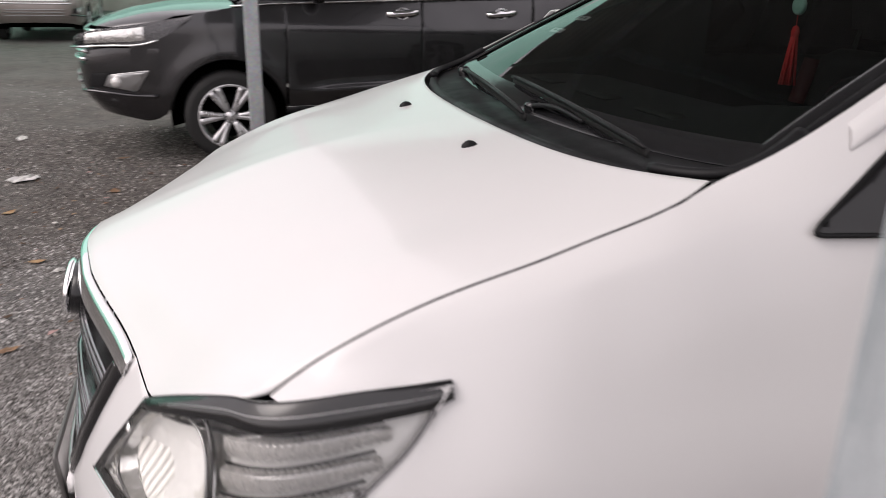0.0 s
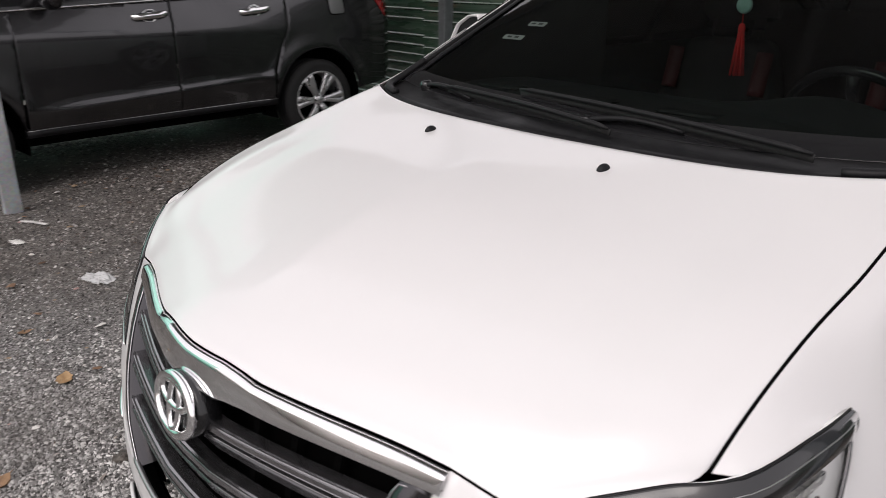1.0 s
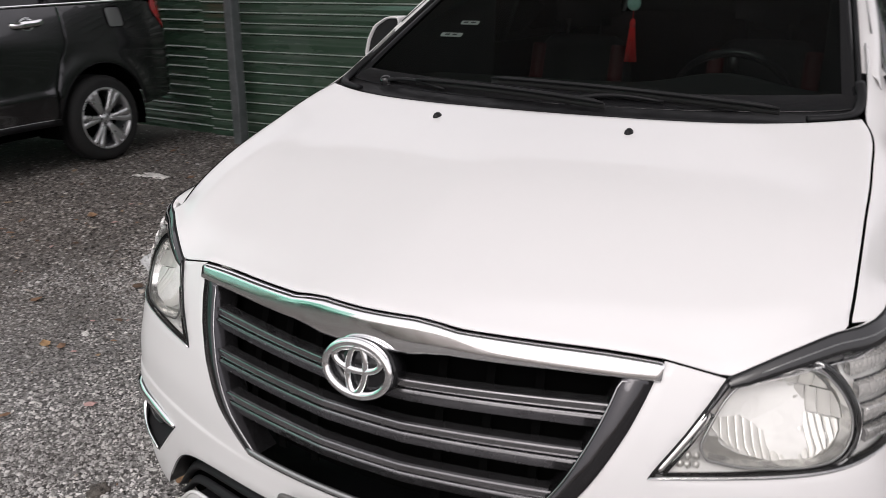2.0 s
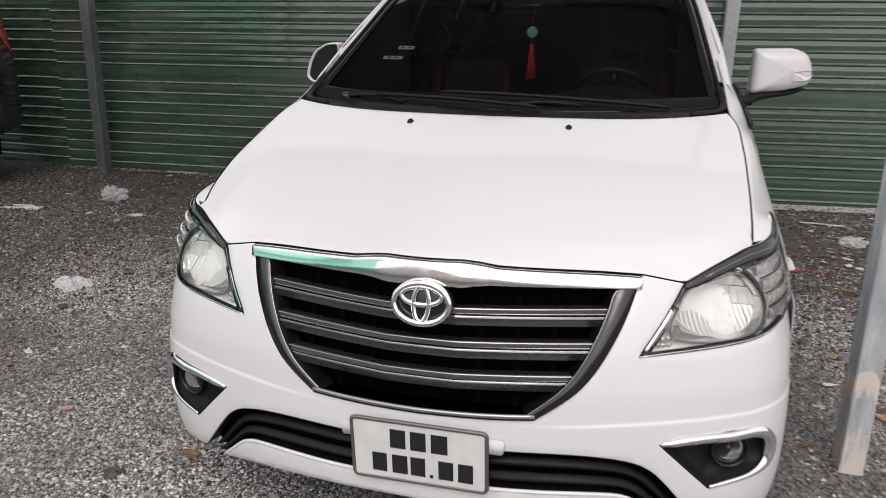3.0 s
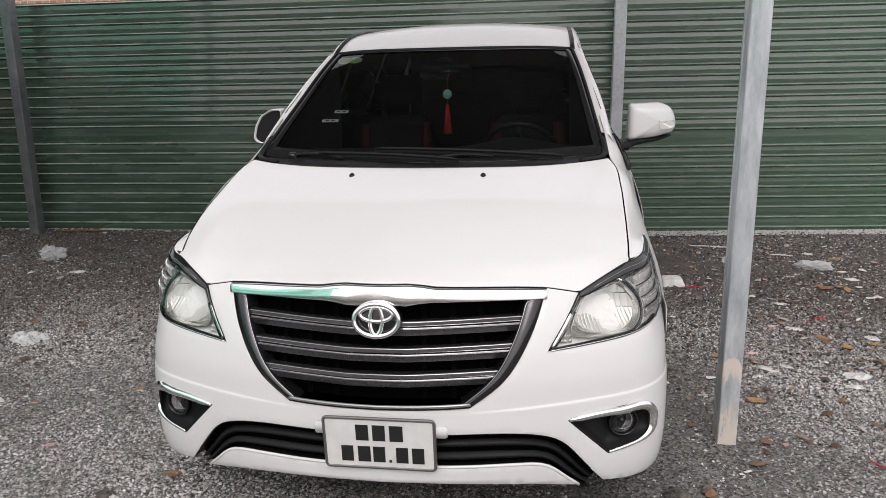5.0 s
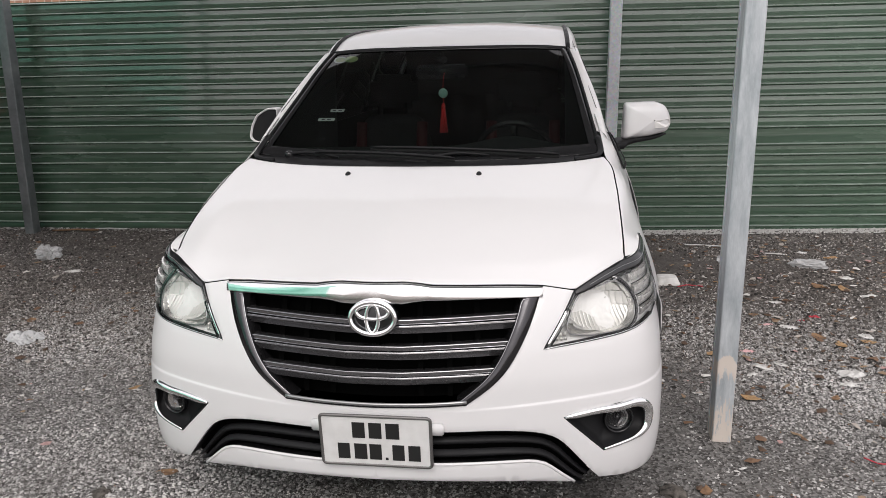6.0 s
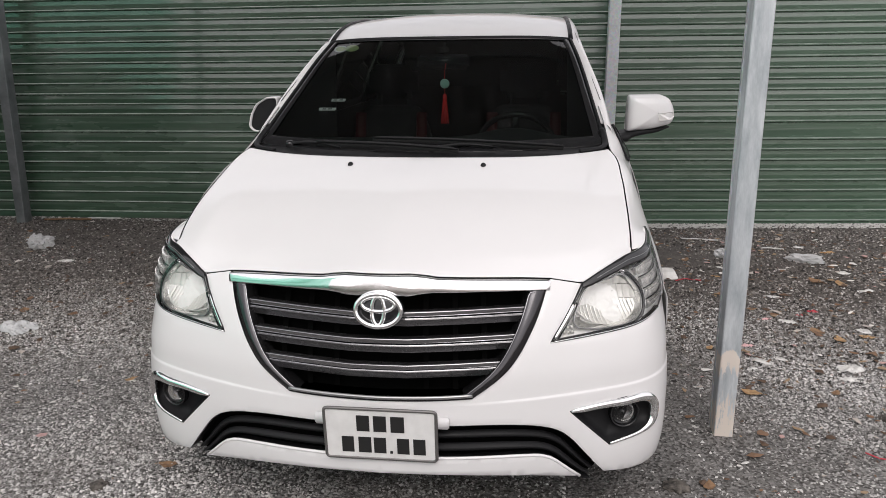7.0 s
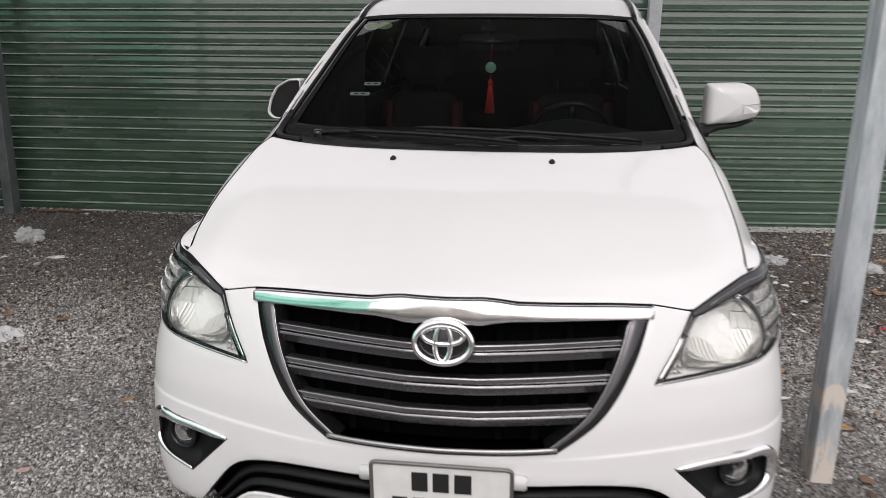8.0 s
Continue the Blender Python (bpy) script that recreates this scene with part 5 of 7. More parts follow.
for side in (1, -1):
    p = np.array([(0.60, 0.957, 1.082), (0.66, 0.982, 1.086), (0.692, 1.015, 1.092), (0.702, 1.06, 1.106), (0.698, 1.115, 1.132), (0.692, 1.14, 1.146)])
    sweep("cowl_end", spl(p if side > 0 else flip(p), 22), ring(0.0085, 8, 0.012), black_plastic, cowl, "black end cap of the cowl")


# wipers
def wiper(pivot, knee, tip, tail):
    w = new("wiper")
    w.parent = white_car
    tagged(w, "black wiper with a flat blade")
    p, k, t, e = (np.array(q, float) for q in (pivot, knee, tip, tail))
    lathe("wiper_cap", [(0.0, -0.012), (0.012, -0.011), (0.017, -0.004), (0.018, 0.02)], gloss_black, w, "round pivot cap", 16, pose(*p, -75, 0, 0))
    sweep("wiper_arm", spl([p, p * 0.6 + k * 0.4 + (0, 0, 0.012), k], 12), [(-0.007, -0.004), (0.007, -0.004), (0.005, 0.005), (-0.005, 0.005)], black_plastic, w, "wiper arm", scale=np.linspace(1.2, 0.7, 12))
    line = spl([e, (e + t) / 2 + (0, -0.004, 0.006), t], 20)
    sweep("wiper_blade", line + (0, -0.006, 0.012), [(-0.005, 0.0), (0.005, 0.0), (0.003, 0.009), (-0.003, 0.009)], black_plastic, w, "wiper blade", scale=np.r_[0.5, np.ones(18), 0.5])
    sweep("wiper_rubber", line, [(-0.002, -0.002), (0.002, -0.002), (0.003, 0.012), (-0.003, 0.012)], rubber, w)


wiper((0.03, 1.0, 1.085), (0.27, 1.005, 1.092), (0.54, 0.985, 1.084), (-0.22, 1.055, 1.106))
wiper((-0.56, 1.035, 1.097), (-0.34, 0.995, 1.088), (0.14, 0.94, 1.076), (-0.44, 1.012, 1.094))

# pillars: from the wing up to the roof
top_in = spl(GL_SIDE, 30)[5:] + (0.014, 0.008, 0.001)
out_line = spl([(0.741, 1.185, 1.126), (0.700, 1.5, 1.30), (0.66, 1.7, 1.405), (0.632, 1.90, 1.49)], len(top_in))
for side in (1, -1):
    rows = []
    for t in np.linspace(0, 1, 7):
        rows.append(top_in * (1 - t) + out_line * t + np.array((0.008, 0, 0.010)) * math.sin(math.pi * t))
    sheet("roof_pillar", np.array(rows) if side > 0 else flip(rows), white_paint, white_car, "white roof pillar beside the windscreen", thick=0.004, centre=(0, 2, 0.9))

for side in (1, -1):
    trim = np.array([top_in + (-0.018, 0.0, -0.014), (top_in + out_line) / 2 + (-0.022, 0, -0.014), out_line + (-0.022, 0, -0.022)])
    sheet("pillar_trim", trim if side > 0 else flip(trim), dash_black, white_car, "dark trim inside the pillar", thick=0.003, centre=(0, 2, 0.9))

ROOF = [(1.80, 1.51), (1.9, 1.552), (2.05, 1.597), (2.25, 1.63), (2.5, 1.648), (3.0, 1.655), (3.6, 1.638), (4.2, 1.585), (4.4, 1.54)]
rows = []
for k, (y, z) in enumerate(ROOF):
    w = np.interp(y, (1.8, 2.2, 3.5, 4.4), (0.575, 0.565, 0.56, 0.53))
    u = np.linspace(0, 1, 16)
    bow = np.interp(y, (1.8, 2.2, 4.4), (0.045, 0.02, -0.05))
    rows.append(np.stack([w * u, y + bow * u**2, z - np.interp(y, (1.8, 2.2), (0.014, 0.034)) * u**2.4], 1))
rows = np.array(rows)
keys = np.array([r[0] for r in ROOF])
dense = nat(keys, rows.reshape(len(rows), -1), np.linspace(1.80, 4.4, 50)).reshape(50, 16, 3)
roof = sheet("roof", dense, white_paint, white_car, "white roof", thick=0.004, mirror=True, centre=(0, 3, 0.8))
for side in (1, -1):
    e = dense[:, -1]
    ditch = e + (0.008, 0, 0.0)
    sweep("roof_ditch", ditch if side > 0 else flip(ditch), ring(0.011, 8), black_plastic, roof, "black strip along the roof edge")
    rail = np.array([e + (0.014, 0, 0), e + (0.03, 0.0, 0.0), e + (0.05, 0.01, -0.025), e + (0.062, 0.02, -0.06)])
    inner = np.array([e + (-0.06, 0.0, -0.05), e + (-0.005, 0.0, -0.05), e + (0.025, 0.01, -0.065), e + (0.042, 0.02, -0.10)])[:, 8:]
    sheet("roof_trim", inner if side > 0 else flip(inner), dash_black, roof, "dark trim inside the roof edge", thick=0.003, centre=(0, 3, 0.9))
    sheet("roof_rail", rail if side > 0 else flip(rail), white_paint, roof, "white edge of the roof", thick=0.004, centre=(0, 3, 0.9))

# flanks, doors and side glass, tail
def flank(y0, y1, n=16):
    out = []
    for y in np.linspace(y0, y1, n):
        w = 0.890 - 0.10 * ease((y - 3.7) / 0.8)
        a = 0.0
        if abs(y - 3.61) < 0.41:
            a = math.sqrt(0.41**2 - (y - 3.61) ** 2) + 0.33
        low = max(0.24, a)
        sec = [(w - 0.05, low), (w - 0.004, max(0.36, low + 0.01)), (w, max(0.55, low + 0.02)), (w - 0.004, 0.78), (w - 0.028, 0.90), (w - 0.062, 1.0), (w - 0.10, 1.08), (w - 0.112, 1.105)]
        near = 1 - ease((y - 1.28) / 0.75)
        sec = [(x - near * float(np.interp(z, (0.7, 0.8, 0.95, 1.06, 1.10), (0.0, 0.0, 0.006, 0.010, 0.014))), z) for x, z in sec]
        p = spl([(x, y, z) for x, z in sec], 22)
        out.append(p)
    return np.array(out)


for side in (1, -1):
    for name, y0, y1, label in (("front_door", 1.285, 2.36, "white front door"), ("rear_door", 2.368, 3.18, "white rear door"), ("rear_wing", 3.188, 4.5, "white rear wing")):
        p = flank(y0, y1, 14 if "door" in name else 40)
        d = sheet(name, p if side > 0 else flip(p), white_paint, white_car, label, thick=0.004, centre=(0, 2.5, 0.6))
        if "door" in name:
            y = y1 - 0.13
            sweep("door_handle", np.array([(0.87, y - 0.1, 0.90), (0.882, y - 0.07, 0.905), (0.882, y + 0.05, 0.905), (0.87, y + 0.08, 0.90)]) * (side, 1, 1), ring(0.011, 8), chrome, d, "chrome door handle")
    for y0, y1 in ((1.36, 2.34), (2.40, 3.16), (3.24, 4.2)):
        n = 12
        lowl = np.stack([np.interp(np.linspace(y0, y1, n), (1.3, 2.0), (0.752, 0.778)), np.linspace(y0, y1, n), np.full(n, 1.105)], 1)
        zt = np.interp(np.linspace(y0, y1, n), (1.36, 1.95, 2.3, 4.2), (1.25, 1.545, 1.575, 1.535))
        xt = lowl[:, 0] - (zt - 1.105) * 0.40
        topl = np.stack([xt, np.linspace(y0, y1, n), zt], 1)
        p = np.array([lowl * (1 - t) + topl * t + (0.01 * math.sin(math.pi * t), 0, 0) for t in np.linspace(0, 1, 8)])
        g = sheet("side_window", p if side > 0 else flip(p), side_glass, white_car, "tinted side window", thick=0.003, centre=(0, 2.5, 0.6))
    p = spl([(0.758, 1.36, 1.11), (0.783, 2.5, 1.112), (0.77, 4.2, 1.118)], 20)
    sweep("belt_strip", p if side > 0 else flip(p), ring(0.011, 6), black_plastic, white_car, "black strip under the side windows")
    for y0 in (2.37, 3.2):
        p = np.array([(0.784, y0, 1.10), (0.74, y0, 1.25), (0.68, y0, 1.40), (0.62, y0, 1.53)])
        sweep("door_pillar", p if side > 0 else flip(p), [(-0.05, -0.006), (0.05, -0.006), (0.05, 0.006), (-0.05, 0.006)], gloss_black, white_car, "black pillar between the side windows", up=(1, 0, 0.3))
# small fixed window ahead of the door
for side in (1, -1):
    tri = rounded([(1.085, 1.026), (1.285, 1.020), (1.285, 1.160)], 0.026, 5)

    def skin(y, z):
        w = WING.reshape(-1, 3)
        d = np.hypot(w[:, 1] - y, w[:, 2] - z)
        k = np.argsort(d)[:4]
        return float(np.average(w[k, 0], weights=1 / (d[k] + 1e-4)))

    v, f = fill(np.array(tri), [], 0.02)
    verts = [(side * (skin(y, z) + 0.012), y, z) for y, z in v]
    faces = [tuple(t) if side > 0 else tuple(t)[::-1] for t in f]
    q = add("quarter_window", verts, faces, gloss_black, white_car, "small dark window ahead of the door", thick=0.004)
    o = [(skin(y, z) + 0.012, y, z) for y, z in tri]
    sweep("quarter_frame", [(side * (x + 0.001), y, z) for x, y, z in o], ring(0.0035, 6), black_plastic, q, "black rubber frame", up=(1, 0, 0), closed=True)
# tail
tail = []
for z in (0.25, 0.5, 0.8, 1.1, 1.3, 1.52):
    w = np.interp(z, (0.25, 0.8, 1.1, 1.52), (0.74, 0.786, 0.75, 0.57))
    tail.append(spl([(-w, 4.46 - 0.06 * (z > 1.2), z), (-w * 0.7, 4.54 - 0.2 * max(0, z - 1.1), z), (0, 4.58 - 0.22 * max(0, z - 1.1), z), (w * 0.7, 4.54 - 0.2 * max(0, z - 1.1), z), (w, 4.46 - 0.06 * (z > 1.2), z)], 20))
sheet("tailgate", tail, white_paint, white_car, "white tailgate", thick=0.004, centre=(0, 2.5, 0.7))
sheet("tailgate_trim", [r * (0.97, 1, 1) - (0, 0.05, 0) for r in tail], void_black, white_car, "dark trim inside the tailgate", thick=0.004, centre=(0, 2.5, 0.7))
# rear pillars between the last side window and the tailgate
for side in (1, -1):
    rows = []
    for z in (1.10, 1.2, 1.3, 1.42, 1.535):
        w = float(np.interp(z, (1.1, 1.52), (0.75, 0.57)))
        x = 0.778 - (z - 1.105) * 0.40
        rows.append(spl([(side * x, 4.19, z), (side * (x * 0.5 + w * 0.5 + 0.004), 4.32, z), (side * w, 4.455 - 0.055 * (z > 1.15), z)], 8))
    sheet("rear_pillar", rows, white_paint, white_car, "white rear pillar", thick=0.004, centre=(0, 2.5, 0.7))
    sheet("pillar_trim", [r - (side * 0.02, 0, 0) for r in rows], void_black, white_car, "dark trim inside the pillar", thick=0.004, centre=(0, 2.5, 0.7))
# underside
block("underbody", (1.5, 3.9, 0.06), (0, 2.45, 0.25), void_black, white_car, "dark underside", 0.02)
block("front_undertray", (1.25, 0.6, 0.02), (0, 0.5, 0.23), black_plastic, white_car, "black tray under the bumper", 0.008)


# ---- wheels ----
def wheel(parent, at, side, spokes=5, r=0.34, rim=0.235, m_rim=alloy, wide=1.0):
    w = new("wheel")
    w.parent = parent
    m = pose(*at, 0, 0, 90 if side > 0 else -90)
    w.matrix_basis = m
    half = 0.105
    prof = [(rim - 0.01, half), (rim + 0.012, half - 0.004), (rim + 0.04, half + 0.002), (r - 0.03, half - 0.002), (r - 0.008, half - 0.022), (r, half - 0.04)]
    prof = [(a, -b) for a, b in prof] + [(r, -0.03), (r - 0.004, -0.026), (r - 0.004, -0.018), (r, -0.014), (r, 0.014), (r - 0.004, 0.018), (r - 0.004, 0.026), (r, 0.03)] + [(a, b) for a, b in reversed(prof)]
    lathe("tyre", prof, rubber, w, "black tyre, dusty", 56)
    lathe("rim", [(rim + 0.003, -half + 0.004), (rim - 0.006, -half - 0.002), (rim - 0.016, -half + 0.002), (rim - 0.022, -half + 0.02), (rim - 0.03, 0.0), (rim - 0.02, half)], m_rim, w, "bright alloy rim", 56)
    lathe("brake_drum", [(0.0, -0.03), (0.15, -0.03), (0.16, -0.02), (0.16, 0.05)], void_black, w, "dark brake behind the spokes", 32)
    for k in range(spokes):
        for d in (-0.8 / spokes, 0.8 / spokes):
            a = 2 * math.pi * k / spokes + d
            a0 = 2 * math.pi * k / spokes + d * 0.75
            c0, s0, c1, s1 = math.cos(a0), math.sin(a0), math.cos(a), math.sin(a)
            path = [(0.045 * c0, -0.075, 0.045 * s0), (0.11 * c0, -0.088, 0.11 * s0), (0.18 * c1, -0.092, 0.18 * s1), ((rim - 0.012) * c1, -0.098, (rim - 0.012) * s1)]
            sweep("spoke", spl(path, 8), [(-0.019, -0.012), (0.019, -0.012), (0.013, 0.008), (-0.013, 0.008)], m_rim, w, up=(0, -1, 0), scale=wide * np.linspace(0.95, 1.25, 8))
    lathe("hub_cap", [(0.0, -0.094), (0.028, -0.092), (0.034, -0.086), (0.05, -0.08), (0.055, -0.06)], m_rim, w, "alloy hub cap", 28)
    for k in range(5):
        a = 2 * math.pi * (k + 0.5) / 5
        lathe("wheel_nut", [(0.0, -0.09), (0.008, -0.09), (0.009, -0.07)], gunmetal, w, "", 8, pose(0.042 * math.cos(a), 0, 0.042 * math.sin(a)))
    return w


for side in (1, -1):
    for y in (0.86, 3.61):
        wheel(white_car, (side * 0.775, y, 0.335), side)

# ---- mirrors: the driver's stands out, the other is folded in ----
def door_mirror(side, folded):
    mir = new("door_mirror")
    mir.parent = white_car
    tagged(mir, "white door mirror folded against the window" if folded else "white door mirror with a clear signal lamp")
    if folded:
        outline = rounded([(0.725, 1.105), (0.732, 1.262), (0.780, 1.260), (0.828, 1.232), (0.853, 1.185), (0.866, 1.130), (0.846, 1.107)], 0.014, 5)
        c = np.array((0.752, 1.165))
    else:
        outline = rounded([(0.812, 1.104), (0.820, 1.260), (0.955, 1.262), (0.997, 1.245), (1.018, 1.205), (1.023, 1.165), (1.008, 1.135), (0.93, 1.117)], 0.016, 6)
        c = outline.mean(0)
    turn = Matrix()
    flip_y = -1 if folded else 1

    def put(x, y, z):
        y = 1.44 + flip_y * (y - 1.44)
        q = turn @ Vector((x, y, z))
        return side * q[0], q[1], q[2]

    def bow(x):
        return 0.32 * max(0, x - 0.80) ** 1.2

    rows = []
    for f, y in ((0.02, 1.362), (0.5, 1.364), (0.8, 1.372), (0.93, 1.388), (0.985, 1.41), (1.0, 1.43), (1.0, 1.475), (0.985, 1.488), (0.955, 1.488), (0.91 if folded else 0.94, 1.476)):
        q = c + (outline - c) * f
        rows.append([put(x, y + bow(x), z) for x, z in q])
    rows = np.array(rows)
    rows = np.concatenate([rows, rows[:, :1]], 1)
    mid = put(0.88, 1.43, 1.19)
    sheet("mirror_shell", rows, white_paint, mir, "white mirror shell", centre=mid)
    q = c + (outline - c) * (0.915 if folded else 0.945)
    n = len(q)
    add("mirror_glass", [put(x, 1.478 + bow(x), z) for x, z in q], [tuple(range(n))], black_plastic if folded else chrome, mir, "mirror glass", smooth=False, thick=0.003)
    if folded:
        return
    arm = np.array([put(0.77, 1.33, 1.086), put(0.79, 1.38, 1.094), put(0.84, 1.43, 1.103), put(0.93, 1.46, 1.110), put(1.0, 1.48, 1.124)])
    sweep("mirror_arm", spl(arm, 12), [(-0.045, -0.011), (0.045, -0.011), (0.05, 0.009), (-0.05, 0.009)], black_plastic, mir, "black mirror arm", scale=np.interp(np.linspace(0, 1, 12), (0, 0.5, 0.8, 1), (1.0, 1.0, 0.7, 0.3)))
    if not folded:
        lamp_o = rounded([(0.946, 1.155), (0.947, 1.186), (1.012, 1.191), (1.017, 1.168), (0.995, 1.157)], 0.006, 3)
        n = len(lamp_o)
        turn_of = np.arctan2(outline[:, 1] - c[1], outline[:, 0] - c[0])
        order = np.argsort(turn_of)
        reach = np.hypot(*(outline - c).T)
        ym = []
        for x, z in lamp_o:
            f = math.hypot(x - c[0], z - c[1]) / float(np.interp(math.atan2(z - c[1], x - c[0]), turn_of[order], reach[order]))
            ym.append(float(np.interp(f, (0.02, 0.5, 0.8, 0.93, 0.985, 1.0), (1.362, 1.364, 1.372, 1.388, 1.41, 1.43))) + bow(x) + 0.001)
        add("mirror_lamp", [put(x, y - 0.009, z) for (x, z), y in zip(lamp_o, ym)] + [put(x, y + 0.03, z) for (x, z), y in zip(lamp_o, ym)], [tuple(range(n))] + [(k, n + k, n + (k + 1) % n, (k + 1) % n) for k in range(n)], clear_lamp, mir, "clear signal lamp in the mirror", smooth=False)


door_mirror(1, False)
door_mirror(-1, True)

# ---- inside the car ----
dash = []
for x in np.linspace(-0.70, 0.70, 25):
    hood = 0.045 * math.exp(-(((x - 0.33) / 0.17) ** 2))
    dash.append([(x, 1.10, 1.05), (x, 1.22, 1.072), (x, 1.40, 1.075 + hood), (x, 1.52, 1.068 + hood), (x, 1.56, 1.03), (x, 1.58, 0.85), (x, 1.5, 0.7)])
sheet("dashboard", dash, dash_black, white_car, "black moulded dashboard", thick=0.01, centre=(0, 1.2, 0.5))
for x in (-0.5, -0.18, 0.12):
    block("dash_vent", (0.16, 0.05, 0.006), (x, 1.27, 1.077), dash_black, white_car, "black vent on the dashboard", 0.002, (2, 0, 0))
sw = new("steering_wheel")
sw.parent = white_car
wm = pose(0.335, 1.69, 1.005, -62, 0, 0)
sweep("wheel_rim", [wm @ Vector((0.18 * math.cos(a), 0.18 * math.sin(a), 0)) for a in np.linspace(0, 2 * math.pi, 41)[:-1]], ring(0.014, 8), gloss_black, sw, "black wheel rim", closed=True, up=wm.to_3x3() @ Vector((0, 0, 1)))
for a in (0, math.pi, 1.5 * math.pi):
    sweep("wheel_spoke", [wm @ Vector((0.03 * math.cos(a), 0.03 * math.sin(a), -0.02)), wm @ Vector((0.17 * math.cos(a), 0.17 * math.sin(a), 0))], ring(0.016, 6), gloss_black, sw, up=(0, 0.2, 1))
sweep("rim_trim", [wm @ Vector((0.18 * math.cos(a), 0.18 * math.sin(a), 0.0135)) for a in np.linspace(0.30 * math.pi, 0.74 * math.pi, 16)], ring(0.0028, 6), satin, sw, "bright strip on the wheel rim", up=wm.to_3x3() @ Vector((0, 0, 1)))
lathe("wheel_boss", [(0.0, -0.02), (0.05, -0.015), (0.06, 0.02), (0.05, 0.05)], dash_black, sw, "airbag cover", 20, wm @ pose(0, 0, 0, 90, 0, 0))


def seat(x, y, name="car_seat", w=0.5):
    st = new(name)
    st.parent = white_car
    o = rounded([(-w / 2, 0.5), (-w / 2 + 0.03, 1.0), (-w / 2 + 0.10, 1.16), (w / 2 - 0.10, 1.16), (w / 2 - 0.03, 1.0), (w / 2, 0.5)], 0.05, 4)
    c = o.mean(0)
    rows = []
    for f, d in ((0.02, 0.05), (0.6, 0.045), (0.8, 0.01), (0.95, 0.0), (1.0, 0.04), (0.97, 0.12), (0.5, 0.14), (0.02, 0.14)):
        q = c + (o - c) * f
        rows.append([(x + a, y + d + (b - 0.5) * 0.28, b) for a, b in q])
    rows = np.array(rows)
    rows = np.concatenate([rows, rows[:, :1]], 1)
    sheet("backrest", rows, seat_cloth, st, "black seat back", centre=(x, y + 0.18, 0.85))
    for k in (-1, 1):
        p = np.array([(x + k * (w / 2 - 0.08), y + (b - 0.5) * 0.28 - 0.005, b) for b in np.linspace(0.98, 1.12, 8)])
        sweep("side_bolster", p, ring(0.022, 8, 0.03), seat_red, st, "red side panel of the seat", up=(0, 1, 0))
    block("headrest", (0.27, 0.1, 0.19), (x, y + 0.27, 1.285), seat_cloth, st, "black headrest", 0.04, (12, 0, 0))
    for k in (-0.07, 0.07):
        sweep("headrest_rod", [(x + k, y + 0.22, 1.12), (x + k, y + 0.25, 1.24)], ring(0.007, 6), seat_cloth, st, up=(1, 0, 0))
    block("cushion", (w, 0.55, 0.2), (x, y - 0.25, 0.55), seat_cloth, st, "black seat cushion", 0.05, (8, 0, 0))


seat(-0.37, 2.06)
seat(0.355, 2.06)
block("rear_bench", (1.25, 0.2, 0.75), (0, 3.0, 0.85), seat_cloth, white_car, "dark rear bench", 0.06, (-14, 0, 0))
for side in (1, -1):
    lip = spl(GL_SIDE, 30) - (0.006, 0, 0.012)
    low = lip * (1, 1, 0) + (0.02, 0, 0.62)
    sheet("inner_panel", np.array([lip, (lip + low) / 2, low]) * (side, 1, 1), dash_black, white_car, "dark inner panel", thick=0.006, centre=(side * 2, 1.5, 1.0))
    block("door_trim", (0.02, 3.0, 0.75), (side * 0.735, 2.8, 0.74), dash_black, white_car, "dark inner door trim", 0.008)
block("firewall", (1.38, 0.02, 0.6), (0, 1.09, 0.76), dash_black, white_car, "dark bulkhead", 0.008)
# a flat dark blocker added so the cabin's rear stays dark
block("rear_shade", (1.1, 0.02, 0.7), (0, 3.7, 1.2), dash_black, white_car, "dark flat panel added to close off the rear of the cabin", 0.008)
block("cabin_floor", (1.5, 3.0, 0.05), (0, 2.8, 0.34), dash_black, white_car, "dark carpet", 0.02)
block("roof_lining", (0.95, 1.9, 0.02), (0, 3.2, 1.54), dash_black, white_car, "dark roof lining", 0.008)

# hanging charm on the inner mirror
inner = new("inner_mirror")
inner.parent = white_car
block("mirror_housing", (0.25, 0.03, 0.07), (-0.02, 1.765, 1.40), gloss_black, inner, "black inner mirror", 0.012, (-15, 0, 0))
sweep("mirror_stem", [(-0.02, 1.80, 1.49), (-0.02, 1.785, 1.44), (-0.02, 1.77, 1.41)], ring(0.009, 8), black_plastic, inner, up=(1, 0, 0))
block("toll_tag", (0.06, 0.02, 0.035), (-0.02, 1.742, 1.456), black_plastic, inner, "small black sensor box", 0.006, (-55, 0, 0))
charm = new("hanging_charm")
charm.parent = white_car
tagged(charm, "jade disc with a red tassel on a cord")
cx, cy = -0.005, 1.69
sweep("cord", [(cx, cy + 0.06, 1.395), (cx, cy + 0.01, 1.36), (cx, cy, 1.328), (cx, cy, 1.22)], ring(0.0014, 6), tassel_red, charm, "red cord", up=(1, 0, 0))
lathe("jade_disc", [(0.0, -0.005), (0.016, -0.006), (0.0215, -0.003), (0.0225, 0.003), (0.016, 0.006), (0.0, 0.005)], jade, charm, "pale green jade disc", 28, pose(cx, cy, 1.301))
lathe("tassel_knot", [(0.0, -0.02), (0.008, -0.014), (0.010, 0.0), (0.007, 0.012), (0.0, 0.016)], tassel_red, charm, "red knot", 14, pose(cx, cy, 1.24, 90, 0, 0))
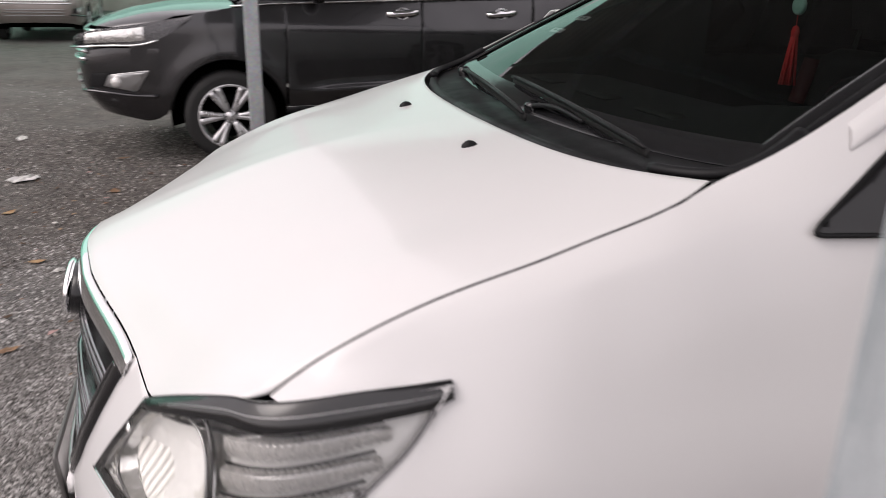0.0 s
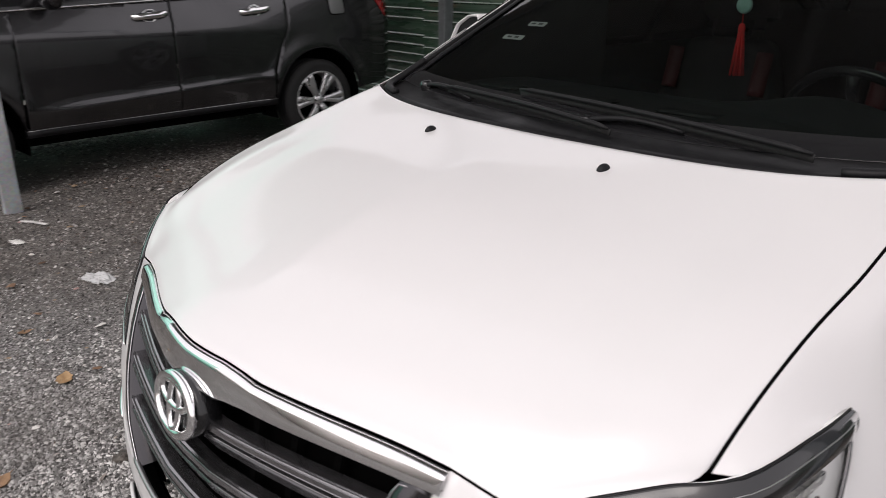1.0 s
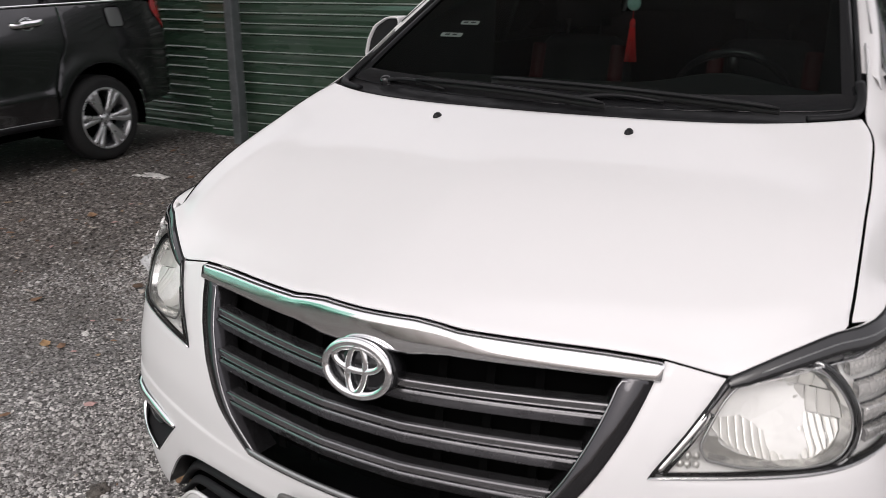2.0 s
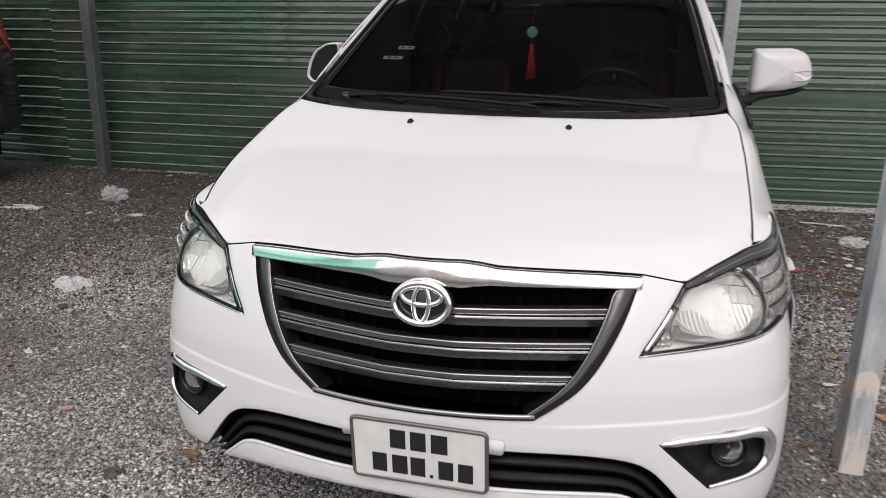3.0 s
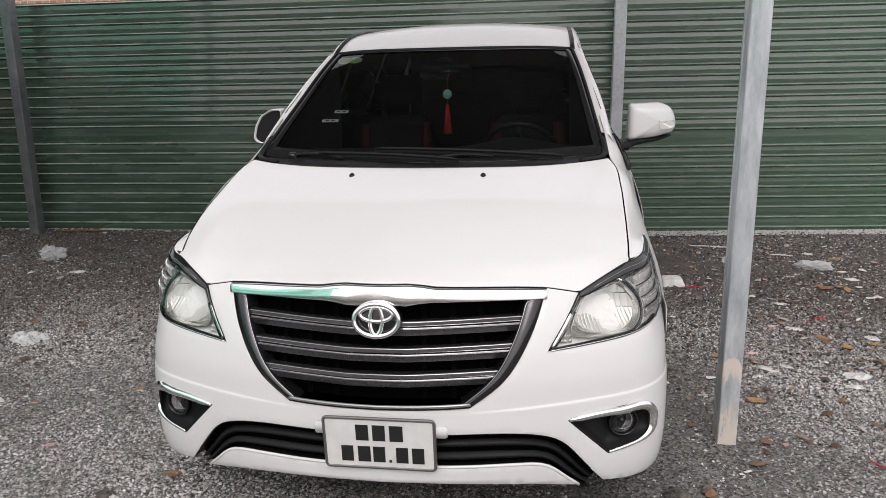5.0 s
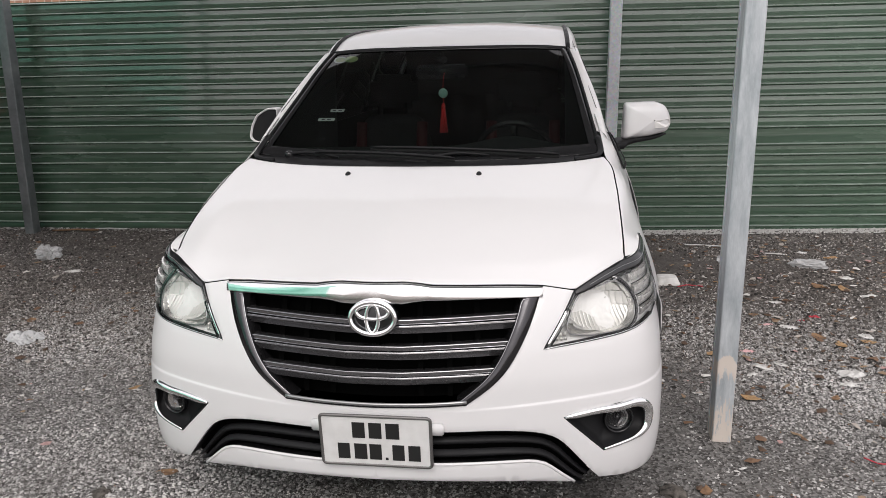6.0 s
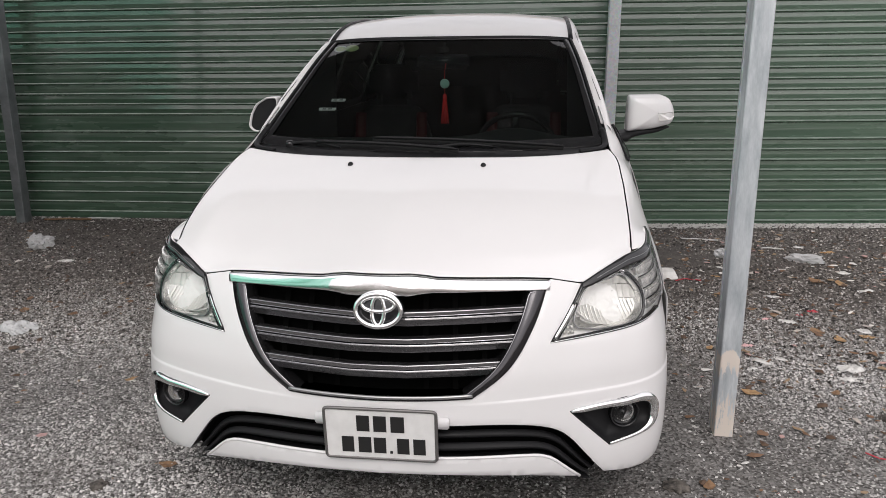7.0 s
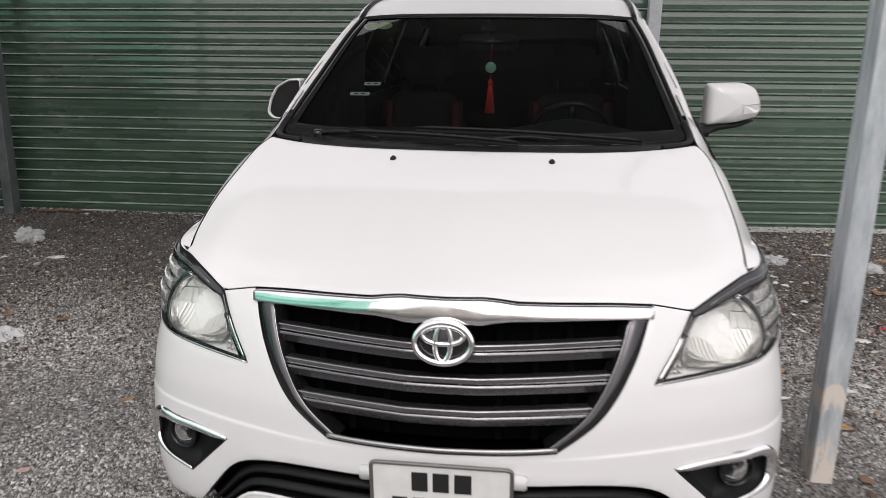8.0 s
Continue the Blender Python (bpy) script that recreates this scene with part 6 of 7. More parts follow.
for k in range(14):
    a = 2 * math.pi * k / 14
    r = 0.004 + 0.006 * (k % 2)
    sweep("tassel_thread", [(cx + 0.5 * r * math.cos(a), cy + 0.5 * r * math.sin(a), 1.235), (cx + r * math.cos(a), cy + r * math.sin(a), 1.19), (cx + 1.8 * r * math.cos(a), cy + 1.8 * r * math.sin(a), 1.115)], ring(0.0035, 5), tassel_red, charm, up=(1, 0, 0))


# stickers on the inside of the glass
def sticker(name, u, v, w, h, material, label, round_one=False, turn=0.0):
    c = screen_at(abs(u), v) * (1 if u > 0 else -1, 1, 1) + (0, 0.003, -0.005)
    slope = math.atan2(1.506 - 1.068, 0.80)
    mm = pose(*c, 0, 0, 0) @ Matrix.Rotation(-(math.pi / 2 - slope), 4, "X") @ pose(0, 0, 0, 0, turn, 0)
    o = [(w / 2 * math.cos(a), h / 2 * math.sin(a)) for a in np.linspace(0, 2 * math.pi, 25)[:-1]] if round_one else rounded([(-w / 2, -h / 2), (w / 2, -h / 2), (w / 2, h / 2), (-w / 2, h / 2)], 0.004, 3)
    n = len(o)
    verts = [mm @ Vector((a, y, b)) for y in (-0.0006, 0.0006) for a, b in o]
    faces = [tuple(range(n)), tuple(reversed(range(n, 2 * n)))] + [(k, n + k, n + (k + 1) % n, (k + 1) % n) for k in range(n)]
    return add(name, verts, faces, material, screen, label, smooth=False), mm


for u, v, w, h in ((-0.655, 0.405, 0.062, 0.021), (-0.70, 0.325, 0.074, 0.021)):
    st, mm = sticker("toll_sticker", u, v, w, h, sticker_white, "small white sticker")
    for k in (-0.014, 0.012):
        verts = [mm @ Vector((k + a, -0.0012, b)) for a, b in ((-0.008, -0.004), (0.008, -0.004), (0.008, 0.004), (-0.008, 0.004))]
        add("sticker_bar", verts, [(0, 1, 2, 3)], bar_black, st, "plain dark bar", smooth=False)
for u, w, m_ in ((-0.89, 0.066, sticker_white), (-0.79, 0.066, sticker_green)):
    st, mm = sticker("inspection_sticker", u, 0.925, w, 0.062, m_, "faded round inspection sticker", True)
    st2, mm = sticker("sticker_middle", u, 0.925, w * 0.72, 0.043, sticker_green, "green middle of the sticker", True)
    st2.matrix_basis = Matrix.Translation((0, -0.0008, 0.0012))


# ---- the grey car; x across, y from its nose backwards ----
grey_car = thing("grey_car", pose(-5.30, -0.585, 0, 0, 0, 3.6), "dark grey people carrier with alloy wheels and chrome handles", "car")
G_F, G_R = 0.95, 3.70


def stretch(y):
    """Draws the nose out forwards."""
    y = np.asarray(y, float)
    return y - 0.11 * (1 - ease(y / 0.6))


def grey_x(y, z):
    """Half the width of the grey car at a place on its flank."""
    y, z = np.asarray(y, float), np.asarray(z, float)
    plan = np.interp(y, stretch((-0.02, 0.02, 0.08, 0.18, 0.32, 0.5, 0.8, 3.9, 4.3, 4.5, 4.62, 4.68)), (0.52, 0.62, 0.70, 0.77, 0.83, 0.87, 0.905, 0.905, 0.875, 0.82, 0.72, 0.62))
    q = z + 0.03 * np.clip((y - 2.0) / 1.3, -0.6, 1.0)
    fall = np.interp(q, (0.2, 0.3, 0.39, 0.5, 0.6, 0.8, 0.88, 0.95, 0.985, 1.03, 1.10, 1.17, 1.25), (0.085, 0.052, 0.03, 0.014, 0.012, 0.008, 0.0075, 0.009, 0.0125, 0.0225, 0.0395, 0.058, 0.083))
    crease = np.interp(y, (1.4, 3.3), (0.515, 0.595))
    up = z - crease
    ledge = np.where(up < 0, np.exp(-((up / 0.09) ** 2)), np.exp(-up / 0.022))
    fall = fall - 0.017 * ledge * ease((y - 1.40) / 0.35) * ease((3.42 - y) / 0.25)
    swell = 0.0
    for c in (G_F, G_R):
        d = np.sqrt((y - c) ** 2 + (z - 0.34) ** 2)
        swell = swell + (0.016 if c == G_F else 0.028) * np.exp(-(((d - 0.45) / 0.085) ** 2))
    return plan - fall + swell


def grey_panel(name, outline, label, step=0.03, out=0.0, material=None, parent=None, sides=(1, -1), holes=()):
    v, f = fill(np.array(outline, float), [np.array(h, float) for h in holes], step)
    got = []
    for side in sides:
        p = np.stack([side * (grey_x(v[:, 0], v[:, 1]) + out), v[:, 0], v[:, 1]], 1)
        faces = [tuple(t) for t in f]
        a, b, c = p[f[0]]
        good = np.cross(b - a, c - a)[0] * side > 0
        faces = faces if good else [t[::-1] for t in faces]
        got.append(add(name, p, faces, material or grey_paint, parent or grey_car, label, thick=0.004))
    return got


def dense(points, step=0.04):
    p = np.array(points, float)
    out = []
    for a, b in zip(p, np.roll(p, -1, 0)):
        n = max(1, int(np.linalg.norm(b - a) / step))
        out += [a + (b - a) * i / n for i in range(n)]
    return np.array(out)


def arch(c, r=0.425, up=0.34, a0=12, a1=168, n=22):
    return [(c + r * math.cos(a), up + r * math.sin(a)) for a in np.linspace(radians(a1), radians(a0), n)]


def belt(y):
    return float(np.interp(y, (0.9, 1.3, 2.4, 3.3, 4.6), (1.12, 1.15, 1.185, 1.205, 1.23)))


fw = [(0.72, 1.075), (0.50, 0.965), (0.28, 0.86), (0.28, 0.42), (0.49, 0.36)] + arch(G_F) + [(1.36, 0.36), (1.375, 0.6), (1.40, 1.155), (1.0, 1.125)]
grey_panel("front_wing", dense(fw), "dark grey front wing")
for name, a, b in (("front_door", 1.39, 2.455), ("rear_door", 2.463, 3.30)):
    o = [(a, 0.385), (b if name == "front_door" else 3.20, 0.385)]
    if name == "rear_door":
        o += [(3.25, 0.42), (3.262, 0.62), (3.34, 0.80), (3.42, 0.95), (3.44, belt(3.4))]
    else:
        o += [(b, belt(b))]
    o += [(a, belt(a))]
    for side, d in zip((1, -1), grey_panel(name, dense(o, 0.02), "dark grey %s" % name.replace("_", " "), 0.018)):
        y = b - 0.14
        h = new("door_handle")
        h.parent = grey_car
        x = float(grey_x(y, 1.085))
        sweep("handle_bar", spl(np.array([(x - 0.01, y - 0.14, 1.078), (x + 0.022, y - 0.11, 1.083), (x + 0.034, y, 1.090), (x + 0.028, y + 0.09, 1.098), (x - 0.01, y + 0.12, 1.10)]) * (side, 1, 1), 14), ring(0.024, 8, 0.015), chrome, h, "chrome door handle")
        bowl = [[(side * (x - 0.004 * k), y - 0.015 + f * 0.062 * math.cos(t), 1.088 + f * 0.046 * math.sin(t)) for t in np.linspace(0, 2 * math.pi, 21)] for k, f in ((-2.2, 1.0), (-2.6, 0.92), (-0.8, 0.7), (0.0, 0.3), (0.0, 0.02))]
        sheet("handle_bowl", np.array(bowl), chrome, h, "bright hollow behind the handle", centre=(0, y, 1.08))
rw = [(3.268, 0.385)] + arch(G_R, 0.43, 0.35) + [(4.12, 0.40), (4.42, 0.42), (4.55, 0.46), (4.64, 0.62), (4.66, 0.9), (4.60, 1.20), (4.2, 1.225), (3.45, 1.205), (3.43, 0.95), (3.35, 0.80), (3.28, 0.62)]
flap = rounded([(3.86, 1.03), (4.02, 1.03), (4.02, 1.18), (3.86, 1.18)], 0.035, 5)
rear = grey_panel("rear_wing", dense(rw), "dark grey rear wing")
for side, w in zip((1, -1), rear):
    if side > 0:
        g = grey_panel("fuel_flap", flap, "lighter sticker on the fuel flap", 0.05, 0.006, satin, w, (1,))[0]
        path = [(float(grey_x(y, z)) + 0.007, y, z) for y, z in flap]
        sweep("flap_gap", path, ring(0.004, 5), void_black, w, "dark gap round the fuel flap", up=(1, 0, 0), closed=True)
    o = rounded([(4.40, 1.14), (4.52, 0.98), (4.645, 0.98), (4.60, 1.30), (4.44, 1.34)], 0.03, 3)
    grey_panel("tail_lamp", o, "red tail lamp", 0.06, 0.008, red_lamp, w, (side,))
# sills with a bright strip, seams, crease
for side in (1, -1):
    ys = np.linspace(1.37, 3.27, 20)
    s = np.stack([side * (grey_x(ys, 0.35) - 0.004), ys, np.full(20, 0.378)], 1)
    sweep("sill", s, [(-0.03, -0.03), (0.02, -0.025), (0.022, 0.02), (-0.03, 0.03)], black_plastic, grey_car, "black sill under the doors")
    st = np.stack([side * (grey_x(ys, 0.37) + 0.008), ys, np.full(20, 0.398)], 1)
    sweep("sill_strip", st, ring(0.004, 6), satin, grey_car, "thin bright strip on the sill")
    for y0, pts in ((1.385, [(1.383, 0.385), (1.385, 0.6), (1.395, 1.15)]), (2.459, [(2.459, 0.385), (2.459, 0.6), (2.459, 0.9), (2.459, 1.18)]), (3.28, [(3.26, 0.42), (3.272, 0.62), (3.345, 0.80), (3.425, 0.95), (3.44, 1.2)])):
        q = spl(pts, 40)
        sweep("door_gap", np.stack([side * (grey_x(q[:, 0], q[:, 1]) + 0.0005), q[:, 0], q[:, 1]], 1), ring(0.002, 6), void_black, grey_car, "dark seam beside the door", up=(1, 0, 0))
    q = np.linspace(1.0, 4.5, 40)
    bl = np.array([belt(y) for y in q])
    sweep("belt_strip", np.stack([side * (grey_x(q, bl) + 0.004), q, bl + 0.006], 1), ring(0.009, 6), chrome, grey_car, "chrome strip under the side windows")
    # side glass and roof side
    n = 40
    q = np.linspace(1.05, 4.5, n)
    bl = np.array([belt(y) for y in q])
    zt = np.interp(q, (1.05, 1.6, 2.1, 3.0, 4.2, 4.5), (1.16, 1.50, 1.68, 1.72, 1.66, 1.55))
    low = np.stack([grey_x(q, bl) - 0.012, q, bl], 1)
    top = np.stack([grey_x(q, bl) - 0.02 - (zt - bl) * 0.36, q, zt], 1)
    p = np.array([low * (1 - t) + top * t + (0.015 * math.sin(math.pi * t), 0, 0) for t in np.linspace(0, 1, 8)])
    sheet("side_window", p if side > 0 else flip(p), gloss_black, grey_car, "dark tinted side windows", thick=0.004, centre=(0, 2.5, 0.8))
    for y in (2.46, 3.36):
        z1 = float(np.interp(y, q, zt))
        pil = np.array([(float(grey_x(y, belt(y))) - 0.004, y, belt(y)), (float(np.interp(y, q, top[:, 0])) + 0.012, y, z1)]) * (side, 1, 1)
        sweep("door_pillar", pil, [(-0.035, -0.006), (0.035, -0.006), (0.035, 0.006), (-0.035, 0.006)], gloss_black, grey_car, "black pillar", up=(1, 0, 0.3))
    rows = np.array([top, top + (-0.04, 0, 0.03), top * (0.8, 1, 1) + (0, 0, 0.055), top * (0.4, 1, 1) + (0, 0, 0.075), top * (0.0, 1, 1) + (0, 0, 0.08)])[:, 12:]
    sheet("roof_half", rows if side > 0 else flip(rows), grey_paint, grey_car, "dark grey roof", thick=0.004, centre=(0, 2.5, 0.8))
    # wheel house
    for c in (G_F, G_R):
        o = np.array(arch(c, 0.428, 0.345, -15, 195, 24))
        rows = [[(side * x, c + (y - c) * f, 0.345 + (z - 0.345) * f) for y, z in o] for x, f in ((0.87, 1), (0.62, 1), (0.6, 0.98), (0.6, 0.02))]
        sheet("wheel_house", rows, void_black, grey_car, "dark wheel house", thick=0.004, centre=(0, c, 0.4))
        o2 = np.array(arch(c, 0.426, 0.34 if c == G_F else 0.35, 8, 172, 24))
        sweep("arch_lip", np.stack([side * (grey_x(o2[:, 0], o2[:, 1]) - 0.002), o2[:, 0], o2[:, 1]], 1), ring(0.006, 6), black_plastic, grey_car, "dark edge of the wheel arch", up=(1, 0, 0))

# nose: bumper, bonnet, lamps, grille
def grey_nose(z, n=29):
    """The plan of the nose at a height, from side to side."""
    back = np.interp(z, (0.24, 0.36, 0.5, 0.7, 0.86, 0.98, 1.06), (0.10, 0.03, 0.0, 0.0, 0.03, 0.10, 0.22))
    ys = np.array([0.0, 0.004, 0.02, 0.05, 0.10, 0.19, 0.32, 0.485])
    xs = np.array([0.0, 0.28, 0.50, 0.62, 0.70, 0.765, 0.815, 0.865])
    c = spl(np.stack([xs, ys], 1), 26)
    c[:, 1] = c[:, 1] + back * (1 - ease((c[:, 1] - 0.05) / 0.5))
    c[:, 1] = stretch(c[:, 1])
    c[:, 0] -= np.interp(z, (0.24, 0.36, 0.7, 0.86, 1.06), (0.05, 0.012, 0.0, 0.0, 0.02))
    foot = np.interp(c[:, 1], (-0.1, 0.36, 0.43, 0.5), (0.40, 0.31, 0.325, 0.37))
    return np.stack([c[:, 0], c[:, 1], np.where(z < 0.84, foot + (z - 0.245) * (0.84 - foot) / 0.595, z)], 1)


zs = (0.245, 0.27, 0.30, 0.36, 0.42, 0.5, 0.58, 0.66, 0.72, 0.78, 0.84)
sheet("front_bumper", np.array([grey_nose(z) for z in zs]), grey_paint, grey_car, "dark grey front bumper", thick=0.004, mirror=True, centre=(0, 1.5, 0.5))
top = grey_nose(0.99)
rows = [grey_nose(0.985), grey_nose(1.02)]
for t in (0.2, 0.5, 0.8, 1.0):
    a = grey_nose(1.05)
    b = np.stack([np.linspace(0, 0.80, 26), np.full(26, 1.02) + 0.06 * np.linspace(0, 1, 26) ** 2, 1.17 - 0.05 * np.linspace(0, 1, 26) ** 2], 1)
    rows.append(a * (1 - t) + b * t + np.stack([np.zeros(26), np.zeros(26), 0.035 * math.sin(math.pi * t) * (1 - np.linspace(0, 1, 26) ** 2)], 1))
sheet("bonnet", rows, grey_paint, grey_car, "dark grey bonnet", thick=0.004, mirror=True, centre=(0, 1.5, 0.5))
b = block("windscreen", (1.3, 0.02, 0.85), (0, 1.40, 1.40), gloss_black, grey_car, "dark windscreen", 0.008, (-56, 0, 0))
sheet("grille_back", np.array([grey_nose(z)[:12] + (0, 0.004, 0) for z in (0.68, 0.76, 0.86, 0.985)]), void_black, grey_car, "dark grille", mirror=True, centre=(0, 1.5, 0.5))
for z in (0.73, 0.80, 0.875, 0.95):
    p = grey_nose(z)[:16] + (0, -0.012, 0)
    sweep("grille_bar", np.concatenate([flip(p)[::-1], p[1:]]), [(-0.012, -0.014), (0.010, -0.012), (0.012, 0.01), (-0.012, 0.014)], chrome, grey_car, "chrome grille bar")
for z in (0.42, 0.5, 0.57):
    p = grey_nose(z)[:13] + (0, -0.006, 0)
    sweep("lower_bar", np.concatenate([flip(p)[::-1], p[1:]]), ring(0.010, 8), satin, grey_car, "bright bar of the lower grille")
for side in (1, -1):
    # lamps: y, height of the lower and of the upper edge
    ly = [(-0.11, 0.842), (-0.02, 0.85), (0.15, 0.862), (0.40, 0.878), (0.58, 0.955), (0.72, 1.052)]
    hy = [(-0.07, 0.93), (0.01, 0.952), (0.16, 0.98), (0.40, 1.015), (0.58, 1.045), (0.73, 1.068)]
    lo, hi = spl(ly, 20), spl(hy, 20)
    lo = np.stack([grey_x(lo[:, 0], lo[:, 1]) + 0.010, lo[:, 0], lo[:, 1]], 1)
    hi = np.stack([grey_x(hi[:, 0], hi[:, 1]) + 0.002, hi[:, 0], hi[:, 1]], 1)
    lamp = new("headlamp")
    lamp.parent = grey_car
    p = np.array([lo * (1 - t) + hi * t + np.array((0.012, -0.012, 0)) * math.sin(math.pi * t) for t in np.linspace(0, 1, 7)])
    sheet("lamp_cover", p * (side, 1, 1), lamp_glass, lamp, "clear lamp cover", centre=(0, 1.5, 0.6))
    sheet("lamp_housing", (p - np.array((0.012, -0.006, 0)) * np.sin(np.linspace(0, math.pi, 7))[:, None, None]) * (side, 1, 1), gunmetal, lamp, "dark lamp inside", centre=(0, 1.5, 0.6))
    q = p[1:6, 2:12] + (0.001, 0, 0)
    sheet("lamp_reflector", q * (side, 1, 1), reflector, lamp, "bright reflector", thick=0.002, centre=(0, 1.5, 0.6))
    for i in (4, 9):
        c = (lo[i] + hi[i]) / 2 + (0.004, 0, 0)
        lathe("lamp_lens", [(0.0, -0.02), (0.022, -0.015), (0.032, 0.0), (0.036, 0.03)], clear_lamp, lamp, "round lamp", 20, pose(side * c[0], c[1], c[2], 0, 0, side * 60))
    sweep("lamp_strip", (lo[:14] + (0.008, -0.004, -0.004)) * (side, 1, 1), ring(0.009, 6), chrome, lamp, "chrome strip under the lamp")
    fog = new("fog_lamp")
    fog.parent = grey_car
    o = rounded([(0.07, 0.575), (0.30, 0.533), (0.405, 0.69), (0.12, 0.655)], 0.02, 4)
    grey_panel("fog_bezel", o, "bright fog lamp surround", 0.03, 0.016, satin, fog, (side,))
    fc = o.mean(0)
    grey_panel("fog_recess", fc + (o - fc) * 0.80, "pale hollow of the fog lamp", 0.03, 0.021, satin, fog, (side,))
    wedge = rounded([(-0.02, 0.56), (0.075, 0.565), (0.125, 0.665), (0.0, 0.66)], 0.015, 4)
    grey_panel("fog_inlet", wedge, "black opening beside the fog lamp", 0.03, 0.018, black_plastic, fog, (side,))
    ledge = spl([(-0.06, 0.535), (0.10, 0.525), (0.28, 0.505), (0.44, 0.50)], 16)
    sweep("bumper_ledge", np.stack([side * (grey_x(ledge[:, 0], ledge[:, 1]) + 0.006), ledge[:, 0], ledge[:, 1]], 1), ring(0.014, 8, 0.022), grey_paint, fog, "raised ledge under the fog lamp", up=(0, 0, 1))
    cy = 0.16
    lathe("fog_lens", [(0.0, -0.022), (0.03, -0.016), (0.042, 0.0), (0.042, 0.03)], clear_lamp, fog, "round fog lamp", 20, pose(side * (float(grey_x(cy, 0.6)) + 0.016), cy, 0.602, 0, 0, side * 55))
    for y in (G_F, G_R):
        wheel(grey_car, (side * 0.795, y, 0.338), side, 6, 0.338, 0.243, alloy, 1.15)
    # tyre-side mud flap and mirror
    mir = new("door_mirror")
    mir.parent = grey_car
    bm = bmesh.new()
    bmesh.ops.create_icosphere(bm, subdivisions=3, radius=1.0, matrix=pose(side * 1.0, 1.62, 1.24) @ Matrix.Diagonal((0.12, 0.07, 0.085, 1)))
    part("mirror_shell", bm, grey_paint, mir, "dark grey mirror shell")
    sweep("mirror_arm", np.array([(0.86, 1.62, 1.19), (0.95, 1.62, 1.21)]) * (side, 1, 1), ring(0.02, 8), black_plastic, mir)
rows = []
for z in (0.42, 0.6, 0.9, 1.2, 1.5, 1.66):
    w = np.interp(z, (0.42, 0.9, 1.2, 1.66), (0.66, 0.66, 0.63, 0.50))
    yy = np.interp(z, (0.42, 0.9, 1.2, 1.66), (4.62, 4.70, 4.68, 4.5))
    rows.append(spl([(-w, yy - 0.03, z), (-w * 0.5, yy + 0.02, z), (0, yy + 0.03, z), (w * 0.5, yy + 0.02, z), (w, yy - 0.03, z)], 20))
sheet("tailgate", rows, grey_paint, grey_car, "dark grey tailgate", thick=0.004, centre=(0, 2.5, 0.8))
block("underbody", (1.4, 3.6, 0.08), (0, 2.4, 0.30), void_black, grey_car, "dark underside", 0.02)

# a far parked car across the yard
far = copy_thing(grey_car, pose(-16.2, -3.1, 0, 0, 0, 92))
far.name = "far_car"
for piece in far.children:
    for slot in piece.material_slots:
        if slot.material == grey_paint:
            slot.link = "OBJECT"
            slot.material = taupe_paint
tagged(far, "taupe people carrier parked far across the yard", "car")


# ---- litter on the ground ----
rng = np.random.default_rng(11)


def lie(x, y):
    return ground_height(x, y) - 0.004


def crumple(name, x, y, w, d, h, turn, material, label, category, seed, cells=12, group="", ragged=0.24):
    """A creased sheet that lies on the ground, with an uneven edge."""
    ob = thing(name, pose(x, y, lie(x, y) + 0.002, 0, 0, turn), label, category, group)
    verts = []
    for j in range(cells + 1):
        for i in range(cells + 1):
            u, v = i / cells - 0.5, j / cells - 0.5
            r = 1 + ragged * (noise.noise(Vector((math.cos(math.atan2(v, u)) * 1.6, math.sin(math.atan2(v, u)) * 1.6, seed * 7.3))) + 0.8 * noise.noise(Vector((math.cos(math.atan2(v, u)) * 5, math.sin(math.atan2(v, u)) * 5, seed * 3.3))))
            k = Vector((u * 4, v * 4, seed * 3.1))
            z = h * (0.45 + 0.8 * noise.noise(k) + 0.6 * noise.noise(k * 2.7)) * (1 - 0.6 * max(abs(u), abs(v)) * 2)
            squeeze = 1 - 0.35 * (abs(u * 2) ** 4 * abs(v * 2) ** 4)
            verts.append((u * w * r * squeeze, v * d * r * squeeze, max(0.001, z)))
    add(name + "_sheet", verts, grid_faces(cells + 1, cells + 1), material, ob, smooth=False, thick=0.0008)
    return ob


def bag(x, y, w, d, h, turn, label, seed):
    """A crumpled film bag: a lump with sharp creases and a flat foot."""
    ob = thing("plastic_bag", pose(x, y, lie(x, y), 0, 0, turn), label, "bag")
    bm = bmesh.new()
    bmesh.ops.create_icosphere(bm, subdivisions=4, radius=1.0)
    for v in bm.verts:
        k = v.co * 1.7 + Vector((seed * 3.1, 0, seed))
        fold = 1 - abs(noise.noise(k * 1.6)) * 1.5
        r = 0.55 + 0.3 * fold + 0.35 * noise.noise(k) + 0.16 * (1 - 2 * abs(noise.noise(k * 3.4)))
        v.co = Vector((v.co.x * r * w / 2, v.co.y * r * d / 2, max(-0.002, (v.co.z * r + 0.35) * h * 0.7)))
    part("bag_film", bm, bag_film, ob, smooth=False)
    return ob


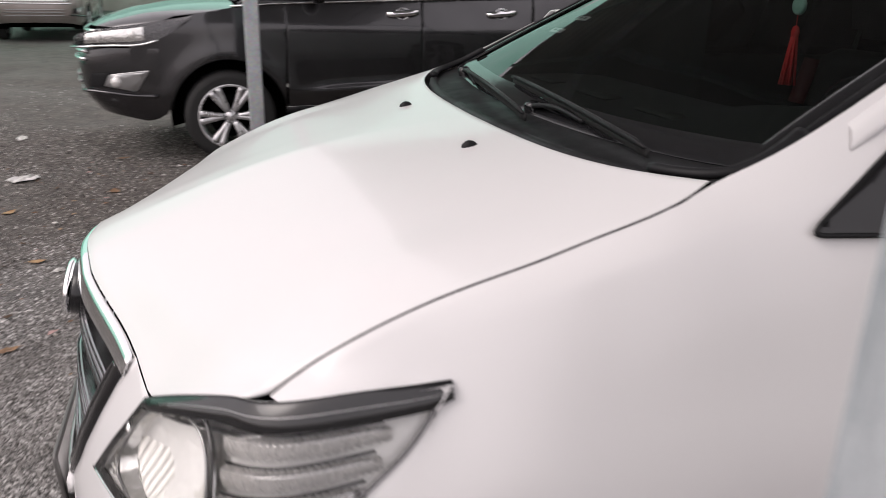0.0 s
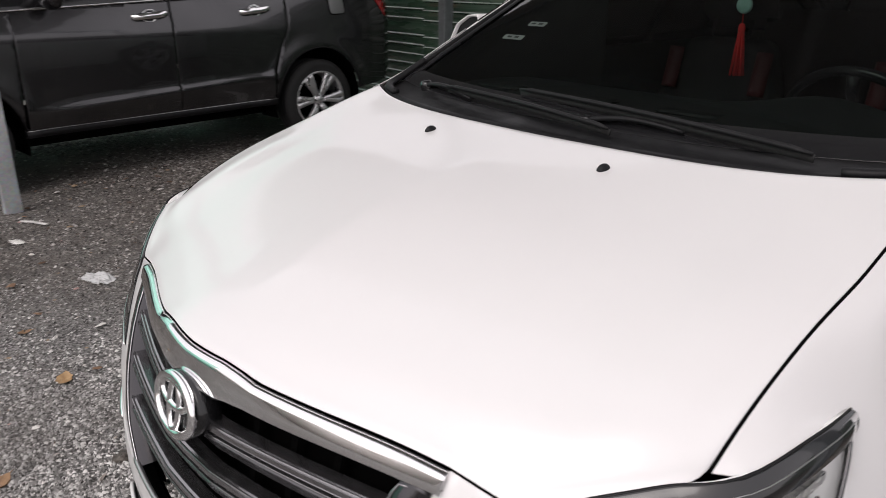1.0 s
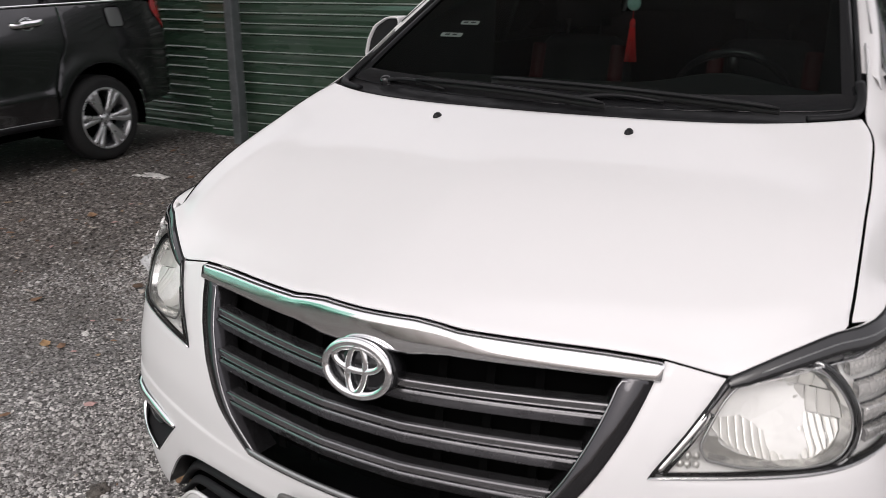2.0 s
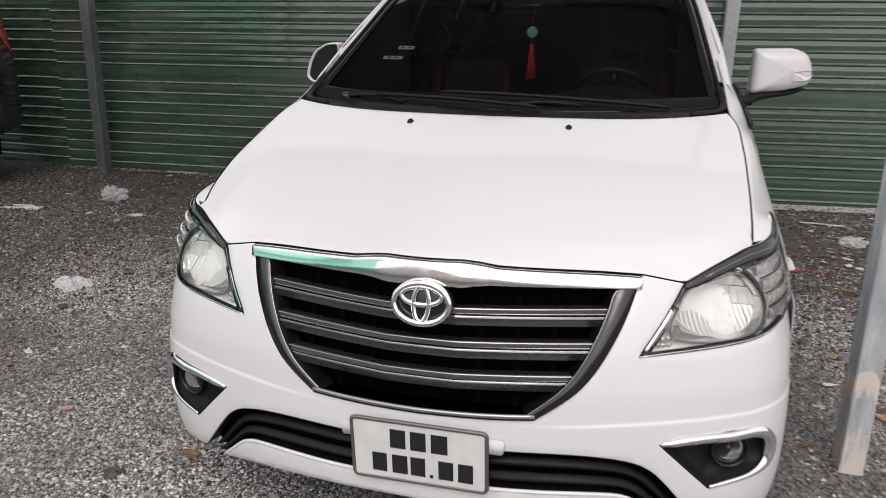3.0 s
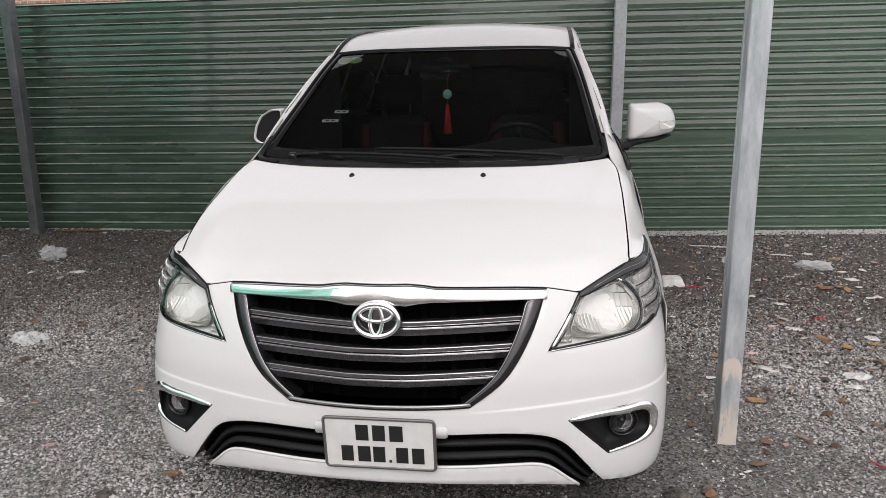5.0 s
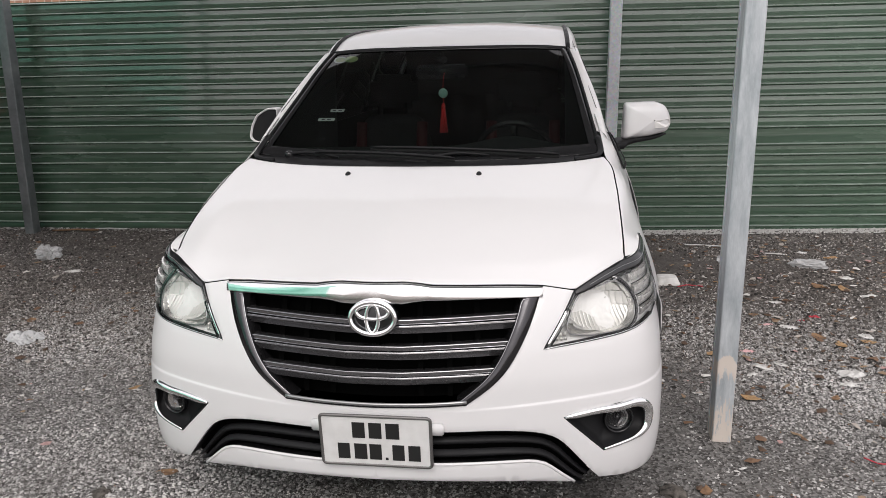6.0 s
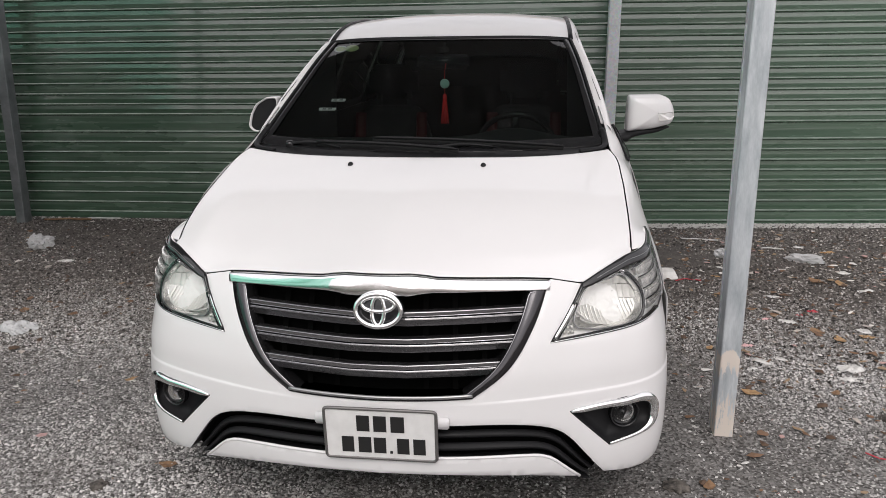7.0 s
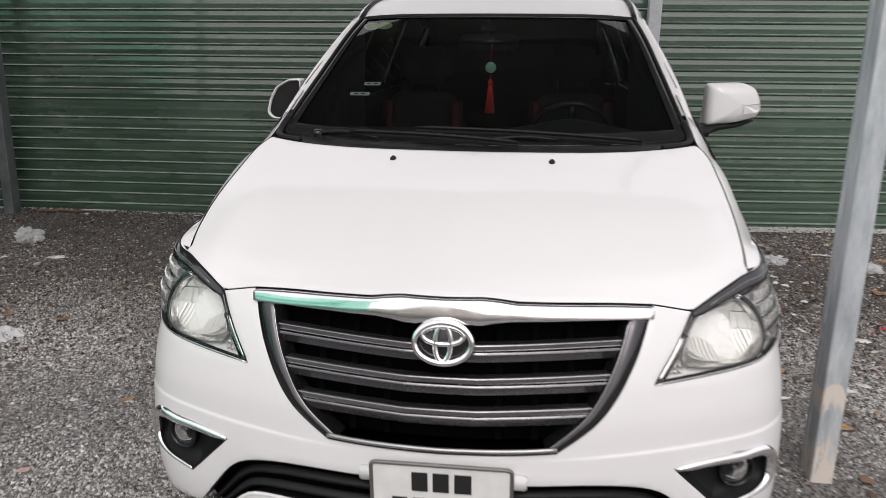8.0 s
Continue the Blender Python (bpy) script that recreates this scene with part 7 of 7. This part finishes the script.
def leaf(x, y, size, turn, material, label, seed):
    ob = thing("leaf", pose(x, y, lie(x, y) + 0.004, 0, 0, turn), label, "leaf", "fallen leaves")
    verts, n = [], 9
    for i in range(n):
        t = i / (n - 1)
        w = 0.30 * math.sin(math.pi * min(1, t * 0.96 + 0.03)) ** 0.8
        for k in (-1, -0.5, 0, 0.5, 1):
            curl = 0.5 * (k * w) ** 2 + 0.10 * (t - 0.5) ** 2 * 4 + 0.06 * noise.noise(Vector((t * 4, k * 1.5, seed)))
            w_k = w * (1 + 0.35 * noise.noise(Vector((t * 7, k * 3, seed * 2.1))))
            verts.append((size * (t - 0.5), size * w_k * k, size * (curl + 0.012)))
    add("blade", verts, grid_faces(n, 5), material, ob, thick=0.0006)
    sweep("stalk", [(size * 0.45, 0, size * 0.05), (size * 0.6, size * 0.03, size * 0.08), (size * 0.72, size * 0.08, size * 0.04)], ring(0.0012, 5), leaf_brown, ob)
    return ob


def stick(x, y, length, turn, r, material, label, name="strip", bend=0.05, category="scrap"):
    ob = thing(name, pose(x, y, lie(x, y) + r, 0, 0, turn), label, category)
    q = [(length * (t - 0.5), bend * length * math.sin(math.pi * t) + 0.03 * length * noise.noise(Vector((t * 3, length * 9, 1))), 0.004 * noise.noise(Vector((t * 4, 2, length)))) for t in np.linspace(0, 1, 9)]
    sweep(name + "_body", q, ring(r * 0.45, 6, r), material, ob)
    return ob


# bags, wrappers and paper, each where it lies
bag(-3.43, 3.30, 0.22, 0.16, 0.12, 20, "crumpled clear plastic bag on the gravel", 1.0)
crumple("plastic_bag", -2.41, 1.63, 0.23, 0.15, 0.05, -25, bag_film, "flattened torn plastic bag on the gravel", "bag", 2.0, 16)
bag(2.22, 3.44, 0.28, 0.10, 0.065, -24, "crumpled pale plastic bag lying on the dirt", 3.0)
bag(1.72, 3.55, 0.17, 0.12, 0.07, 10, "grey crumpled plastic bag behind the post", 3.6)


def foam_shell(x, y, w, d, h, turn, tilt):
    """One half of a foam box: a shallow rounded lid with a rim, lying open side down."""
    ob = thing("foam_tray", pose(x, y, lie(x, y) + 0.004, tilt, 0, turn), "white foam food box lying on the dirt", "tray", "foam boxes")
    rows = []
    for f, z in ((1.0, 0.0), (1.02, 0.004), (1.0, 0.008), (0.94, 0.012), (0.86, 0.6 * h), (0.78, 0.92 * h), (0.66, h), (0.3, h), (0.02, h)):
        o = rounded([(-w / 2, -d / 2), (w / 2, -d / 2), (w / 2, d / 2), (-w / 2, d / 2)], 0.3 * d, 6) * f
        rows.append([(a, b, z) for a, b in o])
    rows = np.array(rows)
    rows = np.concatenate([rows, rows[:, :1]], 1)
    sheet("foam_shell", rows, foam_white, ob, thick=0.003, centre=(0, 0, -0.2))


foam_shell(1.22, 2.98, 0.16, 0.13, 0.045, 6, 4)
foam_shell(1.06, 3.0, 0.15, 0.12, 0.035, -8, -5)
crumple("cardboard", -3.86, 2.92, 0.30, 0.09, 0.035, -12, paper_white, "pale strip of cardboard on the gravel", "cardboard", 5.0, 8)
crumple("cardboard", -3.98, 2.87, 0.16, 0.05, 0.02, 8, paper_white, "small pale strip of cardboard", "cardboard", 5.5, 8)
crumple("plastic_bag", -2.60, 0.62, 0.20, 0.10, 0.04, 15, bag_film, "thin white plastic scrap on the gravel", "bag", 6.0, 12)
stick(1.62, 4.0, 0.27, -8, 0.011, paper_white, "pale broken stick near the fence")
stick(2.10, 3.78, 0.15, -14, 0.010, paper_white, "pale broken stick near the fence")
stick(-3.80, 4.22, 0.42, 6, 0.016, leaf_brown, "dark stick at the foot of the fence")
stick(-3.50, 4.30, 0.3, 3, 0.014, paper_white, "pale strip at the foot of the fence")
stick(-3.75, 0.62, 0.2, 30, 0.012, paper_white, "pale strip beside the grey car")
stick(1.715, 0.757, 0.12, 170, 0.004, scrap_red, "red string on the gravel", "string", 0.25)
stick(1.36, 2.90, 0.16, 5, 0.006, scrap_red, "red string on the dirt", "string", 0.2)
SCRAPS = [
    (1.472, 1.805, 0.085, "p"), (1.50, 1.61, 0.11, "w"), (1.43, 1.52, 0.07, "w"), (1.59, 1.64, 0.08, "w"), (1.877, 1.56, 0.14, "w"), (1.832, 1.446, 0.09, "w"),
    (1.763, 2.165, 0.10, "w"), (1.66, 2.20, 0.07, "p"), (1.86, 2.30, 0.05, "r"), (1.95, 2.36, 0.07, "r"), (2.387, 3.177, 0.10, "w"), (2.30, 3.86, 0.10, "w"),
    (2.46, 3.71, 0.12, "y"), (2.38, 2.77, 0.12, "w"), (2.12, 2.07, 0.09, "w"), (1.142, 1.265, 0.05, "w"), (1.20, 0.64, 0.04, "w"),
]
SCRAPS_WEST = [
    (-2.99, 2.96, 0.13, "w"), (-1.42, 1.06, 0.05, "w"), (-1.49, 1.555, 0.05, "w"), (-1.65, 1.03, 0.06, "w"), (-2.0, 0.88, 0.06, "w"), (-2.03, 0.02, 0.07, "w"), (-5.69, -1.31, 0.22, "w"),
    (-4.15, -0.98, 0.26, "w"), (-2.23, -0.46, 0.07, "w"), (-2.07, 0.28, 0.05, "w"), (-3.45, 0.46, 0.12, "w"),
]
SCRAPS += [
    (2.6, 2.35, 0.10, "w"), (2.7, 3.0, 0.12, "w"), (1.80, 2.60, 0.08, "w"), (1.55, 3.02, 0.07, "y"),
    (2.25, 1.55, 0.08, "w"), (1.42, 2.35, 0.05, "w"), (1.63, 3.25, 0.08, "w"), (2.75, 2.02, 0.06, "r"), (2.02, 3.22, 0.06, "w"), (1.30, 2.15, 0.05, "w"),
]
KINDS = {"w": (paper_white, "scrap of white paper on the gravel"), "p": (scrap_pink, "scrap of pink paper on the gravel"), "r": (scrap_red, "scrap of red paper on the gravel"), "y": (leaf_yellow, "yellowish scrap on the gravel")}
for k, (x, y, w, kind) in enumerate(SCRAPS + SCRAPS_WEST):
    m_, label = KINDS[kind]
    w = 0.85 * w
    crumple("paper_scrap", x, y, w, w * rng.uniform(0.35, 0.75), w * 0.22, rng.uniform(-40, 40), m_, label, "paper", 10.0 + k, 6, "scraps")
for k, (x, y, size, m_) in enumerate((
    (-0.885, 0.36, 0.075, leaf_brown), (-2.57, 1.91, 0.09, leaf_brown), (1.04, 0.46, 0.07, leaf_brown), (1.87, 2.02, 0.10, leaf_brown), (1.95, 1.92, 0.09, leaf_yellow), (2.10, 1.98, 0.08, leaf_yellow),
    (1.36, 1.24, 0.09, leaf_yellow), (-1.17, -0.12, 0.10, leaf_brown), (-1.68, 0.21, 0.10, leaf_yellow), (-1.36, -0.49, 0.08, leaf_brown), (-2.38, -0.58, 0.08, leaf_yellow), (-3.68, -0.36, 0.11, leaf_brown),
    (-1.81, -0.18, 0.09, leaf_yellow), (-3.44, 2.03, 0.10, leaf_brown), (-2.2, 0.2, 0.06, leaf_brown), (2.15, 2.95, 0.12, leaf_brown), (2.28, 2.92, 0.10, leaf_yellow), (1.50, 2.62, 0.08, leaf_brown), (1.42, 3.42, 0.09, leaf_brown),
    (-0.83, -0.07, 0.07, leaf_yellow), (-1.16, -0.11, 0.05, leaf_brown), (-2.06, 0.74, 0.07, leaf_yellow), (1.72, 1.28, 0.06, leaf_brown), (2.05, 1.22, 0.06, leaf_yellow), (-1.43, 1.07, 0.06, leaf_yellow), (2.45, 2.28, 0.08, leaf_brown),
    (-4.72, -0.4, 0.09, leaf_brown), (-3.3, -0.9, 0.09, leaf_yellow), (-2.9, -0.3, 0.08, leaf_brown), (1.62, 2.36, 0.06, leaf_brown), (2.52, 1.75, 0.07, leaf_brown), (1.28, 1.75, 0.06, leaf_yellow),
)):
    leaf(x, y, 0.95 * size, rng.uniform(0, 360), m_, "dry curled brown leaf on the gravel" if m_ is leaf_brown else "yellowed fallen leaf on the gravel", float(k))


def clod(x, y, r, label):
    ob = thing("clod", pose(x, y, lie(x, y)), label, "clod")
    bm = bmesh.new()
    bmesh.ops.create_icosphere(bm, subdivisions=3, radius=r)
    for v in bm.verts:
        k = 1 + 0.5 * noise.noise(v.co * (2.2 / r) + Vector((x, y, 0)))
        v.co = Vector((v.co.x * k, v.co.y * k, max(-0.2 * r, v.co.z * k * 0.4)))
    part("clod_body", bm, earth, ob)


clod(-1.07, 0.21, 0.034, "dark clod of earth on the gravel")
clod(0.93, 0.45, 0.045, "dark clod of earth beside the bumper")
clod(1.85, 1.05, 0.04, "dark clod of earth on the gravel")


# ---- loose crushed stone ----
def loose_stone(count, box, low, high, seed, name="loose_stone", material=stone_mat, label="loose dark crushed stone, pieces of all greys"):
    r = np.random.default_rng(seed)
    x, y = r.uniform(box[0], box[2], count), r.uniform(box[1], box[3], count)
    keep = np.array([noise.noise(Vector((a * 0.7, b * 0.7, 8.0))) > -0.22 + 0.5 * q for a, b, q in zip(x, y, r.uniform(-0.6, 0.6, count))])
    rim = np.minimum(np.minimum(x - box[0], box[2] - x), np.minimum(y - box[1], box[3] - y))
    keep &= r.random(count) < rim / 0.7 + 0.04
    x, y = x[keep], y[keep]
    n = len(x)
    size = low + (high - low) * r.random(n) ** 2.2
    z = np.array([lie(a, b) for a, b in zip(x, y)])
    base = np.array([(1, 0, -0.15), (0, 0.7, -0.15), (-1, 0, -0.15), (0, -0.7, -0.15), (0, 0, 0.75)])
    ang = r.uniform(0, 2 * math.pi, n)
    p = base[None] * (size[:, None] * r.uniform(0.6, 1.2, (n, 5)))[..., None]
    p = p + r.normal(0, 0.2, (n, 5, 3)) * size[:, None, None]
    c, s = np.cos(ang)[:, None], np.sin(ang)[:, None]
    q = np.stack([x[:, None] + c * p[..., 0] - s * p[..., 1], y[:, None] + s * p[..., 0] + c * p[..., 1], z[:, None] + 0.25 * size[:, None] + p[..., 2] * 0.8], -1)
    tri = np.array([(0, 1, 4), (1, 2, 4), (2, 3, 4), (3, 0, 4)])
    f = (tri[None] + 5 * np.arange(n)[:, None, None]).reshape(-1, 3)
    me = bpy.data.meshes.new(name)
    me.vertices.add(5 * n)
    me.vertices.foreach_set("co", q.reshape(-1))
    me.loops.add(3 * len(f))
    me.loops.foreach_set("vertex_index", f.reshape(-1))
    me.polygons.add(len(f))
    me.polygons.foreach_set("loop_start", np.arange(0, 3 * len(f), 3))
    me.update(calc_edges=True)
    me.materials.append(material)
    ob = new(name, me)
    return tagged(ob, label, "gravel", kind="stuff")


loose_stone(430000, (-2.9, -1.8, 3.4, 2.6), 0.0038, 0.0105, 3)
loose_stone(210000, (-5.2, 1.2, 4.2, 4.9), 0.0045, 0.015, 4, "soil_crumbs", crumb_mat, "crumbled dark soil with small stones")
loose_stone(60000, (1.2, -1.3, 3.7, 2.0), 0.0034, 0.008, 8)
loose_stone(9000, (-5.2, 1.2, 4.2, 4.9), 0.0035, 0.009, 6)
loose_stone(110000, (-7.0, -3.0, -1.8, 2.4), 0.004, 0.013, 5, "soil_crumbs", crumb_mat, "crumbled dark soil with small stones")
loose_stone(14000, (-10.0, -4.0, -2.2, 4.3), 0.005, 0.011, 7)


# ---- crumbs of paper, bark and dry leaf trodden into the gravel ----
def litter_bits(count, box, seed):
    r = np.random.default_rng(seed)
    verts, faces = [], []
    for _ in range(count):
        x, y = r.uniform(box[0], box[2]), r.uniform(box[1], box[3])
        s, a, slim = 0.006 + 0.028 * r.random() ** 2.5, r.uniform(0, 2 * math.pi), r.uniform(0.25, 0.8)
        k, n = len(verts), 6
        for i in range(n):
            b = 2 * math.pi * i / n
            u, v = s * math.cos(b) * r.uniform(0.6, 1.2), slim * s * math.sin(b) * r.uniform(0.6, 1.2)
            verts.append((x + u * math.cos(a) - v * math.sin(a), y + u * math.sin(a) + v * math.cos(a), lie(x, y) + 0.007 + r.uniform(0, 0.35) * s))
        verts.append((x, y, lie(x, y) + 0.009 + 0.3 * s))
        faces += [(k + i, k + (i + 1) % n, k + n) for i in range(n)]
    ob = add("litter_bits", verts, faces, bits_mat, smooth=False, thick=0.0008)
    return tagged(ob, "crumbs of paper, bark and dry leaf in the gravel", "litter", kind="stuff")


litter_bits(1500, (1.0, 0.3, 3.6, 4.35), 21)
litter_bits(700, (-4.6, -1.2, -1.0, 4.2), 22)
